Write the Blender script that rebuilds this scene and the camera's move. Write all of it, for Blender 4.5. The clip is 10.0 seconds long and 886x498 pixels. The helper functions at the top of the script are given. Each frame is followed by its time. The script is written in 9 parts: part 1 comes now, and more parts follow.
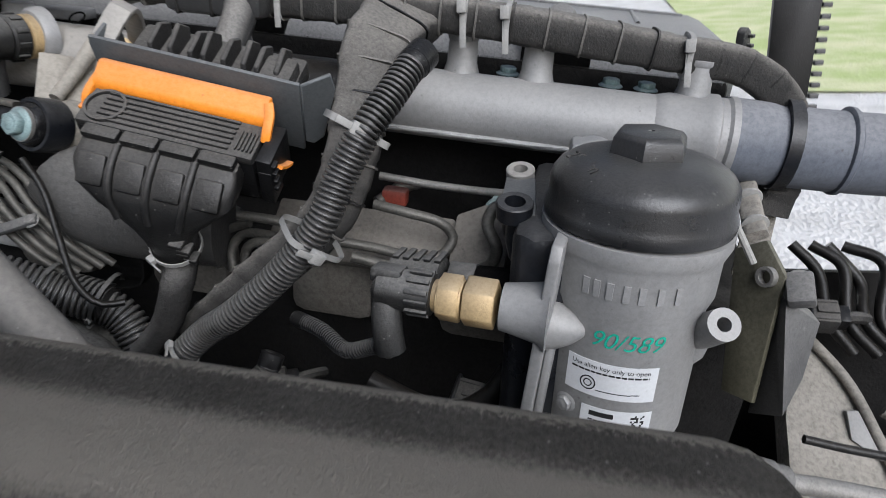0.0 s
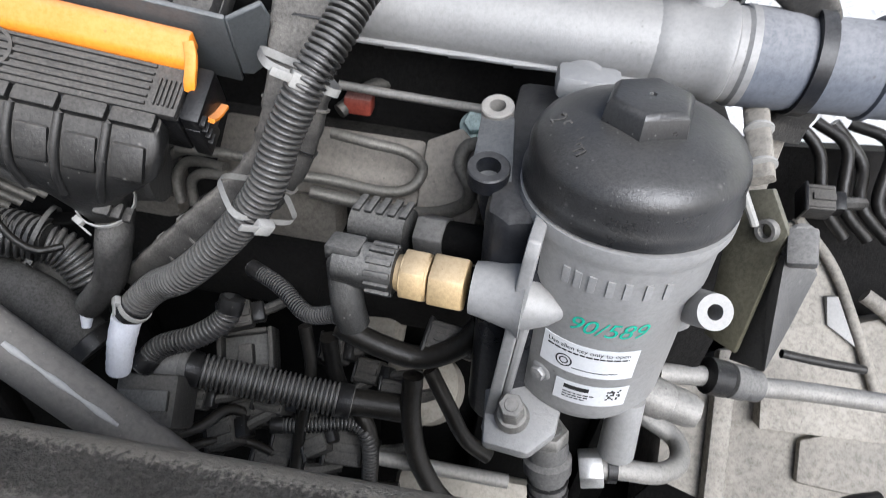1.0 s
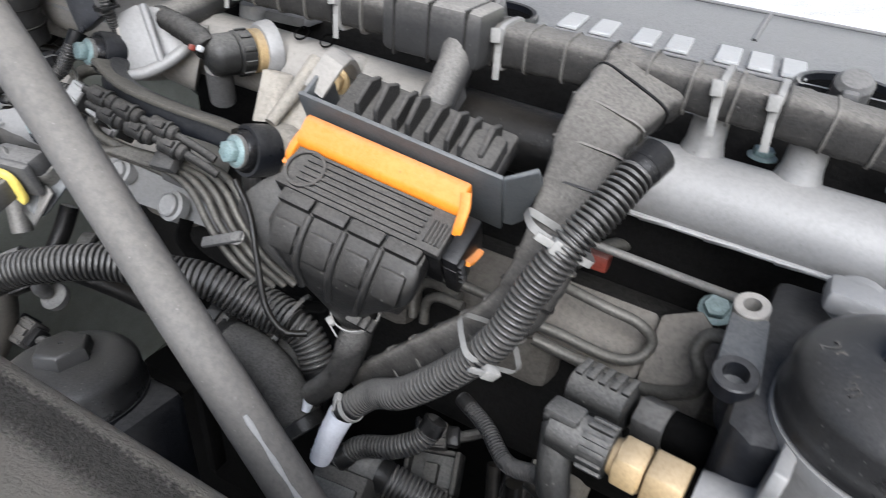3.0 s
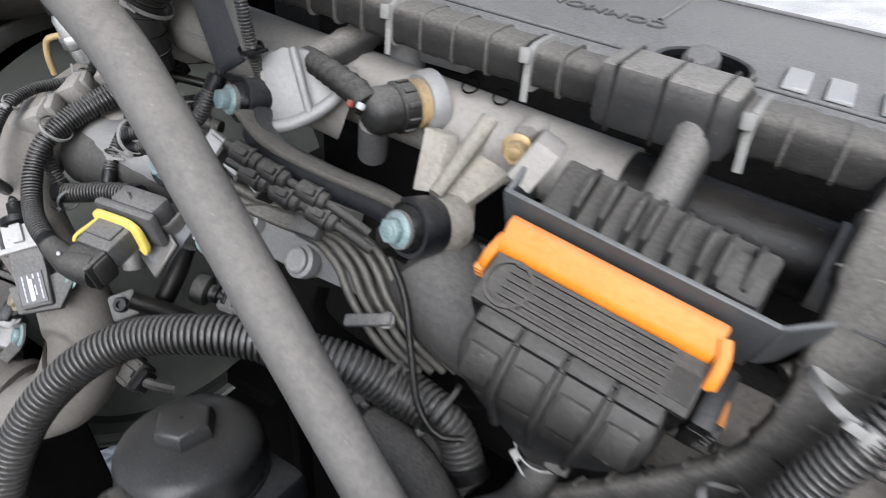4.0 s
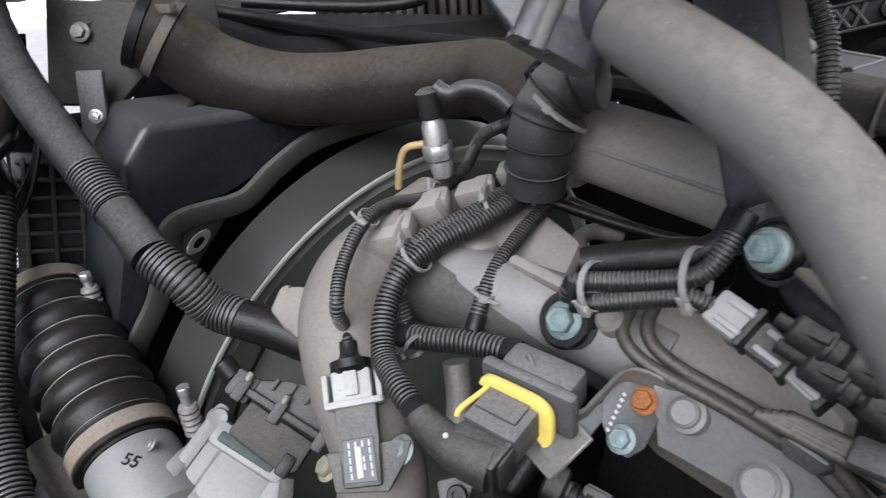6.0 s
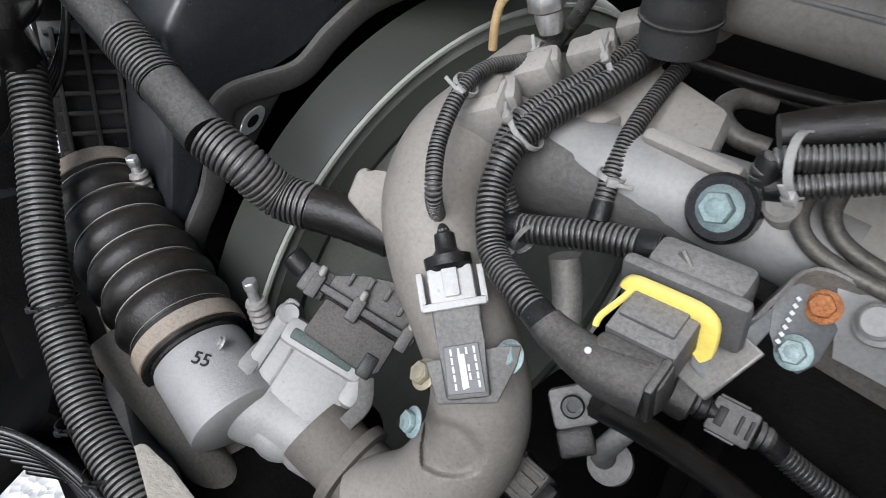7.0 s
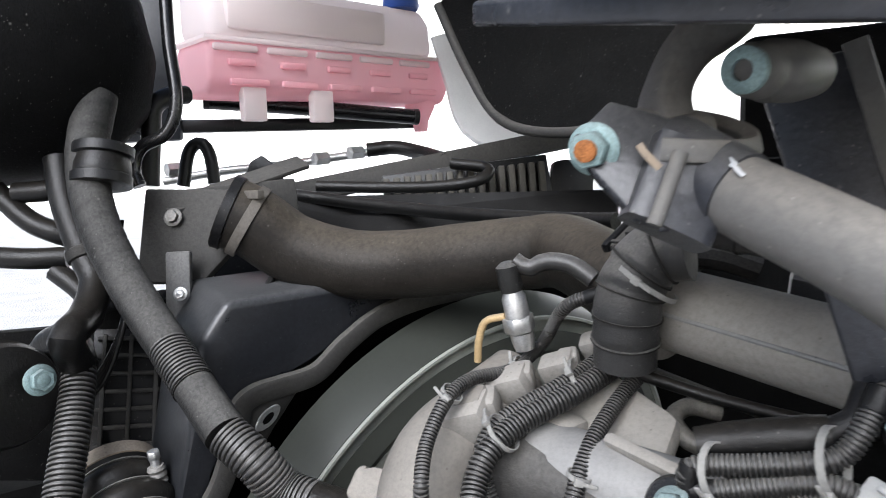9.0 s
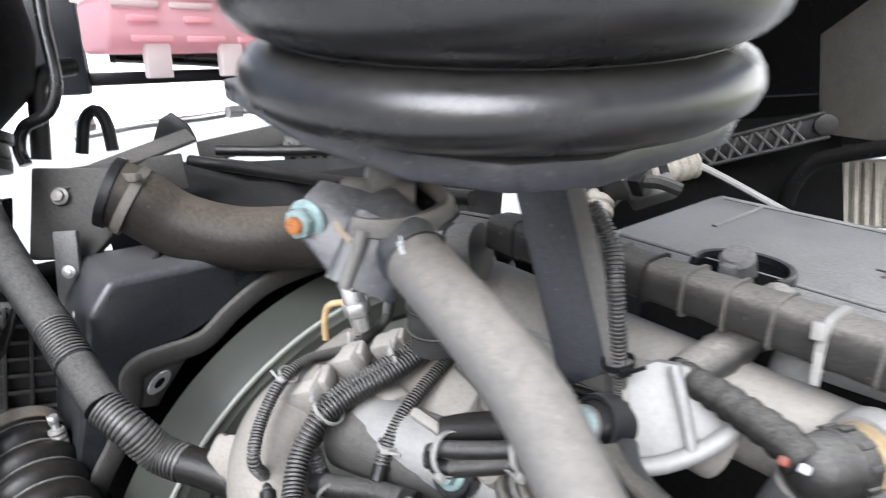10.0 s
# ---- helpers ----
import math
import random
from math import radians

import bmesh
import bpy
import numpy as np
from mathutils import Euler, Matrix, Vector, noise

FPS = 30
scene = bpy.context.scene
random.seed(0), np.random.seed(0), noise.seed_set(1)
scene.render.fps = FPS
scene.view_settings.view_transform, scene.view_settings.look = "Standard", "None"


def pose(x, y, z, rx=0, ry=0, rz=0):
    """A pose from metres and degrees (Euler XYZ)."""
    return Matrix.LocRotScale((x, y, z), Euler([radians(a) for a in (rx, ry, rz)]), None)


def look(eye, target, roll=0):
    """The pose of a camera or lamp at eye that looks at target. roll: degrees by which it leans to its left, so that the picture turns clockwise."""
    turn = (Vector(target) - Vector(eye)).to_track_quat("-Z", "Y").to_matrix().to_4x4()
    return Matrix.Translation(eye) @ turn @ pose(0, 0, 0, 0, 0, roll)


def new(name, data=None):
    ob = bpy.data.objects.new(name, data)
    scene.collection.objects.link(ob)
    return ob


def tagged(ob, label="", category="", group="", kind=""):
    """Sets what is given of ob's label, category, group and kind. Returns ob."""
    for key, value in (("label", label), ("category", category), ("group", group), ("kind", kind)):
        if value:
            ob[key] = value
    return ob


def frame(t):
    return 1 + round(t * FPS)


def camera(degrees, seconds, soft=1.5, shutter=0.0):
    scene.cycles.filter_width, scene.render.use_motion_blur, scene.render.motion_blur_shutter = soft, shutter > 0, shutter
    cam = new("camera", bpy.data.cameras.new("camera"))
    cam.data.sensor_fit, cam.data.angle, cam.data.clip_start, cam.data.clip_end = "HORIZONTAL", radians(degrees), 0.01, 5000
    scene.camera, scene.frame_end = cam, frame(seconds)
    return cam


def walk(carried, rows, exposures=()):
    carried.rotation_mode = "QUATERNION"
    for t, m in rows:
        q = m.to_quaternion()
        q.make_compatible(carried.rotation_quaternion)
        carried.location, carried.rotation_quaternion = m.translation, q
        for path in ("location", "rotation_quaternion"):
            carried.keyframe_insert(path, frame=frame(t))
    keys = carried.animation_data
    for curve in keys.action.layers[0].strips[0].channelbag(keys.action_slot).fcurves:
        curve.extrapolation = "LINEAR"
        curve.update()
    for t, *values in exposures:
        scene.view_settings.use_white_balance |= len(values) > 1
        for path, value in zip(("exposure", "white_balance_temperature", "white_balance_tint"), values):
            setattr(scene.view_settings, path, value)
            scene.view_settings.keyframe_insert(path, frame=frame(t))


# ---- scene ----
cam = camera(68.4, 10.0, 0.75, 0.4)
EXPO = 0.28
PATH = [
    (0, (0.11, 0.098, 1.829), (-0.33, 1.856, 0.983), -3.3),
    (0.5, (0.104, 0.17, 1.876), (-0.284, 1.792, 0.772), -4.0),
    (1, (0.106, 0.215, 1.896), (-0.259, 1.662, 0.564), -4.1),
    (1.5, (0.09, 0.224, 1.904), (-0.287, 1.572, 0.475), -4.6),
    (2, (0.092, 0.222, 1.902), (-0.392, 1.7, 0.644), -3.9),
    (2.5, (0.08, 0.215, 1.903), (-0.648, 1.756, 0.857), -3.1),
    (2.7, (0.081, 0.213, 1.912), (-0.756, 1.708, 0.881), -3.0),
    (3.8, (-0.047, 0.255, 1.968), (-1.107, 1.569, 0.896), -2.5),
    (4, (-0.097, 0.265, 1.97), (-1.166, 1.572, 0.898), -2.6),
    (4.5, (-0.226, 0.281, 1.953), (-1.308, 1.579, 0.884), -2.5),
    (5, (-0.318, 0.258, 1.925), (-1.653, 1.504, 1.108), -1.2),
    (5.5, (-0.398, 0.239, 1.919), (-1.816, 1.465, 1.221), -1.2),
    (6, (-0.453, 0.212, 1.919), (-1.899, 1.393, 1.201), -1.3),
    (6.2, (-0.474, 0.207, 1.908), (-1.901, 1.351, 1.097), -1.4),
    (7.3, (-0.572, 0.222, 1.88), (-1.962, 1.19, 0.818), -3.7),
    (7.5, (-0.571, 0.205, 1.882), (-1.962, 1.165, 0.812), -3.9),
    (8, (-0.56, 0.194, 1.889), (-2.055, 1.226, 1.051), -3.4),
    (8.5, (-0.531, 0.194, 1.909), (-2.12, 1.316, 1.442), -3.0),
    (9, (-0.48, 0.19, 1.923), (-2.097, 1.347, 1.708), -2.9),
    (9.5, (-0.42, 0.198, 1.958), (-1.993, 1.405, 1.693), -3.2),
    (10, (-0.342, 0.266, 2.004), (-1.87, 1.472, 1.545), -3.4),
]

walk(cam, [(t, look(eye, target, roll)) for t, eye, target, roll in PATH], [(0.0, EXPO - 0.3), (0.5, EXPO - 0.12), (1.0, EXPO + 0.4), (1.5, EXPO + 0.55), (2.5, EXPO + 0.4), (4.0, EXPO + 0.05), (5.0, EXPO - 0.1), (6.0, EXPO - 0.1), (7.5, EXPO + 0.15), (8.0, EXPO + 0.25), (8.5, EXPO + 0.15), (9.0, EXPO + 0.2), (9.5, EXPO + 0.4), (10.0, EXPO + 0.7)])

# ---- world and light ----
world = bpy.data.worlds.new("world")
scene.world = world
world.use_nodes = True
wn, wl = world.node_tree.nodes, world.node_tree.links
sky = wn.new("ShaderNodeTexSky")
sky.sky_type = "NISHITA"
sky.sun_disc = False
sky.sun_elevation = radians(38)
sky.sun_rotation = radians(145)
sky.air_density, sky.dust_density = 0.8, 3.0
wn["Background"].inputs["Strength"].default_value = 0.105
wl.new(sky.outputs["Color"], wn["Background"].inputs["Color"])

sun = new("sun", bpy.data.lights.new("sun", "SUN"))
sun.data.energy = 3.9
sun.data.angle = radians(45)
sun.data.color = (0.87, 0.935, 1.05)
sun.matrix_world = look((2.4, -3.3, 5.3), (-0.3, 0.6, 1.6))


# ---- materials ----
def material(name, base, rough=0.5, metal=0.0, dust=0.0, grain=60.0, vary=0.25, bump=0.15, dust_colour=(0.34, 0.325, 0.30), spots=0.0):
    """A surface with grain at two scales, a film of dust on upward faces and a fine relief."""
    m = bpy.data.materials.new(name)
    m.use_nodes = True
    n, l = m.node_tree.nodes, m.node_tree.links
    b = n["Principled BSDF"]
    b.inputs["Specular IOR Level"].default_value = 0.05 if max(base) < 0.03 and rough > 0.6 else 0.5 if rough <= 0.3 else 0.3 if rough <= 0.4 else 0.16
    co = n.new("ShaderNodeTexCoord")
    fine = n.new("ShaderNodeTexNoise")
    fine.inputs["Scale"].default_value, fine.inputs["Detail"].default_value = grain * 8, 4
    wide = n.new("ShaderNodeTexNoise")
    wide.inputs["Scale"].default_value, wide.inputs["Detail"].default_value, wide.inputs["Roughness"].default_value = grain * 0.45, 6, 0.65
    for t in (fine, wide):
        l.new(co.outputs["Object"], t.inputs["Vector"])
    spread = n.new("ShaderNodeMapRange")
    spread.inputs["From Min"].default_value, spread.inputs["From Max"].default_value = 0.3, 0.7
    spread.inputs["To Min"].default_value, spread.inputs["To Max"].default_value = 1 - vary, 1 + vary
    l.new(wide.outputs["Fac"], spread.inputs["Value"])
    tint = n.new("ShaderNodeMix")
    tint.data_type, tint.blend_type = "RGBA", "MULTIPLY"
    tint.inputs["Factor"].default_value = 1.0
    tint.inputs["A"].default_value = (*base, 1)
    l.new(spread.outputs["Result"], tint.inputs["B"])
    colour = tint.outputs["Result"]
    grime = n.new("ShaderNodeTexNoise")
    grime.inputs["Scale"].default_value, grime.inputs["Detail"].default_value, grime.inputs["Roughness"].default_value = grain * 6, 8, 0.75
    l.new(co.outputs["Object"], grime.inputs["Vector"])
    fleck = n.new("ShaderNodeMapRange")
    fleck.inputs["From Min"].default_value, fleck.inputs["From Max"].default_value = 0.36, 0.58
    fleck.inputs["To Min"].default_value, fleck.inputs["To Max"].default_value = 1 - min(0.8, vary * 1.2), 1 + vary * 0.4
    l.new(grime.outputs["Fac"], fleck.inputs["Value"])
    soil = n.new("ShaderNodeMix")
    soil.data_type, soil.blend_type = "RGBA", "MULTIPLY"
    soil.inputs["Factor"].default_value = 1.0
    l.new(colour, soil.inputs["A"])
    l.new(fleck.outputs["Result"], soil.inputs["B"])
    colour = soil.outputs["Result"]
    if dust > 0:
        geo = n.new("ShaderNodeNewGeometry")
        up = n.new("ShaderNodeSeparateXYZ")
        l.new(geo.outputs["Normal"], up.inputs["Vector"])
        lie = n.new("ShaderNodeMapRange")
        lie.inputs["From Min"].default_value, lie.inputs["From Max"].default_value = 0.05, 0.95
        lie.inputs["To Min"].default_value, lie.inputs["To Max"].default_value = 0.02 * dust, dust
        l.new(up.outputs["Z"], lie.inputs["Value"])
        patch = n.new("ShaderNodeMapRange")
        patch.inputs["From Min"].default_value, patch.inputs["From Max"].default_value = 0.40, 0.58
        patch.inputs["To Min"].default_value, patch.inputs["To Max"].default_value = 0.58, 1.12
        both = n.new("ShaderNodeMath")
        both.operation = "MULTIPLY_ADD"
        l.new(grime.outputs["Fac"], both.inputs[0])
        both.inputs[1].default_value = 0.75
        half = n.new("ShaderNodeMath")
        half.operation = "MULTIPLY"
        half.inputs[1].default_value = 0.25
        l.new(wide.outputs["Fac"], half.inputs[0])
        l.new(half.outputs["Value"], both.inputs[2])
        l.new(both.outputs["Value"], patch.inputs["Value"])
        amount = n.new("ShaderNodeMath")
        amount.operation, amount.use_clamp = "MULTIPLY", True
        l.new(lie.outputs["Result"], amount.inputs[0])
        l.new(patch.outputs["Result"], amount.inputs[1])
        mix = n.new("ShaderNodeMix")
        mix.data_type = "RGBA"
        l.new(amount.outputs["Value"], mix.inputs["Factor"])
        l.new(colour, mix.inputs["A"])
        mix.inputs["B"].default_value = (*dust_colour, 1)
        colour = mix.outputs["Result"]
        dull = n.new("ShaderNodeMapRange")
        dull.inputs["To Min"].default_value, dull.inputs["To Max"].default_value = rough, min(1.0, rough + 0.4)
        l.new(amount.outputs["Value"], dull.inputs["Value"])
        gloss = n.new("ShaderNodeMath")
        gloss.operation = "MULTIPLY_ADD"
        gloss.inputs[1].default_value = 0.3
        l.new(wide.outputs["Fac"], gloss.inputs[0])
        even = n.new("ShaderNodeMath")
        even.operation = "SUBTRACT"
        even.inputs[1].default_value = 0.15
        l.new(dull.outputs["Result"], even.inputs[0])
        l.new(even.outputs["Value"], gloss.inputs[2])
        l.new(gloss.outputs["Value"], b.inputs["Roughness"])
        if metal > 0:
            less = n.new("ShaderNodeMapRange")
            less.inputs["To Min"].default_value, less.inputs["To Max"].default_value = metal, metal * 0.2
            l.new(amount.outputs["Value"], less.inputs["Value"])
            l.new(less.outputs["Result"], b.inputs["Metallic"])
    else:
        b.inputs["Roughness"].default_value = rough
        b.inputs["Metallic"].default_value = metal
    # flecks of pale dirt on dark surfaces, dark pits on pale ones, in irregular clusters
    for size, share, strength, shade in ((230, 0.55, spots, (0.5, 0.48, 0.44)), (95, 0.8, spots * 0.6, (0.5, 0.48, 0.44)), (140, 0.7, min(0.75, vary * 4.5) if max(base) > 0.1 else 0.0, (0.06, 0.055, 0.05))):
        if strength <= 0:
            continue
        speck = n.new("ShaderNodeTexVoronoi")
        speck.inputs["Scale"].default_value = size
        l.new(co.outputs["Object"], speck.inputs["Vector"])
        cell = n.new("ShaderNodeSeparateColor")
        l.new(speck.outputs["Color"], cell.inputs["Color"])
        reach = n.new("ShaderNodeMapRange")
        reach.inputs["From Min"].default_value, reach.inputs["From Max"].default_value = share, 1.0
        reach.inputs["To Min"].default_value, reach.inputs["To Max"].default_value = 0.0, 0.24
        l.new(cell.outputs["Red"], reach.inputs["Value"])
        near = n.new("ShaderNodeMapRange")
        near.inputs["To Min"].default_value, near.inputs["To Max"].default_value = strength, 0.0
        l.new(reach.outputs["Result"], near.inputs["From Max"])
        l.new(speck.outputs["Distance"], near.inputs["Value"])
        flick = n.new("ShaderNodeMix")
        flick.data_type = "RGBA"
        l.new(near.outputs["Result"], flick.inputs["Factor"])
        l.new(colour, flick.inputs["A"])
        flick.inputs["B"].default_value = (*shade, 1)
        colour = flick.outputs["Result"]
    l.new(colour, b.inputs["Base Color"])
    if bump > 0:
        rel = n.new("ShaderNodeBump")
        rel.inputs["Strength"].default_value, rel.inputs["Distance"].default_value = min(1.0, bump * 1.5), 0.002
        high = n.new("ShaderNodeMath")
        l.new(fine.outputs["Fac"], high.inputs[0])
        l.new(grime.outputs["Fac"], high.inputs[1])
        l.new(high.outputs["Value"], rel.inputs["Height"])
        l.new(rel.outputs["Normal"], b.inputs["Normal"])
    return m


ALU = material("cast aluminium", (0.27, 0.268, 0.264), 0.5, 0.3, 0.45, 40, 0.1, 0.07, spots=0.1)
ALU_BRIGHT = material("bright cast aluminium", (0.29, 0.288, 0.284), 0.42, 0.3, 0.25, 40, 0.07, 0.2)
ALU_DULL = material("dusty cast aluminium", (0.29, 0.275, 0.252), 0.5, 0.25, 0.7, 35, 0.14, 0.08, (0.35, 0.325, 0.29), spots=0.12)
ELBOW = material("dusty brownish cast aluminium", (0.205, 0.19, 0.17), 0.48, 0.25, 0.6, 35, 0.14, 0.08, (0.27, 0.248, 0.217), spots=0.1)
OUTLET = material("brown dirty casting", (0.11, 0.10, 0.088), 0.55, 0.15, 0.5, 35, 0.16, 0.1, (0.17, 0.153, 0.13), spots=0.1)
ZINC_YELLOW = material("yellow zinc plating", (0.30, 0.265, 0.18), 0.45, 0.4, 0.3, 60, 0.2, 0.1)
IRON = material("grey painted casting", (0.06, 0.058, 0.055), 0.5, 0.1, 0.25, 30, 0.13, 0.3)
# Casting colour darkened to carry the shade of the void behind the pipes.
SHADE_IRON = material("casting darkened for shade", (0.013, 0.0125, 0.012), 0.7, 0.0, 0.12, 30, 0.25, 0.35, (0.14, 0.13, 0.115))
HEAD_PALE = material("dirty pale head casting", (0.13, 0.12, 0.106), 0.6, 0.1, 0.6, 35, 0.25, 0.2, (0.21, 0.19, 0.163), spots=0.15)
# Near-black: the shade missing in deep places is put into this colour.
DARK = material("near-black shade casting", (0.0038, 0.0037, 0.0035), 0.85, 0.0, 0.0, 30, 0.3, 0.35)
BLACK = material("black plastic", (0.0042, 0.0042, 0.0046), 0.36, 0.0, 0.05, 60, 0.2, 0.15, spots=0.25)
BLACK_DUSTY = material("dusty black plastic", (0.014, 0.014, 0.0135), 0.38, 0.0, 0.5, 60, 0.25, 0.2, (0.26, 0.25, 0.23), spots=0.3)
RUBBER = material("black rubber", (0.004, 0.0039, 0.0038), 0.36, 0.0, 0.07, 30, 0.25, 0.18, (0.27, 0.235, 0.19), spots=0.14)
RUBBER_CLEAN = material("clean black rubber", (0.005, 0.005, 0.0055), 0.24, 0.0, 0.08, 30, 0.2, 0.05)
CONDUIT = material("corrugated black conduit", (0.010, 0.010, 0.011), 0.26, 0.0, 0.28, 60, 0.2, 0.05)
CONDUIT_DUSTY = material("dusty corrugated conduit", (0.017, 0.0165, 0.016), 0.3, 0.0, 0.36, 60, 0.25, 0.12, spots=0.15)
TAPE = material("grey cloth tape", (0.024, 0.0232, 0.022), 0.7, 0.0, 0.3, 60, 0.25, 0.4)
TAPE_DUST = material("dusty cloth tape", (0.026, 0.025, 0.0235), 0.55, 0.0, 0.75, 60, 0.2, 0.3, (0.25, 0.233, 0.208), spots=0.2)
TAPE_EDGE = material("dusty tape edge", (0.10, 0.095, 0.086), 0.6, 0.0, 0.6, 60, 0.25, 0.15, (0.28, 0.262, 0.235))
ORANGE = material("orange plastic", (0.80, 0.25, 0.025), 0.42, 0.0, 0.3, 40, 0.1, 0.05, spots=0.1)
YELLOW = material("yellow plastic", (0.80, 0.63, 0.15), 0.45, 0.0, 0.15, 40, 0.08, 0.05)
GREY_PLASTIC = material("grey plastic", (0.08, 0.079, 0.078), 0.5, 0.0, 0.4, 50, 0.18, 0.15, spots=0.2)
PALE_PLASTIC = material("pale grey plastic", (0.42, 0.42, 0.41), 0.45, 0.0, 0.3, 50, 0.12, 0.08)
BRASS = material("brass", (0.50, 0.36, 0.19), 0.5, 0.4, 0.3, 60, 0.15, 0.1)
STEEL = material("zinc plated steel", (0.55, 0.55, 0.54), 0.33, 0.85, 0.25, 60, 0.15, 0.1)
STEEL_DULL = material("dusty steel", (0.22, 0.212, 0.198), 0.45, 0.5, 0.5, 50, 0.2, 0.15)
PIPE_STEEL = material("dirty steel pipe", (0.12, 0.114, 0.102), 0.42, 0.5, 0.4, 50, 0.25, 0.15, (0.17, 0.158, 0.136))
TEAL = material("teal coated bolt", (0.215, 0.30, 0.30), 0.42, 0.25, 0.3, 80, 0.25, 0.15)
TEAL_DARK = material("dark green paint", (0.03, 0.055, 0.05), 0.5, 0.1, 0.2, 60, 0.2, 0.1)
GREY_LIP = material("worn grey plastic edge", (0.26, 0.27, 0.24), 0.5, 0.0, 0.1, 60, 0.1, 0.05)
RIM_RUBBER = material("dusty edge rubber", (0.035, 0.034, 0.032), 0.55, 0.0, 0.45, 30, 0.15, 0.2, (0.16, 0.15, 0.135))
COVER_DUST = material("dust covered plastic", (0.028, 0.028, 0.028), 0.4, 0.0, 0.85, 60, 0.12, 0.15, (0.32, 0.30, 0.27), spots=0.2)
STEEL_BLUE = material("blue-grey coated steel", (0.10, 0.108, 0.112), 0.45, 0.3, 0.3, 50, 0.12, 0.15)
TIE = material("pale cable tie", (0.27, 0.265, 0.25), 0.55, 0.0, 0.3, 60, 0.12, 0.05)
WHITE_TAPE = material("white tape", (0.56, 0.57, 0.61), 0.6, 0.0, 0.1, 60, 0.08, 0.3)
TUBE_PAINT = material("dusty grey paint", (0.115, 0.112, 0.107), 0.45, 0.0, 0.7, 25, 0.08, 0.2, (0.265, 0.243, 0.213), spots=0.35)
HOSE_BROWN = material("brown dusty rubber", (0.016, 0.014, 0.012), 0.42, 0.0, 0.6, 25, 0.2, 0.2, (0.13, 0.11, 0.085), spots=0.15)
WHITE_PAINT = material("white cab paint", (0.75, 0.75, 0.74), 0.35, 0.0, 0.1, 30, 0.04, 0.02)
BLUE_STEEL = material("worn blue-black steel", (0.026, 0.028, 0.034), 0.3, 0.0, 0.4, 30, 0.25, 0.15, (0.22, 0.21, 0.195), spots=0.3)
AIR_RUBBER = material("dusty bellows rubber", (0.013, 0.013, 0.0135), 0.28, 0.0, 0.1, 25, 0.25, 0.06, (0.2, 0.185, 0.16))
SHROUD = material("dusty blue-black plastic", (0.012, 0.013, 0.0155), 0.3, 0.0, 0.4, 25, 0.3, 0.1, (0.15, 0.15, 0.148), spots=0.12)
HOSE_TAPE = material("dusty taped rubber", (0.014, 0.014, 0.0138), 0.5, 0.0, 0.5, 40, 0.3, 0.3, (0.21, 0.202, 0.187), spots=0.35)
BOOT = material("dusty moulded boot", (0.008, 0.008, 0.008), 0.36, 0.0, 0.6, 60, 0.3, 0.15, (0.155, 0.145, 0.13), spots=0.3)
BLUE_BLACK = material("dusty blue-black paint", (0.007, 0.008, 0.0105), 0.32, 0.0, 0.14, 30, 0.25, 0.12)
CREAM = material("dusty pale casting", (0.30, 0.275, 0.235), 0.6, 0.1, 0.6, 30, 0.22, 0.35, (0.38, 0.35, 0.30), spots=0.15)
GEAR = material("stained pale gearbox casting", (0.23, 0.212, 0.185), 0.6, 0.1, 0.5, 22, 0.35, 0.35, (0.30, 0.278, 0.24), spots=0.15)
FAN = material("olive grey plastic", (0.036, 0.0385, 0.033), 0.42, 0.0, 0.0, 20, 0.05, 0.03)
RUST = material("rusty bolt", (0.36, 0.14, 0.05), 0.8, 0.2, 0.1, 90, 0.4, 0.4)
LABEL = material("white label", (0.52, 0.53, 0.54), 0.4, 0.0, 0.15, 60, 0.05, 0.0)
LABEL_GREY = material("dark grey label", (0.09, 0.09, 0.095), 0.4, 0.0, 0.2, 60, 0.1, 0.0)
INK = material("black ink", (0.02, 0.02, 0.02), 0.5, 0.0, 0.0, 60, 0.1, 0.0)
GREEN_INK = material("green marker ink", (0.01, 0.30, 0.21), 0.5, 0.0, 0.0, 60, 0.3, 0.0)
HOSE_BLUE = material("dusty blue-grey silicone", (0.105, 0.115, 0.135), 0.5, 0.0, 0.5, 30, 0.15, 0.1, (0.33, 0.32, 0.31))
TAN_BAND = material("tan hose band", (0.25, 0.20, 0.15), 0.6, 0.2, 0.4, 50, 0.2, 0.1)
BLUE_CAP = material("blue plastic", (0.02, 0.06, 0.25), 0.4, 0.0, 0.1, 50, 0.1, 0.05)
RED_PLASTIC = material("dull red plastic", (0.22, 0.045, 0.03), 0.55, 0.0, 0.3, 60, 0.2, 0.1)
OLIVE_PLATE = material("olive painted plate", (0.085, 0.08, 0.055), 0.5, 0.1, 0.25, 40, 0.2, 0.15)
CLIP_DUST = material("dust caked grey plastic", (0.03, 0.029, 0.028), 0.5, 0.0, 0.65, 60, 0.3, 0.2, (0.16, 0.15, 0.135), spots=0.15)
COVER = material("dusty engine cover plastic", (0.035, 0.0355, 0.036), 0.34, 0.0, 0.65, 60, 0.14, 0.12, (0.32, 0.313, 0.30), spots=0.15)
CAP_BLACK = material("dusty black cap plastic", (0.014, 0.0142, 0.015), 0.3, 0.0, 0.22, 80, 0.2, 0.1, (0.2, 0.19, 0.17), spots=0.25)
UNDERCOAT = material("black undercoat", (0.004, 0.004, 0.004), 0.7, 0.0, 0.03, 40, 0.3, 0.3, spots=0.3)
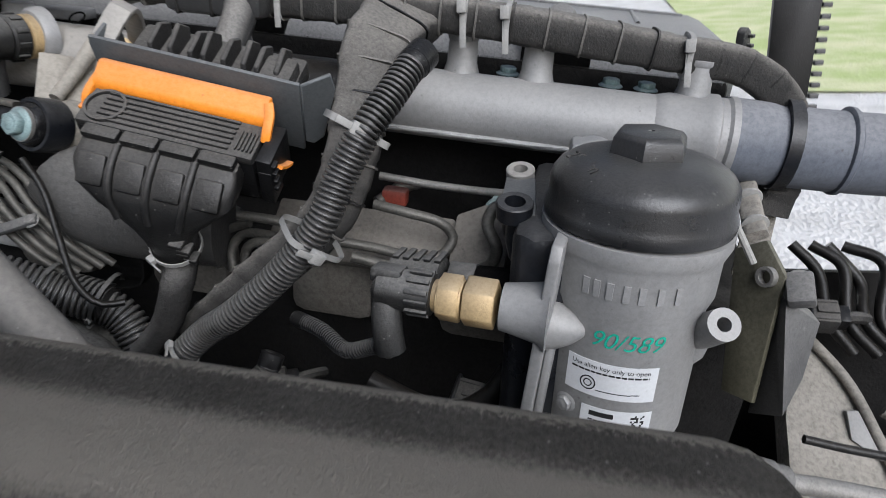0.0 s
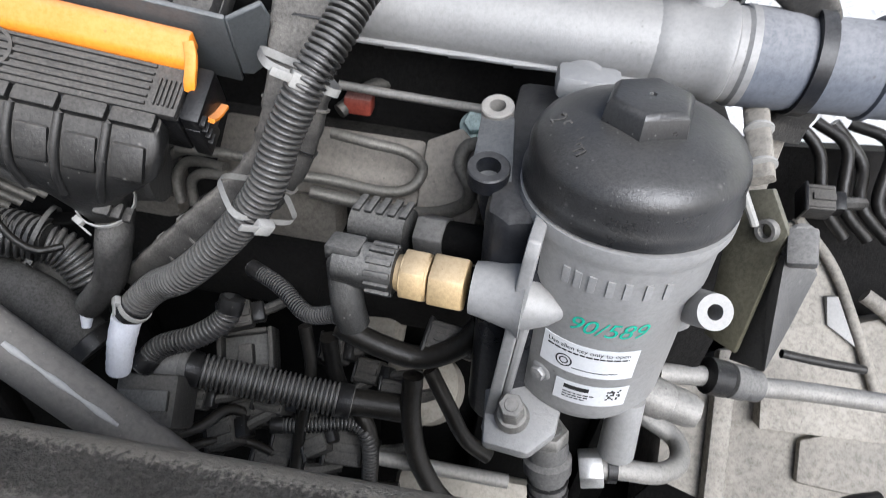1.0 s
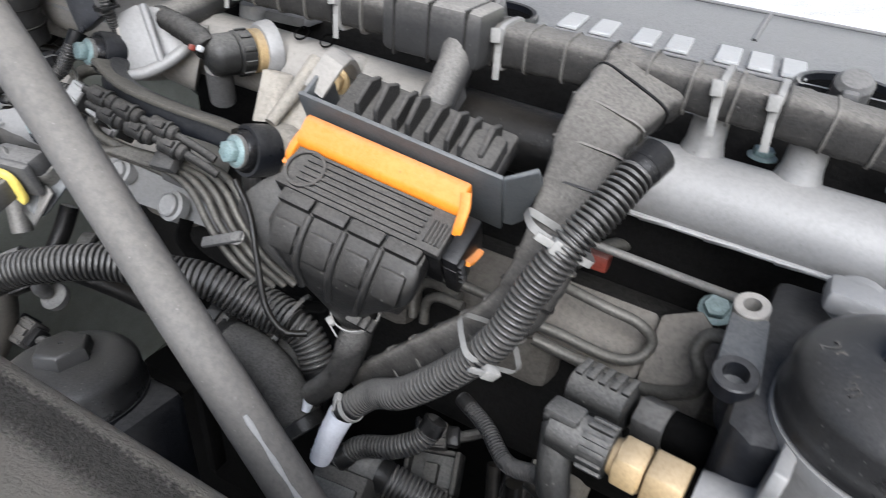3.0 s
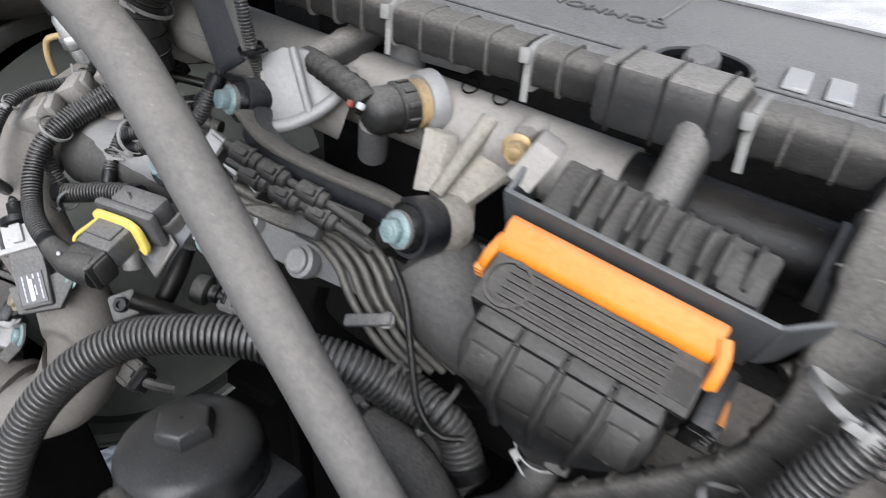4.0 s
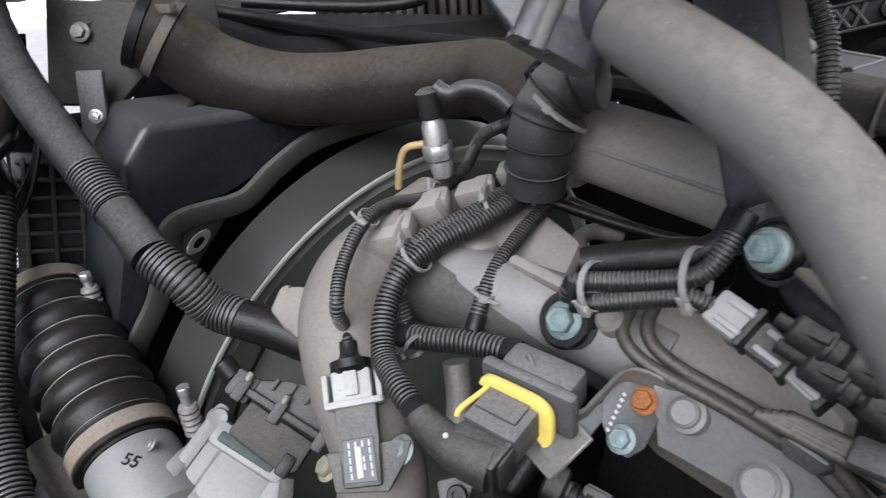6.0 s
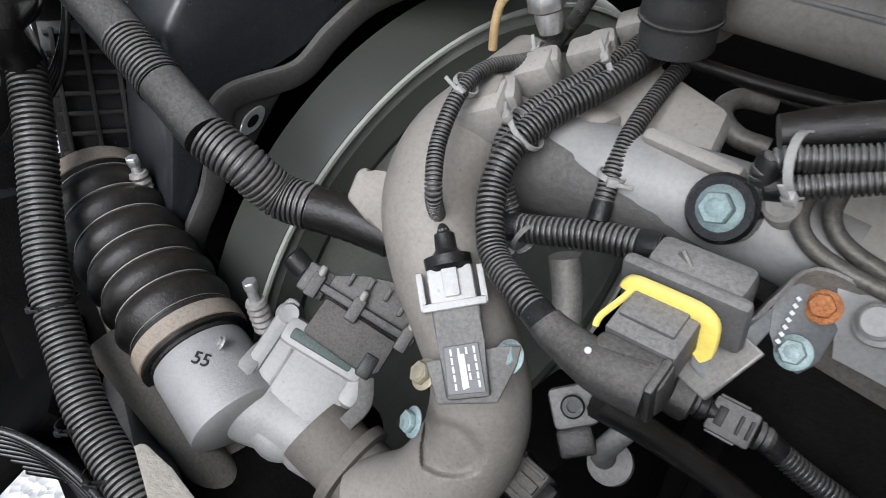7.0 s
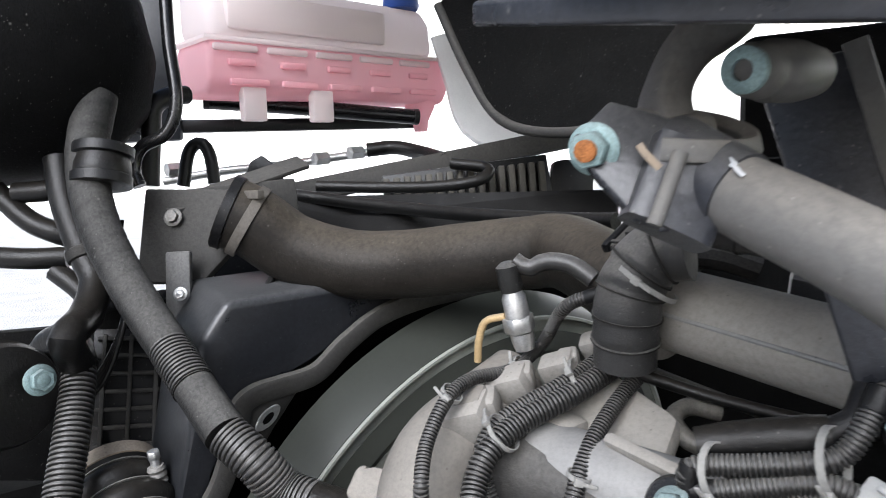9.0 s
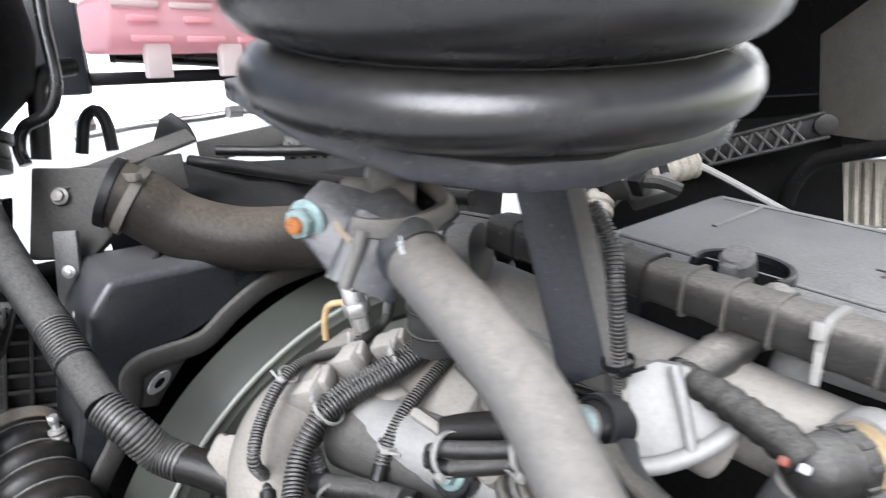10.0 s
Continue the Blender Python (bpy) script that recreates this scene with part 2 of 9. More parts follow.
CHASSIS_DUST = material("dusty chassis paint", (0.05, 0.047, 0.04), 0.5, 0.0, 0.6, 50, 0.15, 0.15, (0.2, 0.186, 0.16), spots=0.15)
TRIM = material("textured trim plastic", (0.011, 0.011, 0.0105), 0.42, 0.0, 0.22, 60, 0.35, 0.5, (0.3, 0.28, 0.25), spots=0.35)


def lay_band(m, origin, slope, bands, colour):
    """Mixes a textured film of dust into m along straight bands, given as distances from a line in plan."""
    n, l = m.node_tree.nodes, m.node_tree.links
    shade = n["Principled BSDF"]
    old = shade.inputs["Base Color"].links[0].from_socket
    geo = n.new("ShaderNodeNewGeometry")
    across = n.new("ShaderNodeVectorMath")
    across.operation = "DOT_PRODUCT"
    l.new(geo.outputs["Position"], across.inputs[0])
    across.inputs[1].default_value = (-slope, 1.0, 0.0)
    ragged = n.new("ShaderNodeTexNoise")
    ragged.inputs["Scale"].default_value, ragged.inputs["Detail"].default_value = 420, 4
    l.new(geo.outputs["Position"], ragged.inputs["Vector"])
    shift = n.new("ShaderNodeMath")
    shift.operation = "MULTIPLY_ADD"
    shift.inputs[1].default_value = 0.016
    l.new(ragged.outputs["Fac"], shift.inputs[0])
    l.new(across.outputs["Value"], shift.inputs[2])
    base = origin[1] - slope * origin[0] + 0.008
    for lo, hi, soft, most in bands:
        masks = []
        for edge, sign in ((lo, 1), (hi, -1)):
            r = n.new("ShaderNodeMapRange")
            r.interpolation_type = "SMOOTHSTEP"
            r.inputs["From Min"].default_value, r.inputs["From Max"].default_value = base + edge - soft * sign, base + edge + soft * sign
            r.inputs["To Max"].default_value = most
            l.new(shift.outputs["Value"], r.inputs["Value"])
            masks.append(r)
        both = n.new("ShaderNodeMath")
        both.operation = "MINIMUM"
        for k in range(2):
            l.new(masks[k].outputs["Result"], both.inputs[k])
        mix = n.new("ShaderNodeMix")
        mix.data_type = "RGBA"
        l.new(both.outputs["Value"], mix.inputs["Factor"])
        l.new(old, mix.inputs["A"])
        mix.inputs["B"].default_value = (*colour, 1)
        old = mix.outputs["Result"]
    l.new(old, shade.inputs["Base Color"])


lay_band(TRIM, (0.0, 0.346), 0.0372, ((-0.080, -0.030, 0.008, 0.85), (-0.006, 0.02, 0.003, 0.85)), (0.25, 0.23, 0.20))


def tank_material(name, colour, glow):
    """Milky plastic that lets light through."""
    m = bpy.data.materials.new(name)
    m.use_nodes = True
    n, l = m.node_tree.nodes, m.node_tree.links
    b = n["Principled BSDF"]
    b.inputs["Base Color"].default_value = (*colour, 1)
    b.inputs["Roughness"].default_value = 0.35
    see = n.new("ShaderNodeBsdfTranslucent")
    see.inputs["Color"].default_value = (*colour, 1)
    mix = n.new("ShaderNodeMixShader")
    mix.inputs["Fac"].default_value = glow
    l.new(b.outputs["BSDF"], mix.inputs[1])
    l.new(see.outputs["BSDF"], mix.inputs[2])
    l.new(mix.outputs["Shader"], n["Material Output"].inputs["Surface"])
    return m


TANK_WHITE = tank_material("milky tank plastic", (0.86, 0.80, 0.79), 0.6)
TANK_PINK = tank_material("milky plastic with pink coolant behind", (0.92, 0.60, 0.645), 0.6)


def ground_material(name, a, b_, scale):
    m = bpy.data.materials.new(name)
    m.use_nodes = True
    n, l = m.node_tree.nodes, m.node_tree.links
    b = n["Principled BSDF"]
    b.inputs["Roughness"].default_value = 0.9
    co = n.new("ShaderNodeTexCoord")
    one = n.new("ShaderNodeTexNoise")
    one.inputs["Scale"].default_value, one.inputs["Detail"].default_value = scale, 8
    two = n.new("ShaderNodeTexVoronoi")
    two.inputs["Scale"].default_value = scale * 14
    ramp = n.new("ShaderNodeMix")
    ramp.data_type = "RGBA"
    ramp.inputs["A"].default_value, ramp.inputs["B"].default_value = (*a, 1), (*b_, 1)
    for t in (one, two):
        l.new(co.outputs["Object"], t.inputs["Vector"])
    sharp = n.new("ShaderNodeMapRange")
    sharp.inputs["From Min"].default_value, sharp.inputs["From Max"].default_value = 0.38, 0.62
    l.new(one.outputs["Fac"], sharp.inputs["Value"])
    l.new(sharp.outputs["Result"], ramp.inputs["Factor"])
    l.new(ramp.outputs["Result"], b.inputs["Base Color"])
    rel = n.new("ShaderNodeBump")
    rel.inputs["Strength"].default_value, rel.inputs["Distance"].default_value = 0.8, 0.02
    l.new(two.outputs["Distance"], rel.inputs["Height"])
    l.new(rel.outputs["Normal"], b.inputs["Normal"])
    return m


GRAVEL = ground_material("pale gravel", (0.70, 0.685, 0.66), (0.57, 0.555, 0.53), 2.0)
GRASS = ground_material("short dry grass", (0.42, 0.50, 0.20), (0.62, 0.62, 0.38), 1.2)


# ---- shapes ----
def V(p):
    return Vector(p)


def frm(o, z, x=(1, 0, 0)):
    """A frame at o whose z axis runs along z, with x as near to the given x as can be."""
    z = V(z).normalized()
    x = V(x) - z * z.dot(V(x))
    if x.length < 1e-4:
        x = V((0, 1, 0)) - z * z.y
    x.normalize()
    y = z.cross(x)
    m = Matrix((x, y, z)).transposed().to_4x4()
    m.translation = V(o)
    return m


def spline(pts, step):
    """Points at even steps along a smooth curve through pts."""
    p = [V(q) for q in pts]
    if len(p) == 2:
        n = max(1, round((p[1] - p[0]).length / step))
        return [p[0].lerp(p[1], i / n) for i in range(n + 1)]
    p = [p[0] * 2 - p[1]] + p + [p[-1] * 2 - p[-2]]
    fine = []
    for i in range(1, len(p) - 2):
        a, b, c, d = p[i - 1 : i + 3]
        for k in range(24):
            t = k / 24
            fine.append(0.5 * (2 * b + (c - a) * t + (2 * a - 5 * b + 4 * c - d) * t * t + (3 * b - a - 3 * c + d) * t * t * t))
    fine.append(p[-2])
    total = sum((fine[i + 1] - fine[i]).length for i in range(len(fine) - 1))
    n = max(2, round(total / step))
    out, want, run = [fine[0]], total / n, 0.0
    for i in range(len(fine) - 1):
        seg = (fine[i + 1] - fine[i]).length
        while seg > 0 and run + seg >= want * len(out) - 1e-9 and len(out) < n:
            out.append(fine[i].lerp(fine[i + 1], (want * len(out) - run) / seg))
        run += seg
    out.append(fine[-1])
    return out


def rings(bm, loops, closed=True, caps=True):
    """Skins a row of equal loops of points."""
    rows = [[bm.verts.new(q) for q in loop] for loop in loops]
    n = len(rows[0])
    for a, b in zip(rows, rows[1:]):
        for i in range(n if closed else n - 1):
            j = (i + 1) % n
            bm.faces.new((a[i], a[j], b[j], b[i]))
    if caps and closed:
        bm.faces.new(rows[0][::-1])
        bm.faces.new(rows[-1])
    return rows


def sweep(bm, pts, r, seg=12, step=0.012, rib=None, flat=None, hint=(0, 0, 1), caps=True, tape=None):
    """A tube along pts. r: a radius, or a function of the way along (0 to 1). rib: (pitch, depth) of corrugation.
    flat: (width, height) of an oblong section with rounded corners in place of a round one.
    tape: (pitch, lift) of tape wound round it in slanting turns that overlap."""
    if rib:
        step = rib[0] / 6
    if tape:
        step = tape[0] / 8
    path = spline(pts, step)
    loops = []
    side = None
    for i, q in enumerate(path):
        d = (path[min(i + 1, len(path) - 1)] - path[max(i - 1, 0)]).normalized()
        if side is None:
            side = V(hint).cross(d)
            if side.length < 0.1:
                side = V((1, 0, 0)).cross(d)
        side = (side - d * side.dot(d)).normalized()
        top = d.cross(side)
        f = i / (len(path) - 1)
        rad = r(f) if callable(r) else r
        if rib:
            rad += rib[1] * (-0.4, -0.4, 0.85, 1.0, 1.0, 0.85)[i % 6]
        loop = []
        for k in range(seg):
            a = 2 * math.pi * k / seg
            c, s = math.cos(a), math.sin(a)
            if tape:
                wind = i * step / tape[0] + 0.3 * c + 0.12 * math.sin(i * 0.37)
                rad = (r(f) if callable(r) else r) * (1 + tape[1] * (wind % 1.0))
            if flat:
                c = math.copysign(abs(c) ** 0.45, c) * flat[0] / 2
                s = math.copysign(abs(s) ** 0.45, s) * flat[1] / 2
                loop.append(q + side * c * rad + top * s * rad)
            else:
                loop.append(q + (side * c + top * s) * rad)
        loops.append(loop)
    rings(bm, loops, caps=caps)
    return bm


def lathe(bm, prof, o, z, seg=32, x=(1, 0, 0), wob=None):
    """Turns a profile of (radius, height) round the axis z through o."""
    m = frm(o, z, x)
    loops = []
    for r, h in prof:
        loops.append([m @ V((max(r, 1e-5) * math.cos(2 * math.pi * k / seg) * (wob(k) if wob else 1), max(r, 1e-5) * math.sin(2 * math.pi * k / seg) * (wob(k) if wob else 1), h)) for k in range(seg)])
    rings(bm, loops, caps=prof[0] != prof[-1])
    return bm


def prism(bm, m, outline, h, bevel=0.0, seg=2):
    """An outline in the xy plane of m, raised by h along z, with rounded edges."""
    low = [bm.verts.new(m @ V((x, y, 0))) for x, y in outline]
    top = [bm.verts.new(m @ V((x, y, h))) for x, y in outline]
    n = len(outline)
    faces = [bm.faces.new(low[::-1]), bm.faces.new(top)]
    for i in range(n):
        faces.append(bm.faces.new((low[i], low[(i + 1) % n], top[(i + 1) % n], top[i])))
    if bevel > 0:
        edges = {e for f in faces for e in f.edges}
        bmesh.ops.bevel(bm, geom=list(edges), offset=bevel, segments=seg, profile=0.5, affect="EDGES", clamp_overlap=True)
    return bm


def block(bm, m, sx, sy, sz, bevel=0.003):
    """A box centred on m's origin."""
    return prism(bm, m @ Matrix.Translation((0, 0, -sz / 2)), [(-sx / 2, -sy / 2), (sx / 2, -sy / 2), (sx / 2, sy / 2), (-sx / 2, sy / 2)], sz, bevel)


def hexagon(r):
    return [(r * math.cos(math.pi * k / 3), r * math.sin(math.pi * k / 3)) for k in range(6)]


def disc(r, seg=20):
    return [(r * math.cos(2 * math.pi * k / seg), r * math.sin(2 * math.pi * k / seg)) for k in range(seg)]


def part(name, bm, material_, parent=None, label=""):
    """Links bm as one mesh object under a thing or a part."""
    bmesh.ops.recalc_face_normals(bm, faces=bm.faces)
    me = bpy.data.meshes.new(name)
    bm.to_mesh(me)
    bm.free()
    me.materials.append(material_)
    for p in me.polygons:
        p.use_smooth = True
    me.set_sharp_from_angle(angle=radians(38))
    ob = new(name, me)
    if parent is not None:
        ob.parent = parent
        top = parent
        while top.parent is not None:
            top = top.parent
        ob.matrix_parent_inverse = Matrix.Identity(4) if parent is not top else Matrix.Translation(top.location).inverted()
    if label:
        ob["label"] = label
    return ob


def B():
    return bmesh.new()


def thing(name, label, category, at, group="", kind=""):
    ob = new(name)
    ob.location = at
    ob.empty_display_size = 0.02
    return tagged(ob, label, category, group, kind)


def bolt(o, z, r, parent=None, head=None, washer=None, h=None, name="bolt", label=""):
    """A flanged hexagon bolt standing on o along z."""
    h = h or r * 0.9
    bm = B()
    lathe(bm, [(r * 1.35, 0), (r * 1.38, h * 0.12), (r * 1.15, h * 0.3), (r * 0.9, h * 0.32)], o, z, 20)
    m = frm(o, z, (0.3, 0.2, 1))
    prism(bm, m @ Matrix.Translation((0, 0, h * 0.25)), hexagon(r), h * 0.75, r * 0.08, 1)
    lathe(bm, [(r * 0.55, h), (r * 0.5, h * 1.03)], o, z, 14)
    return part(name, bm, head or TEAL, parent, label)


def cable_tie(o, d, r, parent=None, wide=0.0045, knob=(0, -1, 0.3), loose=1.12, mat=None):
    """A cable tie round a bundle of radius r, with its lock on the side of knob."""
    bm = B()
    lathe(bm, [(r * loose, -wide / 2), (r * loose + 0.0012, -wide / 2), (r * loose + 0.0012, wide / 2), (r * loose, wide / 2), (r * loose, -wide / 2)], o, d, 20)
    m = frm(o, d, knob)
    k = m @ Matrix.Translation((r * loose + 0.003, 0.002, 0))
    block(bm, k, 0.0055, 0.008, wide * 1.5, 0.001)
    block(bm, k @ Matrix.Translation((0.002, -0.009, 0)), 0.0015, 0.012, wide * 0.7, 0.0004)
    ob = part("cable_tie", bm, mat or TIE, parent)
    return ob


def tie_thing(o, d, r, knob=(0, -1, 0.3), loose=1.12, label="pale plastic cable tie pulled round a black conduit", mat=None):
    return tagged(cable_tie(o, d, r, None, knob=knob, loose=loose, mat=mat), label, "cable tie", "cable ties")


def conduit(name, pts, r, label, mat=None, pitch=0.0045, depth=0.0016, seg=14, group="conduits"):
    """A corrugated conduit; a thick one has a smooth cuff at each end."""
    if r < 0.0055:
        return tagged(part(name, sweep(B(), pts, r, seg, rib=(pitch, depth)), mat or CONDUIT), label, "conduit", group)
    t = thing(name, label, "conduit", pts[0], group)
    part("corrugated_tube", sweep(B(), pts, r, seg, rib=(pitch, depth * 1.3)), mat or CONDUIT, t)
    cuffs(t, pts, r + depth)
    return t


def cuffs(t, pts, r):
    """Smooth end cuffs of a hose or conduit."""
    path = spline(pts, 0.012)
    for a, b in ((path[0], path[1]), (path[-1], path[-2])):
        part("cuff", lathe(B(), [(r * 0.9, 0.0), (r * 1.06, 0.001), (r * 1.06, 0.014), (r * 0.97, 0.016)], a, b - a, 20), BLACK, t)


def hose(name, pts, r, label, mat=None, seg=16, category="hose", step=0.01, rib=None, group="", cuff=True):
    wound = (0.022, 0.04) if mat in (TAPE, HOSE_TAPE) else None
    thick = r(0.5) if callable(r) else r
    if thick < 0.02:
        return tagged(part(name, sweep(B(), pts, r, seg, step, rib, tape=wound), mat or RUBBER), label, category, group)
    t = thing(name, label, category, pts[0], group)
    part("tube", sweep(B(), pts, r, seg, step, rib, tape=wound), mat or RUBBER, t)
    if cuff:
        cuffs(t, pts, max(r(0.0), r(1.0), thick) if callable(r) else r + (rib[1] if rib else 0))
    return t


def letters(text, m, size, mat, parent, name="lettering", deep=0.0006):
    """Raised or printed writing in the xy plane of m."""
    cu = bpy.data.curves.new(name, "FONT")
    cu.body, cu.size, cu.extrude = text, size, deep
    cu.align_x, cu.align_y = "CENTER", "CENTER"
    ob = bpy.data.objects.new(name, cu)
    me = bpy.data.meshes.new_from_object(ob)
    bpy.data.objects.remove(ob)
    me.transform(m)
    me.materials.append(mat)
    out = new(name, me)
    if parent is not None:
        out.parent = parent
        if parent.parent is None:
            out.matrix_parent_inverse = Matrix.Translation(parent.location).inverted()
    return out


def wrap_letters(text, axis_m, radius, angle, height, size, mat, parent, name="lettering", lift=0.0004, slant=0.0):
    """Writing laid on a cylinder of the frame axis_m: angle in degrees, height along the axis."""
    cu = bpy.data.curves.new(name, "FONT")
    cu.body, cu.size, cu.extrude, cu.shear = text, size, 0.0, slant
    cu.align_x, cu.align_y = "CENTER", "CENTER"
    ob = bpy.data.objects.new(name, cu)
    me = bpy.data.meshes.new_from_object(ob)
    bpy.data.objects.remove(ob)
    for v in me.vertices:
        a = radians(angle) + v.co.x / radius
        v.co = axis_m @ V(((radius + lift) * math.cos(a), (radius + lift) * math.sin(a), height + v.co.y))
    me.materials.append(mat)
    out = new(name, me)
    if parent is not None:
        out.parent = parent
        if parent.parent is None:
            out.matrix_parent_inverse = Matrix.Translation(parent.location).inverted()
    return out


def patch(bm, axis_m, radius, a0, a1, h0, h1, thick=0.0005, n=14):
    """A curved sheet on a cylinder."""
    loops = []
    for i in range(n + 1):
        a = radians(a0 + (a1 - a0) * i / n)
        c, s = math.cos(a), math.sin(a)
        loops.append([axis_m @ V((r * c, r * s, h)) for r, h in ((radius, h0), (radius + thick, h0), (radius + thick, h1), (radius, h1))])
    rings(bm, loops)
    return bm


def slab(bm, pts, thick):
    """A flat plate with the outline pts, of the given thickness vector."""
    lo, hi = [bm.verts.new(V(q)) for q in pts], [bm.verts.new(V(q) + V(thick)) for q in pts]
    n = len(pts)
    fs = [bm.faces.new(lo), bm.faces.new(hi[::-1])] + [bm.faces.new((lo[i], lo[(i + 1) % n], hi[(i + 1) % n], hi[i])) for i in range(n)]
    bmesh.ops.bevel(bm, geom=list({e for f in fs for e in f.edges}), offset=min(0.0012, V(thick).length * 0.3), segments=2, profile=0.5, affect="EDGES")
    return bm


EX = V((0.988, 0.04, -0.13)).normalized()
EY = V((0, 0, 1)).cross(EX).normalized()
EZ = EX.cross(EY)


# ---- setting ----
def sheet(name, x0, y0, x1, y1, z, mat, n, rough, label, category):
    bm = B()
    rows = []
    for i in range(n + 1):
        row = []
        for j in range(n + 1):
            x, y = x0 + (x1 - x0) * i / n, y0 + (y1 - y0) * j / n
            row.append(bm.verts.new((x, y, z + rough * noise.noise(V((x * 0.7, y * 0.7, 3))))))
        rows.append(row)
    for i in range(n):
        for j in range(n):
            bm.faces.new((rows[i][j], rows[i + 1][j], rows[i + 1][j + 1], rows[i][j + 1]))
    return tagged(part(name, bm, mat), label, category, kind="structure")


sheet("ground", -900, -900, 900, 900, 0.0, GRAVEL, 60, 0.0, "pale sunlit gravel yard round the truck", "ground")
sheet("grass", 1.9, 8.6, 120, 140, 0.03, GRASS, 60, 0.05, "dry yellow-green grass beyond the gravel", "grass")

# glowing backdrop in place of the overexposed white distance behind the truck
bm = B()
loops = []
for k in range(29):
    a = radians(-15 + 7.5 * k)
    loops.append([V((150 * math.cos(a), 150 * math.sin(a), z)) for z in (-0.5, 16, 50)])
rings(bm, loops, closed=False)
white_glow = bpy.data.materials.new("glowing white backdrop")
white_glow.use_nodes = True
white_glow.node_tree.nodes["Principled BSDF"].inputs["Base Color"].default_value = (0.8, 0.8, 0.8, 1)
white_glow.node_tree.nodes["Principled BSDF"].inputs["Emission Color"].default_value = (1.0, 0.99, 0.97, 1)
white_glow.node_tree.nodes["Principled BSDF"].inputs["Emission Strength"].default_value = 0.9
tagged(part("backdrop", bm, white_glow), "glowing white sheet in place of the overexposed distance", "backdrop", kind="structure")

# dark backing added behind the cables beyond the gearbox bracket
beam = thing("dark_backing", "dark backing added behind the cables by the gearbox bracket", "chassis", (0.95, 1.55, 0.0))
part("beam", block(B(), frm((0.710, 1.373, 1.075), (0, 0, 1), EX) @ Matrix.Translation((0, 0, -0.06)), 0.70, 0.12, 0.2, 0.015), SHADE_IRON, beam)
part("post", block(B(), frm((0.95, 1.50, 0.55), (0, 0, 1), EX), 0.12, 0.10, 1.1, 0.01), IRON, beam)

part("upper_web", slab(B(), [(0.30, 1.20, 1.30), (0.43, 1.19, 1.292), (0.59, 1.15, 1.318), (0.95, 1.05, 1.37), (0.95, 1.0, 0.9), (0.30, 1.1, 0.9)], (0.0, 0.05, -0.02)), SHADE_IRON, beam)

# ---- engine castings ----
head = thing("cylinder_head", "grey cast cylinder head under a film of dust", "cylinder head", (-0.25, 0.85, 1.3))
HM = frm((-0.25, 0.70, 1.56), EZ, EX)
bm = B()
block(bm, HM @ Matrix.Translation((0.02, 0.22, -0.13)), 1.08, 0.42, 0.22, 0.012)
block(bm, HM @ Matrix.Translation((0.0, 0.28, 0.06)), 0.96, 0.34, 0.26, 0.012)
part("casting", bm, SHADE_IRON, head)
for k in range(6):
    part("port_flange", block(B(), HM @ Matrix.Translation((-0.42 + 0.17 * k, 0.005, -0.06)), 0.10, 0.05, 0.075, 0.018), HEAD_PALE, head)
for k in range(12):
    part("casting_boss", lathe(B(), [(0.013, 0), (0.012, 0.02), (0.009, 0.024)], HM @ V((-0.47 + 0.085 * k, 0.03, -0.025)), EZ, 14), IRON, head)

blockt = thing("engine_block", "near-black cast engine block below the head", "engine block", (-0.25, 0.85, 0.6))
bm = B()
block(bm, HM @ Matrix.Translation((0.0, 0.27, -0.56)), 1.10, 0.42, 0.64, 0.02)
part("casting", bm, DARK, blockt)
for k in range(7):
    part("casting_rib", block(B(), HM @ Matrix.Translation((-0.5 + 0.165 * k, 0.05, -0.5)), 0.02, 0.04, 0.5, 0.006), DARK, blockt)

# Dark plates added to block light off the ground and close the gaps.
und = thing("ground_blocker", "dark plates added below the engine to block ground light", "chassis", (-0.4, 1.0, 0.0))
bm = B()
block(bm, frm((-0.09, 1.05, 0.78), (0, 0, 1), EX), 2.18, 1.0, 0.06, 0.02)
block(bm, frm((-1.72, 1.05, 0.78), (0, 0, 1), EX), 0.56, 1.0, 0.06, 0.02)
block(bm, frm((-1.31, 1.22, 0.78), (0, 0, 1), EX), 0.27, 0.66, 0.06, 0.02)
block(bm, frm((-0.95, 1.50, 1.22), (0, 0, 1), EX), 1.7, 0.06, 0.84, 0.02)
part("blocking_plate", bm, DARK, und)
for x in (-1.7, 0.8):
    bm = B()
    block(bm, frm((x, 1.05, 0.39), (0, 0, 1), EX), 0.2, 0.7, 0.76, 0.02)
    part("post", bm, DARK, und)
# valve cover
cover = thing("valve_cover", "dusty dark grey plastic valve cover on top of the engine", "engine cover", (-0.2, 0.95, 1.75))
CM = frm((-0.20, 0.815, 1.735), EZ, EX)
bm = B()
prof = [(0.0, -0.05), (0.0, 0.005), (0.02, 0.028), (0.05, 0.036), (0.30, 0.042), (0.34, 0.03), (0.36, -0.05)]
loops = []
for u in (-0.59, -0.58, -0.3, 0.0, 0.3, 0.44, 0.455):
    k = 0.9 if u in (-0.59, 0.455) else 1.0
    loops.append([CM @ V((u, 0.18 + (y - 0.18) * k, z * k if z > 0 else z)) for y, z in prof])
rings(bm, loops)
part("cover", bm, COVER, cover)
for y, z in ((0.052, 0.0362), (0.285, 0.0418)):
    part("edge_rib", sweep(B(), [CM @ V((-0.57, y, z)), CM @ V((0.0, y, z)), CM @ V((0.43, y, z))], 0.003, 10, 0.05), COVER, cover)
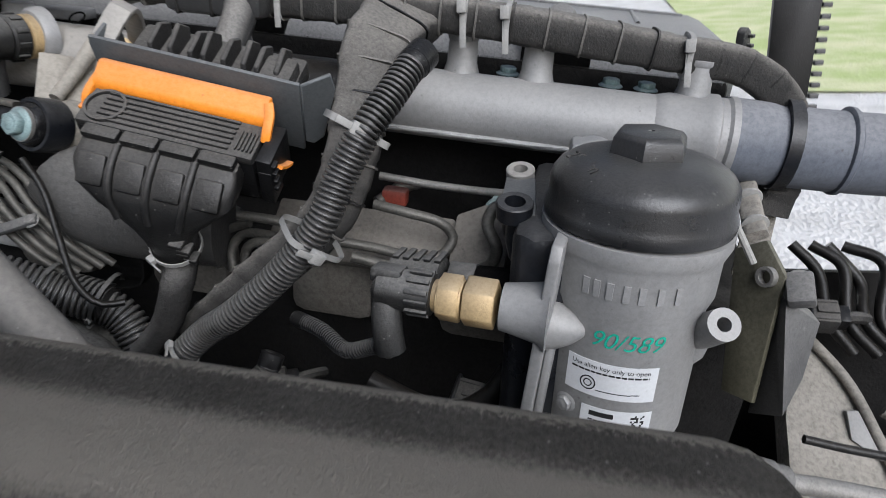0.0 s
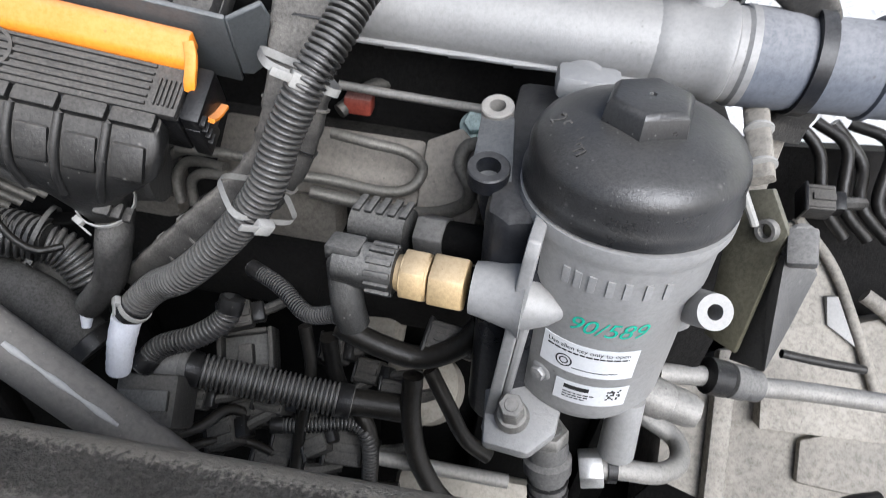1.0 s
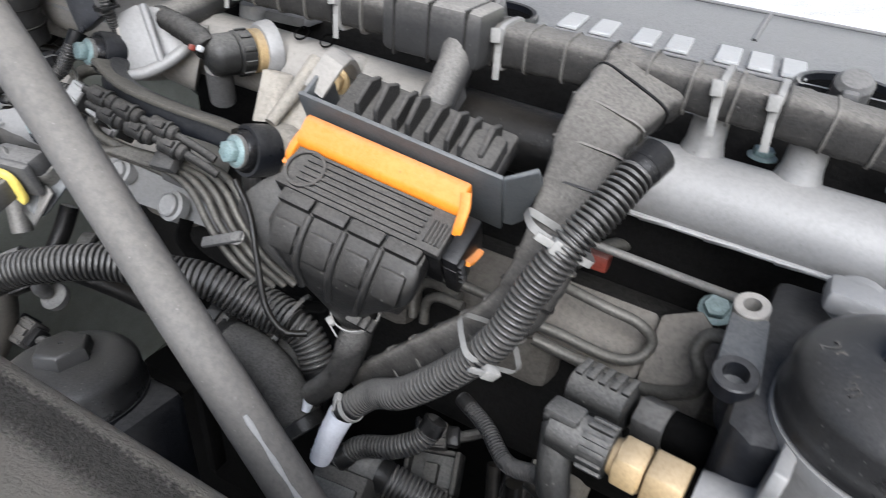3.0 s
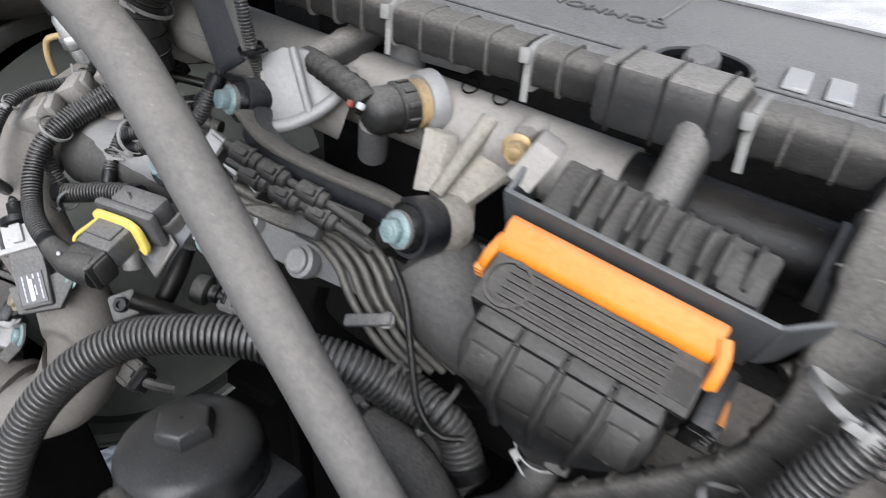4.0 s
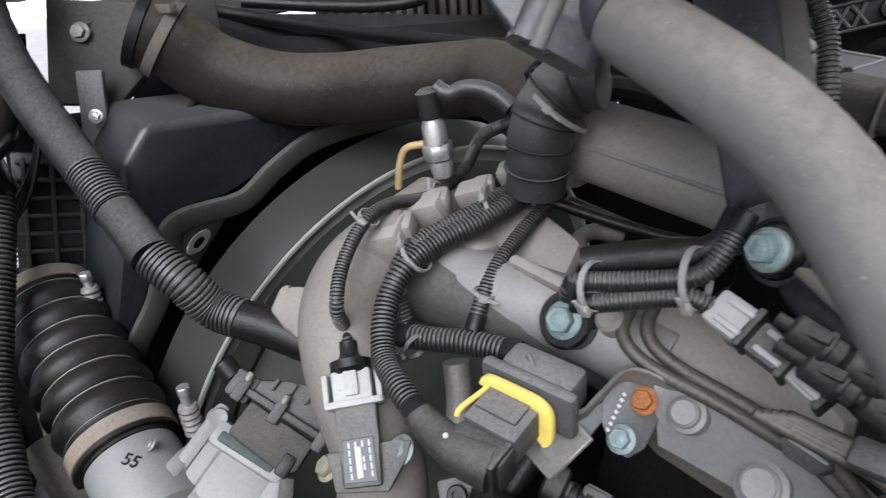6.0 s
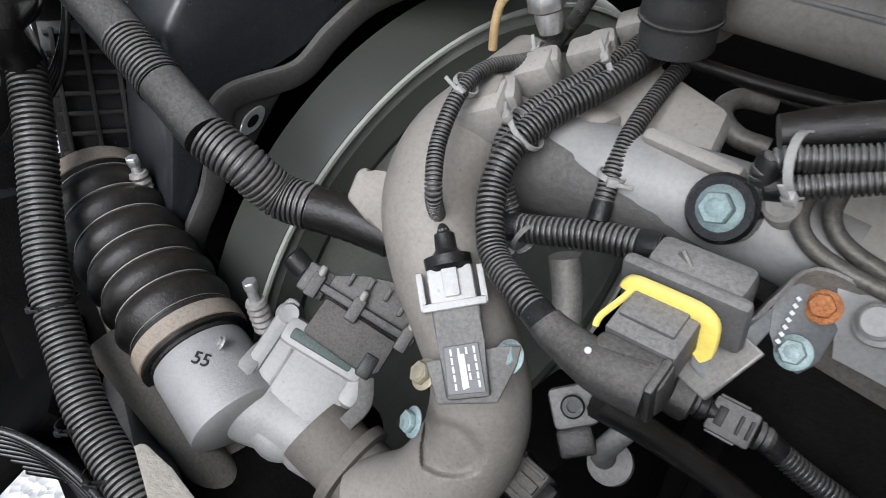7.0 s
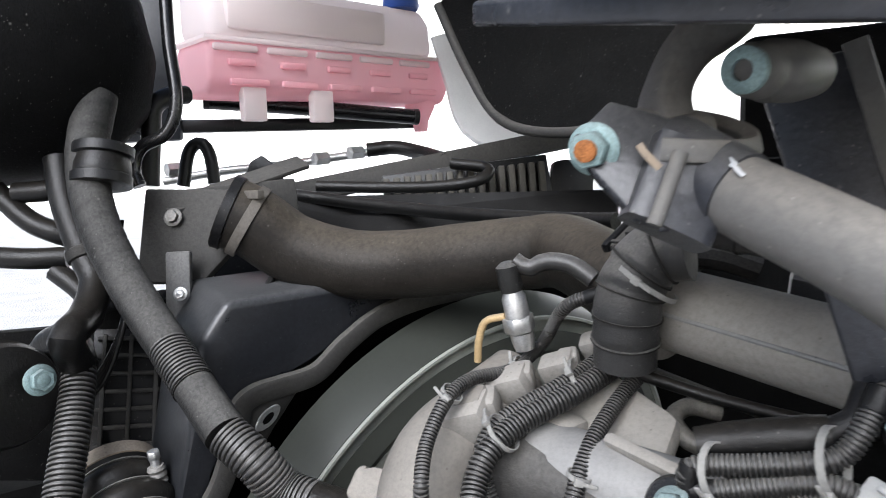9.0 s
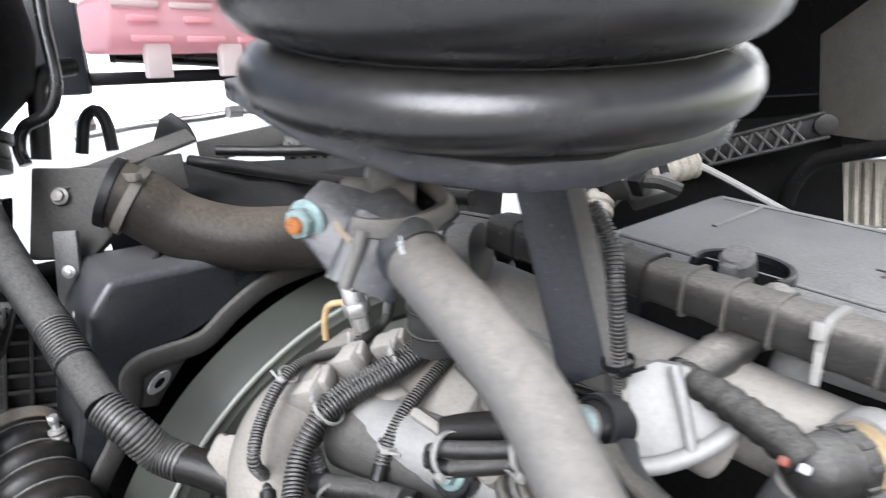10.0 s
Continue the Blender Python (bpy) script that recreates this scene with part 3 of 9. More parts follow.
for u in (-0.52, -0.34, -0.16, 0.17, 0.36):
    part("cross_rib", sweep(B(), [CM @ V((u, 0.16, 0.0385)), CM @ V((u, 0.285, 0.0412))], 0.003, 10, 0.04), COVER, cover)
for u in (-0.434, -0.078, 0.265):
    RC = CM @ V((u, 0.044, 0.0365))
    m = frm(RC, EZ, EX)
    ring_loops = []
    for i in range(21):
        a0 = radians(-25 + 230 * i / 20)
        ring_loops.append([m @ V((r * math.cos(a0), r * math.sin(a0), h)) for r, h in ((0.040, -0.03), (0.047, -0.03), (0.046, 0.006), (0.044, 0.009), (0.040, 0.008))])
    bm = B()
    rings(bm, ring_loops)
    part("collar", bm, BLUE_BLACK, cover, "raised collar round a recess")
    # Near-black plate on the uncut cover stands for the recess's shade.
    part("well_shade", prism(B(), m @ Matrix.Translation((0, 0, -0.03)), [(0.0395 * math.cos(radians(a)), 0.0395 * math.sin(radians(a))) for a in range(-20, 201, 10)] + [(-0.037, -0.046), (0.037, -0.046)], 0.032), DARK, cover, "near-black plate in place of the recess's shade")
    bm = B()
    lathe(bm, [(0.016, -0.03), (0.016, 0.020), (0.012, 0.025)], RC + EY * -0.006, EZ + EY * -0.5, 18)
    block(bm, m @ Matrix.Translation((0.0, -0.022, 0.008)), 0.014, 0.03, 0.014, 0.003)
    part("plug", bm, GREY_PLASTIC, cover, "dusty grey connector in the recess")
# raised emblem as plain bars, and the raised word
em = CM @ Matrix.Translation((0.0, 0.06, 0.0372))
for u in (-0.014, 0.022, 0.066, 0.100, 0.148, 0.178, 0.208):
    part("emblem_bar", prism(B(), em, [(u, 0.0), (u + 0.022, 0.0), (u + 0.018, 0.054), (u - 0.004, 0.054)], 0.004, 0.001, 1), PALE_PLASTIC, cover)
letters("COMMON RAIL", CM @ Matrix.Translation((-0.25, 0.143, 0.0392)) @ pose(0, 0, 0, 0, 0, 180), 0.03, GREY_PLASTIC, cover, "raised_word", 0.0012)

# ---- intake manifold pipe ----
manifold = thing("intake_pipe", "long dusty cast aluminium intake pipe along the engine", "pipe", (-0.2, 0.74, 1.68))
MA, MB = V((-0.86, 0.727, 1.788)), V((0.262, 0.757, 1.640))
MD = (MB - MA).normalized()


def pipe_at(x):
    return MA + MD * ((x - MA.x) / MD.x)


bm = B()
sweep(bm, [pipe_at(-0.86), pipe_at(-0.6), pipe_at(-0.4), pipe_at(-0.285)], lambda f: 0.040 - 0.004 * f, 28, 0.03)
part("rear_section", bm, ALU_DULL, manifold, "pale dusty cast section")
# Added black stretch stands for the dark, shaded gap along the pipe.
part("dark_stretch", sweep(B(), [pipe_at(-0.30), pipe_at(-0.2), pipe_at(-0.115)], 0.0325, 24, 0.03), RUBBER, manifold, "black stretch in place of the pipe's shaded gap")
part("fold", sweep(B(), [pipe_at(-0.84) + V((0, -0.72, 0.1)).normalized() * 0.0388, pipe_at(-0.45) + V((0, -0.72, 0.1)).normalized() * 0.0372], 0.0025, 8, 0.05), ALU, manifold)
bm = B()
sweep(bm, [pipe_at(-0.13), pipe_at(0.0), pipe_at(0.1), pipe_at(0.19)], 0.0345, 28, 0.03)
part("middle_section", bm, ALU, manifold)
bm = B()
lathe(bm, [(0.033, -0.002), (0.0345, 0.0), (0.0375, 0.012), (0.038, 0.045), (0.041, 0.05), (0.041, 0.058), (0.0385, 0.06), (0.0385, 0.066), (0.041, 0.069), (0.041, 0.075), (0.03, 0.077)], pipe_at(0.16), MD, 32)
part("end_collar", bm, ALU, manifold, "paler ribbed end collar")
down = V((0, -0.72, -0.55))
bm = B()
sweep(bm, [pipe_at(-0.12) + down * 0.0395, pipe_at(0.19) + down * 0.0395], 0.0028, 8, 0.05)
for k in range(5):
    block(bm, frm(pipe_at(-0.1 + 0.055 * k) + down * 0.041, down, MD), 0.03, 0.006, 0.002, 0.0006)
part("seam", bm, ALU_BRIGHT, manifold)
for x in (-0.03, 0.045, 0.195):
    bm = B()
    o = pipe_at(x) + EZ * 0.03 + EY * 0.012
    lathe(bm, [(0.019, 0.0), (0.0155, 0.012), (0.0145, 0.034), (0.016, 0.036), (0.016, 0.04), (0.009, 0.041), (0.009, 0.03)], o, EZ, 20)
    part("boss", bm, ALU, manifold)
for x in (0.015, 0.12, 0.155):
    bolt(pipe_at(x) + EZ * 0.03 + EY * 0.04, EZ, 0.009, manifold)
bm = B()
lathe(bm, [(0.019, -0.012), (0.018, 0.002), (0.014, 0.005)], (0.107, 0.684, 1.655), (0, -0.3, 1), 18)
block(bm, frm((0.112, 0.682, 1.652), EZ, EX), 0.05, 0.03, 0.02, 0.006)
part("foot", bm, ALU_BRIGHT, manifold)
# cast marks in rings
for px in ((-0.436, 0.734, 1.774), (-0.405, 0.738, 1.768)):
    bm = B()
    lathe(bm, [(0.0075, 0.0), (0.009, 0.0), (0.009, 0.0012), (0.0075, 0.0012), (0.0075, 0.0)], V(px) + V((0, -0.004, 0.004)), (0.1, -0.55, 0.8), 18)
    part("cast_ring", bm, DARK, manifold)

chh = hose("charge_hose", [pipe_at(0.226), pipe_at(0.30) + V((0, 0.01, -0.002)), pipe_at(0.40) + V((0, 0.02, 0.0)), pipe_at(0.62) + V((0, 0.05, 0.01))], lambda f: 0.0405 if f < 0.12 else 0.039, "blue-grey silicone charge hose fitted on the pipe end", HOSE_BLUE, 24, cuff=False)
bm = B()
lathe(bm, [(0.0425, -0.006), (0.0445, -0.006), (0.0445, 0.006), (0.0425, 0.006)], pipe_at(0.285) + V((0, 0.008, 0)), MD, 28)
part("bead", lathe(B(), [(0.0395, -0.004), (0.0425, -0.002), (0.0425, 0.002), (0.0395, 0.004)], pipe_at(0.34) + V((0, 0.014, -0.001)), MD, 28), HOSE_BLUE, chh)
tagged(part("hose_clamp", bm, BLUE_BLACK), "dark band clamp round the charge hose", "clamp")

# ---- oil filter ----
FO = V((0.1452, 0.582, 1.6473))
FA = V((0.0825, 0.0164, 1.0)).normalized()


def filter_cap(parent, o, z, r, hexr, mat):
    """A ribbed screw cap with a hexagon on top."""
    bm = B()
    k = r / 0.074
    lathe(bm, [(0.070 * k, -0.014 * k), (0.0755 * k, -0.014 * k), (0.0765 * k, -0.008 * k), (0.0750 * k, -0.003 * k), (0.0735 * k, 0.002 * k), (0.0735 * k, 0.014 * k), (0.0720 * k, 0.019 * k), (0.068 * k, 0.025 * k), (0.060 * k, 0.0305 * k), (0.045 * k, 0.0355 * k), (0.028 * k, 0.038 * k), (0.001, 0.038 * k)], o, z, 56)
    cap = part("cap", bm, mat, parent, "black plastic screw cap")
    bm = B()
    m = frm(o, z, (1, 0.35, 0))
    lo, hi = hexagon(hexr * 1.06), hexagon(hexr)
    rows = rings(bm, [[m @ V((x, y, h)) for x, y in pts] for pts, h in ((lo, 0.034 * k), (hi, 0.0500 * k), (hexagon(hexr * 0.88), 0.0540 * k), (hexagon(hexr * 0.80), 0.0548 * k), (hexagon(hexr * 0.1), 0.0550 * k), (hexagon(hexr * 0.07), 0.0532 * k))])
    part("hexagon", bm, mat, cap)
    return cap


oil = thing("oil_filter", "aluminium oil filter housing with a black screw cap", "oil filter", FO - FA * 0.22)
cap = filter_cap(oil, FO, FA, 0.0697, 0.0282, CAP_BLACK)
FM = frm(FO, FA, (0, -1, 0))
bm = B()
lathe(bm, [(0.052, -0.206), (0.059, -0.199), (0.0625, -0.189), (0.063, -0.078), (0.0672, -0.066), (0.0675, -0.036), (0.070, -0.030), (0.0722, -0.024), (0.0722, -0.016), (0.066, -0.0155)], FO, FA, 56)
lathe(bm, [(0.02, -0.218), (0.048, -0.214), (0.056, -0.203)], FO, FA, 40)
housing = part("housing", bm, ALU, oil)
letters("25 Nm", frm(FO + FA * 0.0330 + V((-0.90, -0.43, 0)) * 0.050, FA + V((-0.90, -0.43, 0)) * 0.40, (0.43, -0.90, 0)), 0.0155, CLIP_DUST, cap, "moulded_torque_mark", 0.0016)
# raised emblem bars on the housing
for a, b in ((-31, -27), (-24, -20), (-16, -12), (-6, -2), (3, 7), (14, 18), (25, 29)):
    part("emblem_bar", patch(B(), FM, 0.0674, a, b, -0.0555, -0.0425, 0.0012, 3), ALU, housing)
# labels
LA = -5
part("label_plate", patch(B(), FM, 0.0631, LA - 32, LA + 32, -0.143, -0.112), LABEL, oil, "white printed instruction label")
wrap_letters("Use allen key only to open", FM, 0.0637, LA - 1, -0.1165, 0.0056, INK, oil, "label_text")
bm = B()
for row, (a, b) in enumerate(((-28, 26),)):
    x = a
    while x < b:
        wdt = 2.2 + 2.6 * random.random()
        patch(bm, FM, 0.0637, LA + x, LA + min(x + wdt, b), -0.1222, -0.1206, 0.0001, 2)
        x += wdt + 0.8
part("label_small_print", bm, INK, oil)
bm = B()
for r0, r1 in ((0.0052, 0.0064), (0.0025, 0.0035)):
    loops = []
    for i in range(17):
        a = 2 * math.pi * i / 16
        loops.append([FM @ V((0.0639 * math.cos(radians(LA - 15) + r * math.cos(a) / 0.0639), 0.0639 * math.sin(radians(LA - 15) + r * math.cos(a) / 0.0639), -0.132 + r * math.sin(a))) for r in (r0, r1)])
    rings(bm, loops, closed=False)
patch(bm, FM, 0.0637, LA - 9, LA + 15, -0.1375, -0.1367, 0.0001, 5)
patch(bm, FM, 0.0637, LA + 15, LA + 21, -0.1370, -0.1362, 0.0001, 3)
part("label_pictogram", bm, INK, oil)
part("rating_plate", patch(B(), FM, 0.0631, LA - 17, LA + 33, -0.176, -0.153), LABEL, oil, "white rating label with a code")
bm = B()
patch(bm, FM, 0.0637, LA - 11, LA + 6, -0.161, -0.1565, 0.0001, 4)
for row in range(3):
    x = -11
    while x < 10 - row * 3:
        wdt = 1.5 + 2 * random.random()
        patch(bm, FM, 0.0637, LA + x, LA + x + wdt, -0.1655 - row * 0.0028, -0.1642 - row * 0.0028, 0.0001, 2)
        x += wdt + 0.7
for i in range(7):
    for j in range(7):
        if random.random() < 0.5:
            patch(bm, FM, 0.0637, LA + 18 + i * 1.4, LA + 19.4 + i * 1.4, -0.156 - (j + 1) * 0.0017, -0.156 - j * 0.0017, 0.0001, 1)
part("rating_print", bm, INK, oil)
wrap_letters("90/589", FM, 0.0632, LA + 6, -0.092, 0.0195, GREEN_INK, oil, "green_handwriting", 0.0004, 0.3)
bolt(FM @ V((0.0615 * math.cos(radians(LA - 30)), 0.0615 * math.sin(radians(LA - 30)), -0.160)), FM.to_3x3() @ V((math.cos(radians(LA - 30)), math.sin(radians(LA - 30)), 0)), 0.0065, oil, ALU_BRIGHT, h=0.006, name="side_plug")
# mounting flange and body behind
FT, FB = V((0.090, 0.517, 1.634)), V((0.058, 0.510, 1.427))
bm = B()
across = V((0.10, 0.99, 0.0)).normalized()
up_ = (FT - FB).normalized()
m = frm(FB, up_.cross(across) * -1, across)
hgt = (FT - FB).length
prism(bm, m @ Matrix.Translation((0, 0, -0.006)), [(0.0, -0.002), (0.02, -0.01), (0.05, -0.002), (0.06, 0.0), (0.06, hgt), (0.004, hgt + 0.002), (0.0, hgt - 0.01), (0.002, hgt * 0.5)], 0.009, 0.002)
part("flange", bm, ALU, oil)
bm = B()
prism(bm, frm(FO + V((-0.040, 0.045, -0.13)), FA, (1, 0, 0)) @ Matrix.Translation((0, 0, -0.115)), [(-0.062, -0.085), (-0.045, -0.098), (-0.015, -0.09), (0.09, -0.01), (0.09, 0.10), (-0.06, 0.10)], 0.225, 0.01)
part("module_body", bm, BLUE_BLACK, oil, "dark cast module body")
bm = B()
w0, w1 = FT.lerp(FB, 0.36) + across * 0.02, FM @ V((0.057, -0.016, -0.090))
lathe(bm, [(0.021, 0.0), (0.018, 0.010), (0.012, (w1 - w0).length * 0.5), (0.005, (w1 - w0).length * 0.68), (0.001, (w1 - w0).length * 0.72)], w0, w1 - w0, 18)
part("web", bm, ALU, oil)
bm = B()
prism(bm, m @ Matrix.Translation((0.014, hgt * 0.12, 0.003)), [(0.0, 0.0), (0.03, 0.0), (0.03, hgt * 0.48), (0.0, hgt * 0.48)], 0.007, 0.003)
part("pad", bm, ALU_BRIGHT, oil)
lug = B()
HK = V((0.051, 0.575, 1.644))
lathe(lug, [(0.0085, 0.0), (0.0085, -0.014), (0.0145, -0.014), (0.015, -0.001), (0.014, 0.0), (0.0085, 0.0)], HK, (0.1, -0.2, 1), 24)
part("lug", lug, BLUE_BLACK, oil)
lug = B()
sweep(lug, [HK + V((0.005, 0.01, -0.016)), V((0.054, 0.588, 1.599)), V((0.069, 0.574, 1.582))], 0.013, 10)
part("lug_arm", lug, BLUE_BLACK, oil)
boss = B()
BO = V((0.046, 0.656, 1.644))
lathe(boss, [(0.0065, 0.0), (0.0065, -0.014), (0.0125, -0.016), (0.0130, -0.001), (0.012, 0.0), (0.0065, 0.0)], BO, (0.05, -0.25, 1), 24)
part("threaded_boss", boss, ALU_DULL, oil)
boss = B()
sweep(boss, [BO + V((0, 0.0, -0.02)), BO + V((0.0, -0.005, -0.06)), HK + V((0.02, 0.05, -0.07))], lambda f: 0.012 + 0.008 * f, 10)
part("boss_arm", boss, BLUE_BLACK, oil)
part("strap", slab(B(), [BO + V((-0.012, -0.006, -0.006)), BO + V((0.014, -0.006, -0.006)), HK + V((0.016, 0.0, -0.012)), HK + V((-0.014, 0.002, -0.012))], (0.0, 0.004, -0.010)), STEEL_BLUE, oil, "blue-grey strap between the bosses")
ear = B()
E0, E1 = V((0.195, 0.570, 1.538)), V((0.207, 0.533, 1.570))
lathe(ear, [(0.013, 0.0), (0.0135, 0.02), (0.0125, (E1 - E0).length), (0.0055, (E1 - E0).length), (0.005, (E1 - E0).length - 0.035), (0.0005, (E1 - E0).length - 0.036)], E0, E1 - E0, 24)
sweep(ear, [E0, V((0.187, 0.568, 1.517)), V((0.181, 0.583, 1.519))], 0.013, 10)
part("ear", ear, ALU, oil)
# base fittings
bolt(V((0.078, 0.508, 1.455)), (0.0, -0.3, 1), 0.010, oil, STEEL_DULL, h=0.03, name="flange_bolt")
bm = B()
prism(bm, frm(V((0.072, 0.507, 1.434)), (0.05, -0.25, 1), (1, 0, 0)), [(-0.016, -0.016), (0.02, -0.02), (0.04, 0.0), (0.045, 0.04), (-0.02, 0.04)], 0.016, 0.004)
part("foot", bm, ALU_BRIGHT, oil)
drain = thing("drain_connector", "steel and grey plastic quick connector under the oil filter", "pipe fitting", (0.114, 0.502, 1.321))
bm = B()
D0, D1 = V((0.106, 0.531, 1.413)), V((0.114, 0.499, 1.304))
dd = D1 - D0
lathe(bm, [(0.012, 0), (0.012, 0.012), (0.017, 0.013), (0.018, 0.02), (0.018, 0.028), (0.016, 0.03), (0.021, 0.033), (0.021, 0.045), (0.017, 0.048), (0.0165, 0.1)], D0, dd, 22)
part("body", bm, GREY_PLASTIC, drain)
bm = B()
prism(bm, frm(D0, dd, (1, 0, 0)) @ Matrix.Translation((0, 0, 0.002)), hexagon(0.018), 0.012, 0.001, 1)
part("nut", bm, STEEL_DULL, drain)
for k in range(3):
    bm = B()
    lathe(bm, [(0.017, 0), (0.0185, 0.001), (0.0185, 0.003), (0.017, 0.004)], D0 + dd.normalized() * (0.055 + 0.012 * k), dd, 20)
    part("ring", bm, BLACK, drain)
bm = B()
prism(bm, frm(V((0.136, 0.523, 1.369)), V((0.154, 0.525, 1.373)) - V((0.106, 0.519, 1.367)), (0, 0, 1)), hexagon(0.017), 0.02, 0.001, 1)
part("side_nut", bm, STEEL, drain)
hose("return_pipe", [(0.152, 0.527, 1.368), (0.174, 0.530, 1.366), (0.207, 0.542, 1.348), (0.230, 0.570, 1.326), (0.230, 0.603, 1.315), (0.197, 0.619, 1.325)], 0.0095, "bent silver-grey return pipe below the oil filter", STEEL_DULL)
bm = B()
lathe(bm, [(0.0105, -0.004), (0.013, -0.004), (0.013, 0.004), (0.0105, 0.004)], (0.163, 0.529, 1.367), V((0.174, 0.530, 1.366)) - V((0.152, 0.527, 1.368)), 20)
tagged(part("hose_clamp", bm, BLACK), "dark clamp on the return pipe", "clamp")
fit_ = thing("elbow_fitting", "dusty steel elbow fitting with two round nuts", "pipe fitting", (0.197, 0.585, 1.377))
for px, r in (((0.196, 0.596, 1.388), 0.018), ((0.220, 0.595, 1.380), 0.016)):
    bm = B()
    lathe(bm, [(r * 0.7, -0.02), (r, -0.016), (r * 1.05, 0.0), (r, 0.012), (r * 0.8, 0.02), (r * 0.3, 0.022)], px, (0.9, -0.2, -0.15), 18)
    part("nut", bm, STEEL_DULL, fit_)
bm = B()
lathe(bm, [(0.014, -0.06), (0.0155, 0.0), (0.0145, 0.002), (0.008, 0.002), (0.007, -0.01)], (0.164, 0.529, 1.395), (-0.05, -0.25, -1), 18)
tagged(part("cast_stub", bm, ALU), "short cast aluminium stub with a bore", "stub")

# ---- pressure sensor with brass body ----
S0, S1 = V((-0.058, 0.531, 1.586)), V((0.076, 0.524, 1.575))
SD = (S1 - S0).normalized()


def along(px):
    return S0 + (S1 - S0) * ((px - 632) / 333)


sens = thing("pressure_sensor", "brass pressure sensor with a dusty black plug", "sensor", along(830))
bm = B()
lathe(bm, [(0.0185, 0.0), (0.0205, 0.012), (0.024, 0.03), (0.029, 0.036)], along(893), SD, 28)
part("stub", bm, ALU, sens, "conical aluminium stub")
bm = B()
lathe(bm, [(0.0125, -0.004), (0.014, 0.0), (0.0165, 0.001), (0.0165, 0.018), (0.015, 0.02)], along(768), SD, 24)
prism(bm, frm(along(772), SD, (0, 0.3, 1)), hexagon(0.0195), 0.017, 0.001, 1)
prism(bm, frm(along(822), SD, (0, 0.3, 1)), hexagon(0.0205), 0.024, 0.0012, 1)
part("body", bm, BRASS, sens)
bm = B()
lathe(bm, [(0.014, 0.0), (0.0165, 0.001), (0.0165, 0.021), (0.013, 0.022)], along(705), SD, 24)
nut = part("ring_nut", bm, BLACK_DUSTY, sens)
for k in range(12):
    m = frm(along(708), SD, (0, 0, 1))
    part("grip", block(B(), m @ pose(0, 0, 0, 0, 0, 30 * k) @ Matrix.Translation((0.0175, 0, 0.010)), 0.003, 0.0042, 0.018, 0.0006), BLACK_DUSTY, nut)
bm = B()
lathe(bm, [(0.012, 0), (0.0165, 0.004), (0.017, 0.03), (0.015, 0.034)], along(640), SD, 18)
plug_part = part("plug", bm, BLACK_DUSTY, sens)
part("latch", block(B(), frm(along(665), SD, (0, 0.2, 1)) @ Matrix.Translation((0.012, 0, 0)), 0.012, 0.022, 0.026, 0.003), BLACK_DUSTY, plug_part)
part("cable_neck", sweep(B(), [along(660), along(660) + V((0.002, -0.012, -0.03)), along(660) + V((0.004, -0.014, -0.05))], 0.0125, 14), BLACK_DUSTY, sens)
conduit("sensor_conduit", [along(660) + V((0.004, -0.014, -0.05)), (-0.061, 0.527, 1.530), (-0.090, 0.535, 1.518), (-0.122, 0.559, 1.520), (-0.156, 0.578, 1.519)], 0.006, "thin black conduit looping from the brass sensor", pitch=0.003, depth=0.001)
# second sensor behind
sens2 = thing("pressure_sensor", "dusty sensor plug lying behind the brass one", "sensor", (-0.034, 0.614, 1.549))
bm = B()
T0, T1 = V((-0.065, 0.603, 1.561)), V((0.034, 0.587, 1.562))
td = T1 - T0
lathe(bm, [(0.012, 0), (0.018, 0.003), (0.018, 0.05), (0.014, 0.052)], T0, td, 20)
plug_part = part("plug", bm, BLACK_DUSTY, sens2)
for k in range(5):
    part("grip", block(B(), frm(T0 + td * (0.08 + 0.1 * k), td, (0, 0, 1)) @ Matrix.Translation((0.0185, -0.003, 0)), 0.003, 0.02, 0.006, 0.0008), BLACK_DUSTY, plug_part)
bm = B()
prism(bm, frm(T0 + td * 0.58, td, (0, 0, 1)), hexagon(0.018), 0.024, 0.001, 1)
part("body", bm, IRON, sens2, "dirty grey body")
bm = B()
lathe(bm, [(0.015, 0), (0.016, 0.05)], T0 + td * 0.82, td, 16)
part("stub", bm, DARK, sens2)

# ---- bracket plate and black box beside the filter ----
plate = thing("bracket_plate", "olive painted steel bracket plate with holes", "bracket", (0.283, 0.624, 1.447))
part("plate", slab(B(), [(0.2585, 0.6583, 1.5829), (0.2715, 0.6325, 1.5602), (0.2676, 0.6298, 1.5419), (0.2553, 0.6059, 1.4475), (0.2338, 0.6303, 1.4419), (0.2378, 0.6767, 1.5651)], (0.004, 0.0032, -0.0013)), OLIVE_PLATE, plate)
bm = B()
lathe(bm, [(0.006, 0.0), (0.009, 0.0), (0.009, 0.0065), (0.006, 0.0065), (0.006, 0.0)], V((0.2616, 0.6428, 1.5553)) + V((-0.0005, -0.0004, 0)), (-0.75, -0.6, 0.25), 18)
part("hole_rim", bm, STEEL_DULL, plate)
boxt = thing("junction_box", "black plastic box hung on the bracket plate", "box", (0.275, 0.612, 1.437))
BXA, BXB = (0.2722, 0.6243, 1.5442), (0.2758, 0.5868, 1.4506)
part("body", slab(B(), [(0.2681, 0.6471, 1.5299), BXA, BXB, (0.2551, 0.6115, 1.4322)], (0.012, 0.03, 0.0)), RIM_RUBBER, boxt)
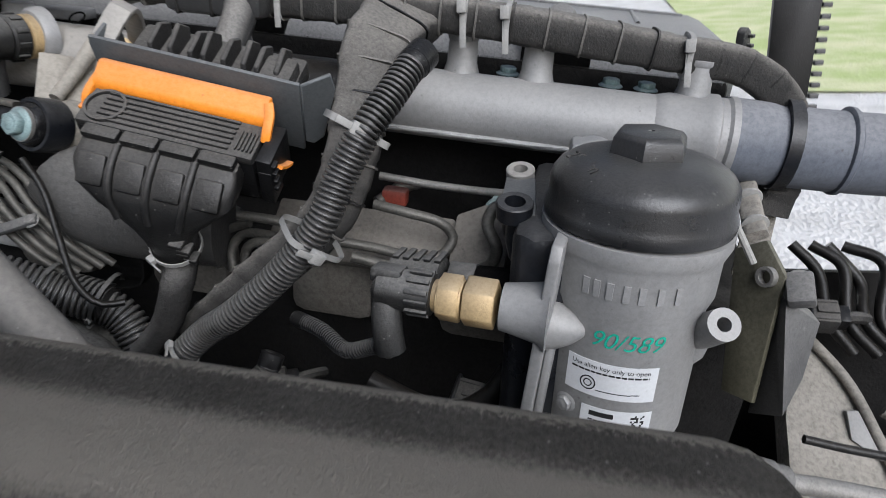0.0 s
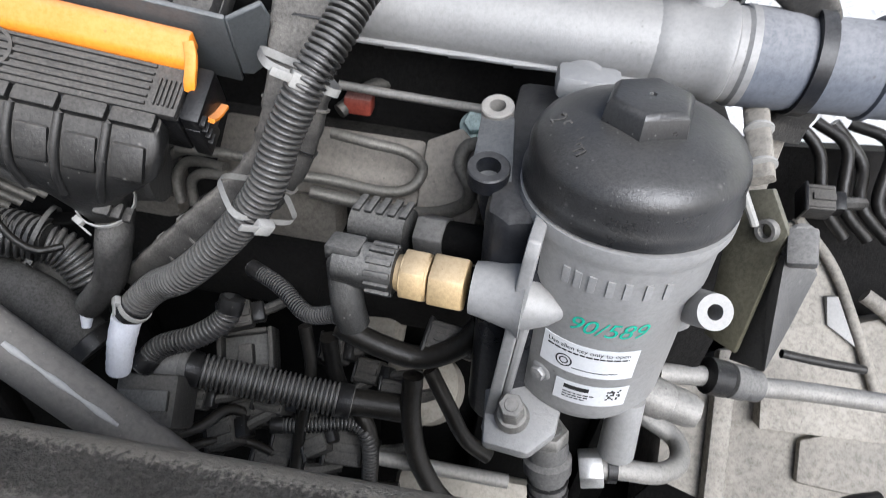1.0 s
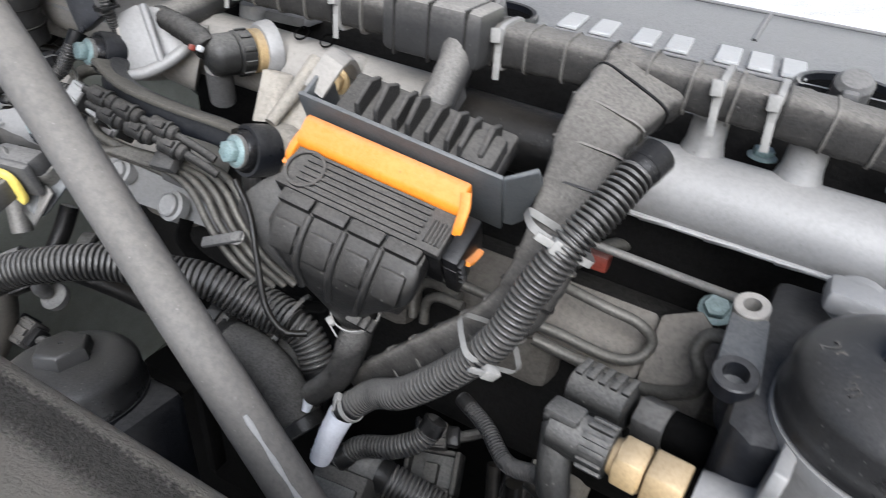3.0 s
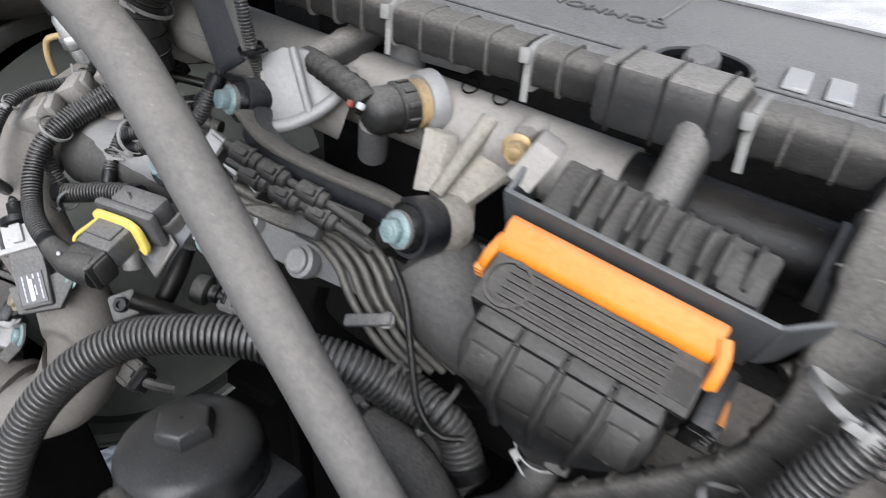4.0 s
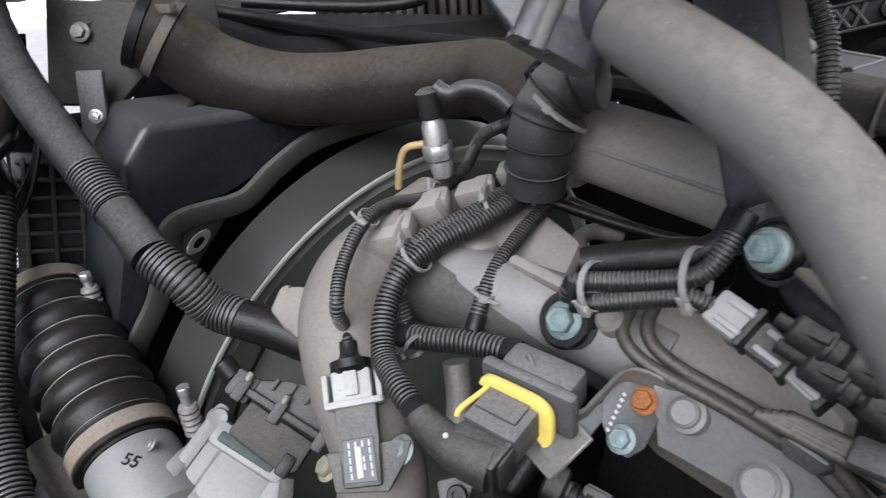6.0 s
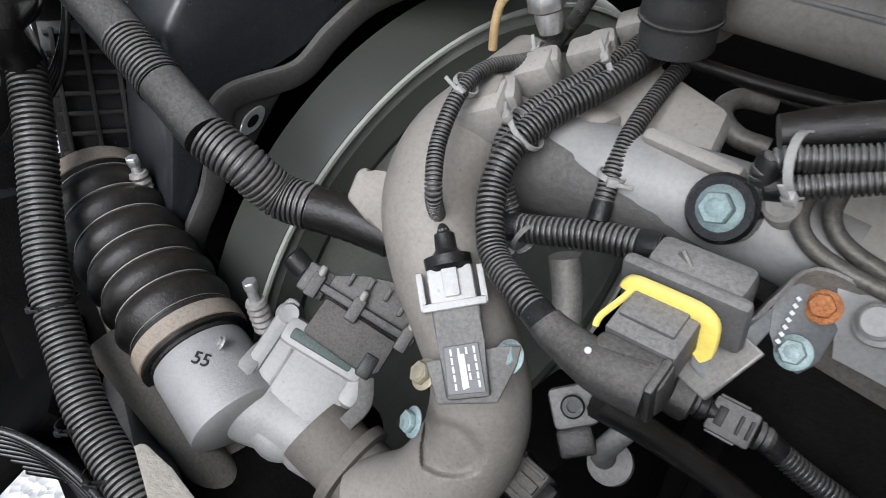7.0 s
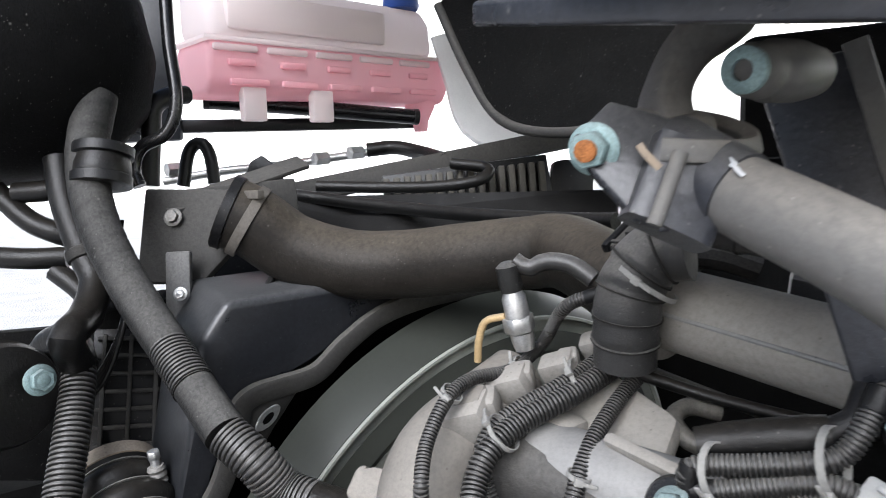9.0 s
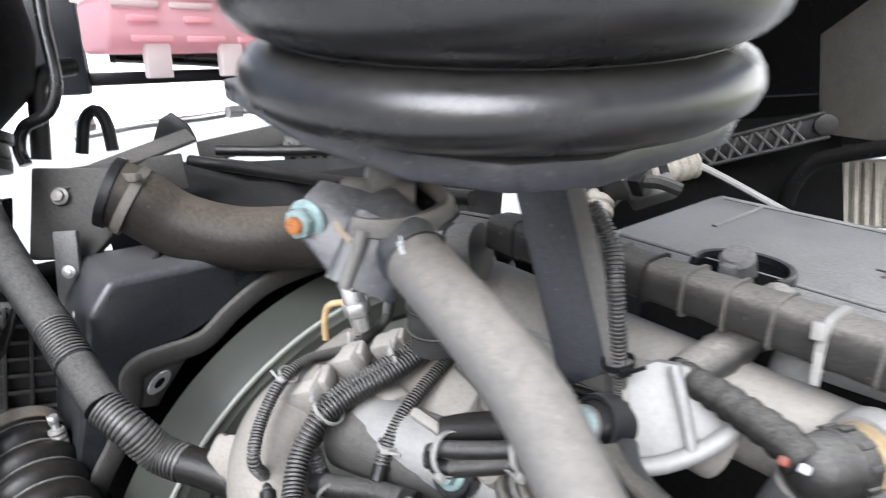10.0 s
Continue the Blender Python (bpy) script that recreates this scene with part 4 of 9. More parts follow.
# Right face of the same box, its light put into a paler grey.
part("side_cover", slab(B(), [BXA, (0.3102, 0.6464, 1.5106), (0.3015, 0.6346, 1.4578), BXB], (0.0, 0.03, -0.004)), GREY_PLASTIC, boxt, "lit side of the box in a paler grey")
part("block", block(B(), frm((0.283, 0.628, 1.552), (-0.3, -0.5, 0.8), EX), 0.022, 0.030, 0.014, 0.003), GREY_PLASTIC, boxt)
bolt(V((0.283, 0.636, 1.556)), (-0.3, -0.5, 0.8), 0.008, plate, STEEL_DULL)

# ---- wiring trunk along the engine ----
trunk = thing("cable_harness", "dusty taped black cable harness running along the engine", "cable trunk", (-0.2, 0.73, 1.77))
TP = [V((-0.80, 0.70, 1.872)), V((-0.62, 0.715, 1.848)), V((-0.42, 0.725, 1.818)), V((-0.2, 0.735, 1.790)), V((0.0, 0.748, 1.762)), V((0.19, 0.768, 1.722))]
bm = B()
sweep(bm, TP, lambda f: 0.92 + 0.05 * math.sin(f * 23), 20, 0.012, flat=(0.042, 0.036), tape=(0.034, 0.06))
part("channel", bm, TAPE_DUST, trunk)
path = spline(TP, 0.034)
for i in range(1, len(path) - 1):
    d = path[i + 1] - path[i - 1]
    part("tape_turn", sweep(B(), [path[i] - d.normalized() * 0.0010, path[i] + d.normalized() * 0.0010], 1.0, 16, 0.002, flat=(0.0445, 0.0385)), TAPE if i % 4 == 1 else TAPE_EDGE, trunk)
bm = B()
TE = [TP[-1], V((0.245, 0.775, 1.708)), V((0.283, 0.778, 1.675)), V((0.296, 0.776, 1.62)), V((0.285, 0.770, 1.565))]
sweep(bm, TE, 1.0, 20, 0.012, flat=(0.030, 0.034), tape=(0.028, 0.06))
part("end_bend", bm, TAPE_DUST, trunk)
path = spline(TE, 0.028)
for i in range(1, len(path) - 1):
    d = path[i + 1] - path[i - 1]
    part("tape_turn", sweep(B(), [path[i] - d.normalized() * 0.001, path[i] + d.normalized() * 0.001], 1.0, 16, 0.002, flat=(0.0315, 0.0355)), TAPE, trunk)
for x in (-0.199, -0.017, 0.02, 0.2, -0.5, -0.36):
    f = (x + 0.80) / 0.99
    q = spline(TP, 0.01)
    c = q[min(len(q) - 1, max(0, round(f * (len(q) - 1))))]
    bm = B()
    d = EX
    sweep(bm, [c - d * 0.0025, c + d * 0.0025], 1.0, 16, 0.005, flat=(0.047, 0.041))
    block(bm, frm(c + V((0, -0.024, 0.012)), V((0, -1, 0.2)), (1, 0, 0)), 0.009, 0.012, 0.006, 0.001)
    block(bm, frm(c + V((0, -0.024, -0.010)), V((0, -1, 0.2)), (1, 0, 0)), 0.006, 0.03, 0.0015, 0.0004)
    tagged(part("cable_tie", bm, TIE), "pale cable tie holding the wiring trunk to its boss", "cable tie", "cable ties")
# upright fin at the trunk's far end
bm = B()
prism(bm, frm((0.259, 0.894, 1.702), (0.8, -0.6, 0), (0, 0, 1)), [(-0.03, -0.012), (0.025, -0.004), (0.03, 0.004), (0.025, 0.01), (-0.02, 0.012)], 0.01, 0.002)
for k in range(5):
    block(bm, frm((0.267, 0.895, 1.702), (0.8, -0.6, 0), (0, 0, 1)) @ Matrix.Translation((-0.02 + 0.01 * k, 0.006, 0.004)), 0.004, 0.006, 0.012, 0.001)
tagged(part("clip_fin", bm, BLACK_DUSTY), "black toothed plastic clip standing up", "clip")

# thick taped branch
BP = [V(TP[3]) * 0.35 + V(TP[4]) * 0.65, (-0.087, 0.685, 1.751), (-0.093, 0.644, 1.707), (-0.099, 0.613, 1.659), (-0.122, 0.593, 1.611), (-0.186, 0.573, 1.559), (-0.261, 0.563, 1.499)]
branch = thing("wiring_branch", "thick flat taped wiring branch leaving the harness", "cable trunk", BP[3])
bm = B()
sweep(bm, BP, lambda f: 0.95 + 0.36 * max(0.0, 1 - f / 0.28) - 0.25 * f, 24, 0.012, flat=(0.054, 0.024), hint=(0.2, -1, 0.6), tape=(0.03, 0.07))
part("sleeve", bm, TAPE_DUST, branch)
path = spline(BP, 0.03)
for i in range(1, len(path) - 1):
    d = (path[i + 1] - path[i - 1]).normalized()
    k = 0.975 + 0.36 * max(0.0, 1 - i / len(path) / 0.28) - 0.25 * i / len(path)
    bm = B()
    sweep(bm, [path[i] - d * 0.0009, path[i] + d * 0.0009], k, 16, 0.002, flat=(0.0575, 0.0262), hint=(0.2, -1, 0.6))
    part("tape_turn", bm, BLACK if i % 3 == 1 else TAPE_EDGE, branch)

BIG = [(-0.038, 0.646, 1.743), (-0.044, 0.629, 1.736), (-0.054, 0.607, 1.720), (-0.070, 0.583, 1.697), (-0.088, 0.567, 1.665), (-0.105, 0.550, 1.628), (-0.140, 0.540, 1.588), (-0.185, 0.533, 1.550), (-0.229, 0.543, 1.519), (-0.261, 0.534, 1.491)]
conduit("main_conduit", BIG, 0.0108, "dusty black corrugated conduit tied on the wiring branch", CONDUIT_DUSTY, pitch=0.0046, depth=0.0023, seg=18)
bm = B()
lathe(bm, [(0.011, -0.01), (0.0145, -0.008), (0.0145, 0.008), (0.012, 0.01)], V(BIG[0]), V(BIG[1]) - V(BIG[0]), 18)
tagged(part("conduit_end", bm, BLACK), "smooth black end collar of the conduit", "collar")


def big_tie(o, a, b, r, knob):
    """A long tie round both the branch and the conduit."""
    bm = B()
    m = frm(o, V(b) - V(a), knob)
    d = (V(b) - V(a)).normalized()
    sweep(bm, [V(o) - d * 0.003, V(o) + d * 0.003], 1.0, 20, 0.006, flat=(0.057, 0.042), hint=knob, caps=False)
    k = m @ Matrix.Translation((0.027, 0.006, 0))
    block(bm, k, 0.008, 0.013, 0.011, 0.0015)
    block(bm, k @ Matrix.Translation((0.002, 0.012, 0)), 0.002, 0.016, 0.006, 0.0006)
    return tagged(part("cable_tie", bm, TIE), "wide pale cable tie round conduit and branch", "cable tie", "cable ties")


big_tie((-0.083, 0.599, 1.694), BIG[3], BIG[4], 0.02, (0.6, -0.8, 0.2))
big_tie((-0.118, 0.559, 1.611), BIG[5], BIG[6], 0.02, (0.7, -0.7, -0.2))
tie_thing(V((-0.252, 0.536, 1.498)), V(BIG[9]) - V(BIG[8]), 0.012, (-0.8, -0.5, 0.3))
bm = B()
sweep(bm, [(-0.261, 0.532, 1.489), (-0.269, 0.522, 1.468), (-0.281, 0.513, 1.435)], lambda f: 0.0128 - 0.002 * f + 0.0003 * math.sin(f * 31), 16, 0.004)
tagged(part("tape_wrap", bm, WHITE_TAPE), "white tape wound round the conduit end", "tape")
bm = B()
sweep(bm, [(-0.306, 0.538, 1.486), (-0.308, 0.529, 1.471)], lambda f: 0.007 - 0.003 * f, 10, 0.006)
tagged(part("tape_wrap", bm, WHITE_TAPE), "small white tape end on a cable", "tape")

# ---- large connector with orange slide ----
C_L, C_R = V((-0.293, 0.578, 1.748)), V((-0.156, 0.592, 1.712))
CO = (C_L + C_R) / 2
CX = (C_R - C_L).normalized()
CN = V((0.02, -0.86, -0.50))
CN = (CN - CX * CN.dot(CX)).normalized()
CV = CN.cross(CX)
conn = thing("engine_connector", "large multi-pin connector with an orange locking slide and black boot", "connector", CO)
KM = Matrix((CX, CV, CN)).transposed().to_4x4()
KM.translation = CO


def kbox(bm, x, v, n, sx, sv, sn, bevel=0.003):
    """A box in the connector's frame: along it, upwards, outwards."""
    return block(bm, KM @ Matrix.Translation((x, v, n)), sx, sv, sn, bevel)


# slide: a bar with a sloping front, a toothed arm and a thin arm
bm = B()
prism(bm, KM @ Matrix.Translation((-0.076, 0, 0)) @ pose(0, 0, 0, 90, 0, 90), [(-0.013, -0.010), (0.006, -0.010), (0.008, -0.004), (0.001, 0.011), (-0.004, 0.014), (-0.013, 0.014)], 0.148, 0.0022, 2)
slide = part("locking_slide", bm, ORANGE, conn, "orange plastic locking slide")
part("toothed_arm", sweep(B(), [KM @ V(q) for q in ((-0.074, -0.002, 0.004), (-0.078, -0.008, 0.014), (-0.080, -0.014, 0.021), (-0.081, -0.024, 0.022), (-0.081, -0.038, 0.020))], 1.0, 12, 0.004, flat=(0.0075, 0.007), hint=CV), ORANGE, slide)
for k in range(3):
    part("tooth", kbox(B(), -0.083, -0.020 - 0.006 * k, 0.0255, 0.006, 0.003, 0.005, 0.0006), ORANGE, slide)
part("thin_arm", sweep(B(), [KM @ V(q) for q in ((0.072, 0.006, 0.000), (0.076, 0.003, 0.010), (0.077, -0.004, 0.022), (0.077, -0.010, 0.026))], 1.0, 12, 0.003, flat=(0.006, 0.008), hint=CX), ORANGE, slide)
part("side_tongue", sweep(B(), [KM @ V((0.0908, -0.021, 0.040)), KM @ V((0.0912, -0.031, 0.030)), KM @ V((0.0908, -0.040, 0.018))], 1.0, 10, 0.004, flat=(0.0035, 0.009), hint=CX), ORANGE, slide)
# shell: a ribbed top plate over black sides
bm = B()
kbox(bm, 0.0, -0.036, 0.028, 0.150, 0.046, 0.044, 0.003)
kbox(bm, 0.083, -0.040, 0.040, 0.012, 0.040, 0.022, 0.002)
kbox(bm, 0.083, -0.028, 0.029, 0.014, 0.042, 0.042, 0.003)
shell = part("shell", bm, BLACK, conn)
bm = B()
kbox(bm, 0.0, -0.011, 0.031, 0.148, 0.008, 0.038, 0.002)
top_plate = part("top_plate", bm, CLIP_DUST, shell, "dusty grey ribbed top plate")
for k in range(6):
    part("rib", kbox(B(), -0.003, -0.006, 0.0165 + 0.0056 * k, 0.112, 0.003, 0.0026, 0.0008), CLIP_DUST, top_plate)
part("rib", lathe(B(), [(0.017, -0.002), (0.017, 0.003), (0.0145, 0.003), (0.0145, -0.002)], KM @ V((-0.056, -0.007, 0.031)), CV, 28), CLIP_DUST, top_plate)
for k in range(5):
    part("rib", kbox(B(), 0.058 + 0.0032 * k, -0.006, 0.034, 0.0015, 0.003, 0.020, 0.0004), CLIP_DUST, top_plate)
for k in range(4):
    part("end_tooth", kbox(B(), 0.0915, -0.012 - 0.009 * k, 0.046, 0.004, 0.004, 0.008, 0.0008), BLACK, shell)
for x in (-0.045, -0.01, 0.028):
    part("lip", kbox(B(), x, -0.016, 0.051, 0.022, 0.012, 0.006, 0.0015), BLACK, shell)
# boot: a hopper that narrows downwards to the cable
bm = B()
loops = []
for v, x, hx, n0, n1, e in ((-0.012, 0.0, 0.056, 0.047, 0.058, 0.4), (-0.015, 0.0, 0.064, 0.046, 0.068, 0.4), (-0.024, 0.0, 0.068, 0.044, 0.084, 0.45), (-0.036, 0.0, 0.066, 0.044, 0.096, 0.5), (-0.046, 0.001, 0.055, 0.046, 0.102, 0.6), (-0.056, 0.003, 0.042, 0.054, 0.105, 0.7), (-0.066, 0.005, 0.031, 0.062, 0.107, 0.8), (-0.080, 0.006, 0.0235, 0.068, 0.108, 0.9), (-0.104, 0.006, 0.020, 0.070, 0.108, 1.0)):
    loop = []
    for k in range(40):
        a = 2 * math.pi * k / 40
        c, q = math.cos(a), math.sin(a)
        loop.append(KM @ V((x + math.copysign(abs(c) ** e, c) * hx, v, (n0 + n1) / 2 + math.copysign(abs(q) ** e, q) * (n1 - n0) / 2)))
    loops.append(loop)
rings(bm, loops)
boot = part("boot", bm, BOOT, conn, "dusty black moulded boot")
for k in range(4):
    BMX = KM @ Matrix.Translation((-0.048 + 0.032 * k, -0.0235, 0.0800)) @ pose(0, 0, 0, -52, 0, 0)
    part("boot_panel", block(B(), BMX @ Matrix.Translation((0, -0.002, 0.0005)), 0.0225, 0.026, 0.006, 0.0025), BOOT, boot)
    part("boot_lip", kbox(B(), -0.048 + 0.032 * k, -0.010, 0.056, 0.030, 0.008, 0.012, 0.0025), BOOT, boot)
for k in range(3):
    x = -0.032 + 0.032 * k
    part("boot_rib", sweep(B(), [KM @ V((x, -0.012, 0.062)), KM @ V((x, -0.021, 0.081)), KM @ V((x * 0.95, -0.036, 0.0965)), KM @ V((x * 0.8 + 0.002, -0.052, 0.1045))], 0.0032, 10, 0.005), BOOT, boot)
for k in range(4):
    part("collar_tooth", kbox(B(), 0.022 + 0.004 * (k % 2), -0.070 - 0.010 * k, 0.104 - 0.002 * k, 0.012, 0.005, 0.012, 0.0015), TAPE, boot)
C_END = KM @ V((0.008, -0.108, 0.090))
tie_thing(KM @ V((0.008, -0.100, 0.090)), CV * -1, 0.0205, (-0.3, -0.9, 0.1), loose=1.05)
hose("connector_cable", [C_END + CV * 0.012, C_END - CV * 0.012, (-0.249, 0.545, 1.565), (-0.268, 0.541, 1.525), (-0.301, 0.537, 1.491)], lambda f: 0.0155 - 0.0035 * f, "grey taped cable leaving the connector boot", TAPE, category="cable")
# steel carrier behind it, with a flared wing
car = thing("connector_bracket", "bent blue-grey steel bracket carrying the large connector", "bracket", CO)
bm = B()
kbox(bm, 0.004, -0.018, -0.016, 0.180, 0.078, 0.004, 0.0012)
kbox(bm, -0.085, -0.014, -0.034, 0.004, 0.060, 0.040, 0.0012)
part("plate", bm, STEEL_BLUE, car)
WK = KM @ Matrix.Translation((0.094, 0, -0.016)) @ pose(0, 0, 0, 0, 35, 0)
part("wing", prism(B(), WK @ Matrix.Translation((0, 0, -0.002)), [(0.0, 0.020), (0.026, 0.026), (0.030, 0.008), (0.018, -0.046), (0.008, -0.052), (0.0, -0.046)], 0.004, 0.0012, 1), STEEL_BLUE, car, "flared wing of the bracket")
bm = B()
sweep(bm, [KM @ V((-0.085, 0.006, -0.030)), KM @ V((-0.078, 0.016, -0.065)), V((-0.359, 0.718, 1.743))], 1.0, 12, 0.01, flat=(0.020, 0.006), hint=(0.3, -1, 0.3))
lathe(bm, [(0.015, -0.02), (0.015, 0.0), (0.013, 0.004)], V((-0.363, 0.712, 1.750)), V((0.011, -0.051, 0.001)), 20)
part("arm", bm, ALU_DULL, car)
bolt(V((-0.361, 0.692, 1.748)), V((0.015, -0.062, 0.003)), 0.0105, car, BRASS, h=0.012)
# black comb of cable guides behind the bracket
comb = thing("cable_comb", "dusty black plastic cable comb behind the connector", "cable guide", KM @ V((0.01, -0.01, -0.05)))
for k in range(8):
    x = -0.045 + 0.0155 * k + 0.002 * (k % 3)
    part("rib", prism(B(), KM @ Matrix.Translation((x, 0.004, -0.03)) @ pose(0, 0, 0, 0, 90, 0), [(-0.006, -0.02), (0.030, -0.016), (0.036, 0.004), (0.022, 0.014 + 0.004 * (k % 2)), (0.0, 0.010)], 0.0045, 0.001, 1), CLIP_DUST, comb)
part("base", kbox(B(), 0.008, -0.012, -0.045, 0.150, 0.022, 0.05, 0.004), CLIP_DUST, comb)
part("shoulder", kbox(B(), 0.066, -0.004, -0.040, 0.030, 0.030, 0.034, 0.007), CLIP_DUST, comb)
# stub from the trunk down to the comb
hose("trunk_stub", [(-0.228, 0.709, 1.799), (-0.225, 0.699, 1.783), (-0.226, 0.683, 1.766), (-0.230, 0.662, 1.743)], lambda f: 0.0175 - 0.002 * f + 0.001 * math.sin(f * 40), "taped stub of the harness bending down", COVER_DUST, category="cable")
bm = B()
block(bm, frm((-0.250, 0.715, 1.803), EZ, EX), 0.10, 0.05, 0.05, 0.008)
tee = tagged(part("tee_box", bm, COVER_DUST), "dusty taped tee box on the harness", "cable joint")
for k in range(3):
    part("tape_turn", block(B(), frm((-0.250, 0.715, 1.803), EZ, EX) @ Matrix.Translation((-0.035 + 0.035 * k, 0, 0)), 0.003, 0.052, 0.052, 0.008), TAPE, tee)
bm = B()
M3 = frm((-0.229, 0.671, 1.747), (0.2, -0.5, 0.8), V((-0.231, 0.666, 1.741)) - V((-0.228, 0.722, 1.768)))
block(bm, M3, 0.05, 0.028, 0.02, 0.003)
block(bm, M3 @ Matrix.Translation((0.0, 0, 0.011)), 0.03, 0.012, 0.004, 0.001)
plug_ = tagged(part("branch_plug", bm, GREY_PLASTIC), "dusty grey plug with a red lock and white dot", "connector")
bm = B()
block(bm, M3 @ Matrix.Translation((-0.008, 0, 0.0135)), 0.006, 0.007, 0.003, 0.0006)
part("lock", bm, RED_PLASTIC, plug_, "small red lock")
bm = B()
lathe(bm, [(0.0032, 0), (0.003, 0.002), (0.001, 0.0022)], M3 @ V((0.006, 0, 0.0125)), (0.2, -0.5, 0.8), 12)
part("dot", bm, LABEL, plug_, "white paint dot")

# ---- fuel lines on the head ----
def line(pts, r=0.0042, label="steel fuel line bent over the cylinder head", mat=None):
    return tagged(part("fuel_line", sweep(B(), pts, r, 10, 0.006), mat or PIPE_STEEL), label, "pipe", "fuel lines")


line([(-0.103, 0.676, 1.597), (-0.069, 0.676, 1.589), (-0.038, 0.681, 1.578), (-0.025, 0.682, 1.561), (-0.035, 0.671, 1.547), (-0.059, 0.664, 1.546), (-0.110, 0.661, 1.557), (-0.155, 0.647, 1.570)], 0.0052)
line([(-0.234, 0.638, 1.596), (-0.193, 0.647, 1.587), (-0.166, 0.652, 1.578)], 0.005)
line([(-0.123, 0.650, 1.550), (-0.079, 0.656, 1.537), (-0.023, 0.657, 1.530), (0.014, 0.653, 1.545), (0.024, 0.649, 1.567), (0.015, 0.654, 1.588), (0.022, 0.659, 1.604), (0.039, 0.654, 1.609)], 0.0060)
line([(-0.257, 0.647, 1.527), (-0.259, 0.656, 1.550), (-0.243, 0.662, 1.565), (-0.202, 0.653, 1.567)], 0.005)
line([(-0.239, 0.641, 1.530), (-0.239, 0.648, 1.551), (-0.224, 0.649, 1.562), (-0.196, 0.648, 1.561)], 0.005)
line([(-0.277, 0.655, 1.525), (-0.282, 0.667, 1.553), (-0.265, 0.671, 1.566), (-0.242, 0.671, 1.573)], 0.005)
rod = tagged(part("linkage_rod", sweep(B(), [(-0.124, 0.760, 1.598), (-0.059, 0.765, 1.586), (0.018, 0.754, 1.583), (0.075, 0.734, 1.591)], 0.0045, 10, 0.02), STEEL_DULL), "thin straight steel rod above the head", "rod")
bm = B()
block(bm, frm((-0.116, 0.786, 1.564), EZ, EX), 0.03, 0.02, 0.02, 0.004)
tagged(part("red_clip", bm, RED_PLASTIC), "small dull red plastic clip on a pipe", "clip")
line([(-0.135, 0.775, 1.559), (-0.112, 0.806, 1.569), (-0.090, 0.827, 1.568)], 0.008, "short steel pipe end with a red clip")
tagged(bolt(V((0.013, 0.750, 1.567)), (0, -0.5, 0.8), 0.012, None, name="core_plug"), "teal painted round plug on the head", "plug")
# raised inspection plate on the head
insp = thing("port_cover", "dusty cast cover with a raised rim on the head", "cover", (-0.082, 0.692, 1.551))
bm = B()
IM = frm((-0.082, 0.692, 1.551), (0.05, -0.62, 0.78), EX)
prism(bm, IM @ Matrix.Translation((0, 0, -0.014)), [(-0.15, -0.03), (0.05, -0.034), (0.065, 0.0), (0.05, 0.034), (-0.15, 0.038)], 0.012, 0.004)
part("plate", bm, HEAD_PALE, insp)
bm = B()
prism(bm, frm((0.003, 0.686, 1.551), (0.0, -0.7, 0.7), EX), [(-0.03, -0.05), (0.025, -0.05), (0.03, 0.02), (0.0, 0.045), (-0.03, 0.03)], 0.006, 0.005)
part("shoulder", bm, HEAD_PALE, insp)

# ---- lower wiring under the head ----
conduit("loop_conduit", [(-0.188, 0.581, 1.475), (-0.196, 0.568, 1.457), (-0.222, 0.554, 1.444), (-0.258, 0.546, 1.432), (-0.277, 0.532, 1.416)], 0.0095, "black corrugated loop conduit", pitch=0.0042, depth=0.0016)
conduit("lower_conduit", [(-0.252, 0.555, 1.391), (-0.207, 0.565, 1.370), (-0.153, 0.574, 1.349), (-0.095, 0.581, 1.331)], 0.0150, "dusty corrugated conduit low beside the block", CONDUIT_DUSTY, pitch=0.0052, depth=0.0024)
hose("lower_sleeve", [(-0.099, 0.581, 1.332), (-0.068, 0.586, 1.326), (-0.035, 0.589, 1.320)], 0.0145, "smooth black sleeve on the conduit end", RUBBER)
bm = B()
lathe(bm, [(0.013, -0.02), (0.02, -0.018), (0.021, 0.01), (0.016, 0.016)], (-0.261, 0.554, 1.397), (1, 0.1, -0.2), 18)
tagged(part("conduit_gland", bm, GREY_PLASTIC), "dusty grey gland at the conduit end", "gland")
plug = thing("multi_plug", "black plastic multi-pin plug below the white tape", "connector", (-0.279, 0.524, 1.360))
bm = B()
QM = frm((-0.270, 0.522, 1.377), (0.05, -0.55, 0.82), (0.95, 0.2, -0.15))
block(bm, QM, 0.062, 0.05, 0.045, 0.004)
part("body", bm, CLIP_DUST, plug)
bm = B()
for k in range(3):
    block(bm, QM @ Matrix.Translation((-0.02 + 0.02 * k, -0.026, 0.0)), 0.012, 0.004, 0.04, 0.001)
block(bm, QM @ Matrix.Translation((0, 0, 0.024)), 0.05, 0.02, 0.006, 0.002)
part("rib", bm, BLACK_DUSTY, plug)
bm = B()
block(bm, frm((-0.294, 0.507, 1.348), (0, -0.5, 0.8), (1, 0, 0)), 0.012, 0.008, 0.006, 0.001)
part("tab", bm, YELLOW, plug, "yellow lock tab")


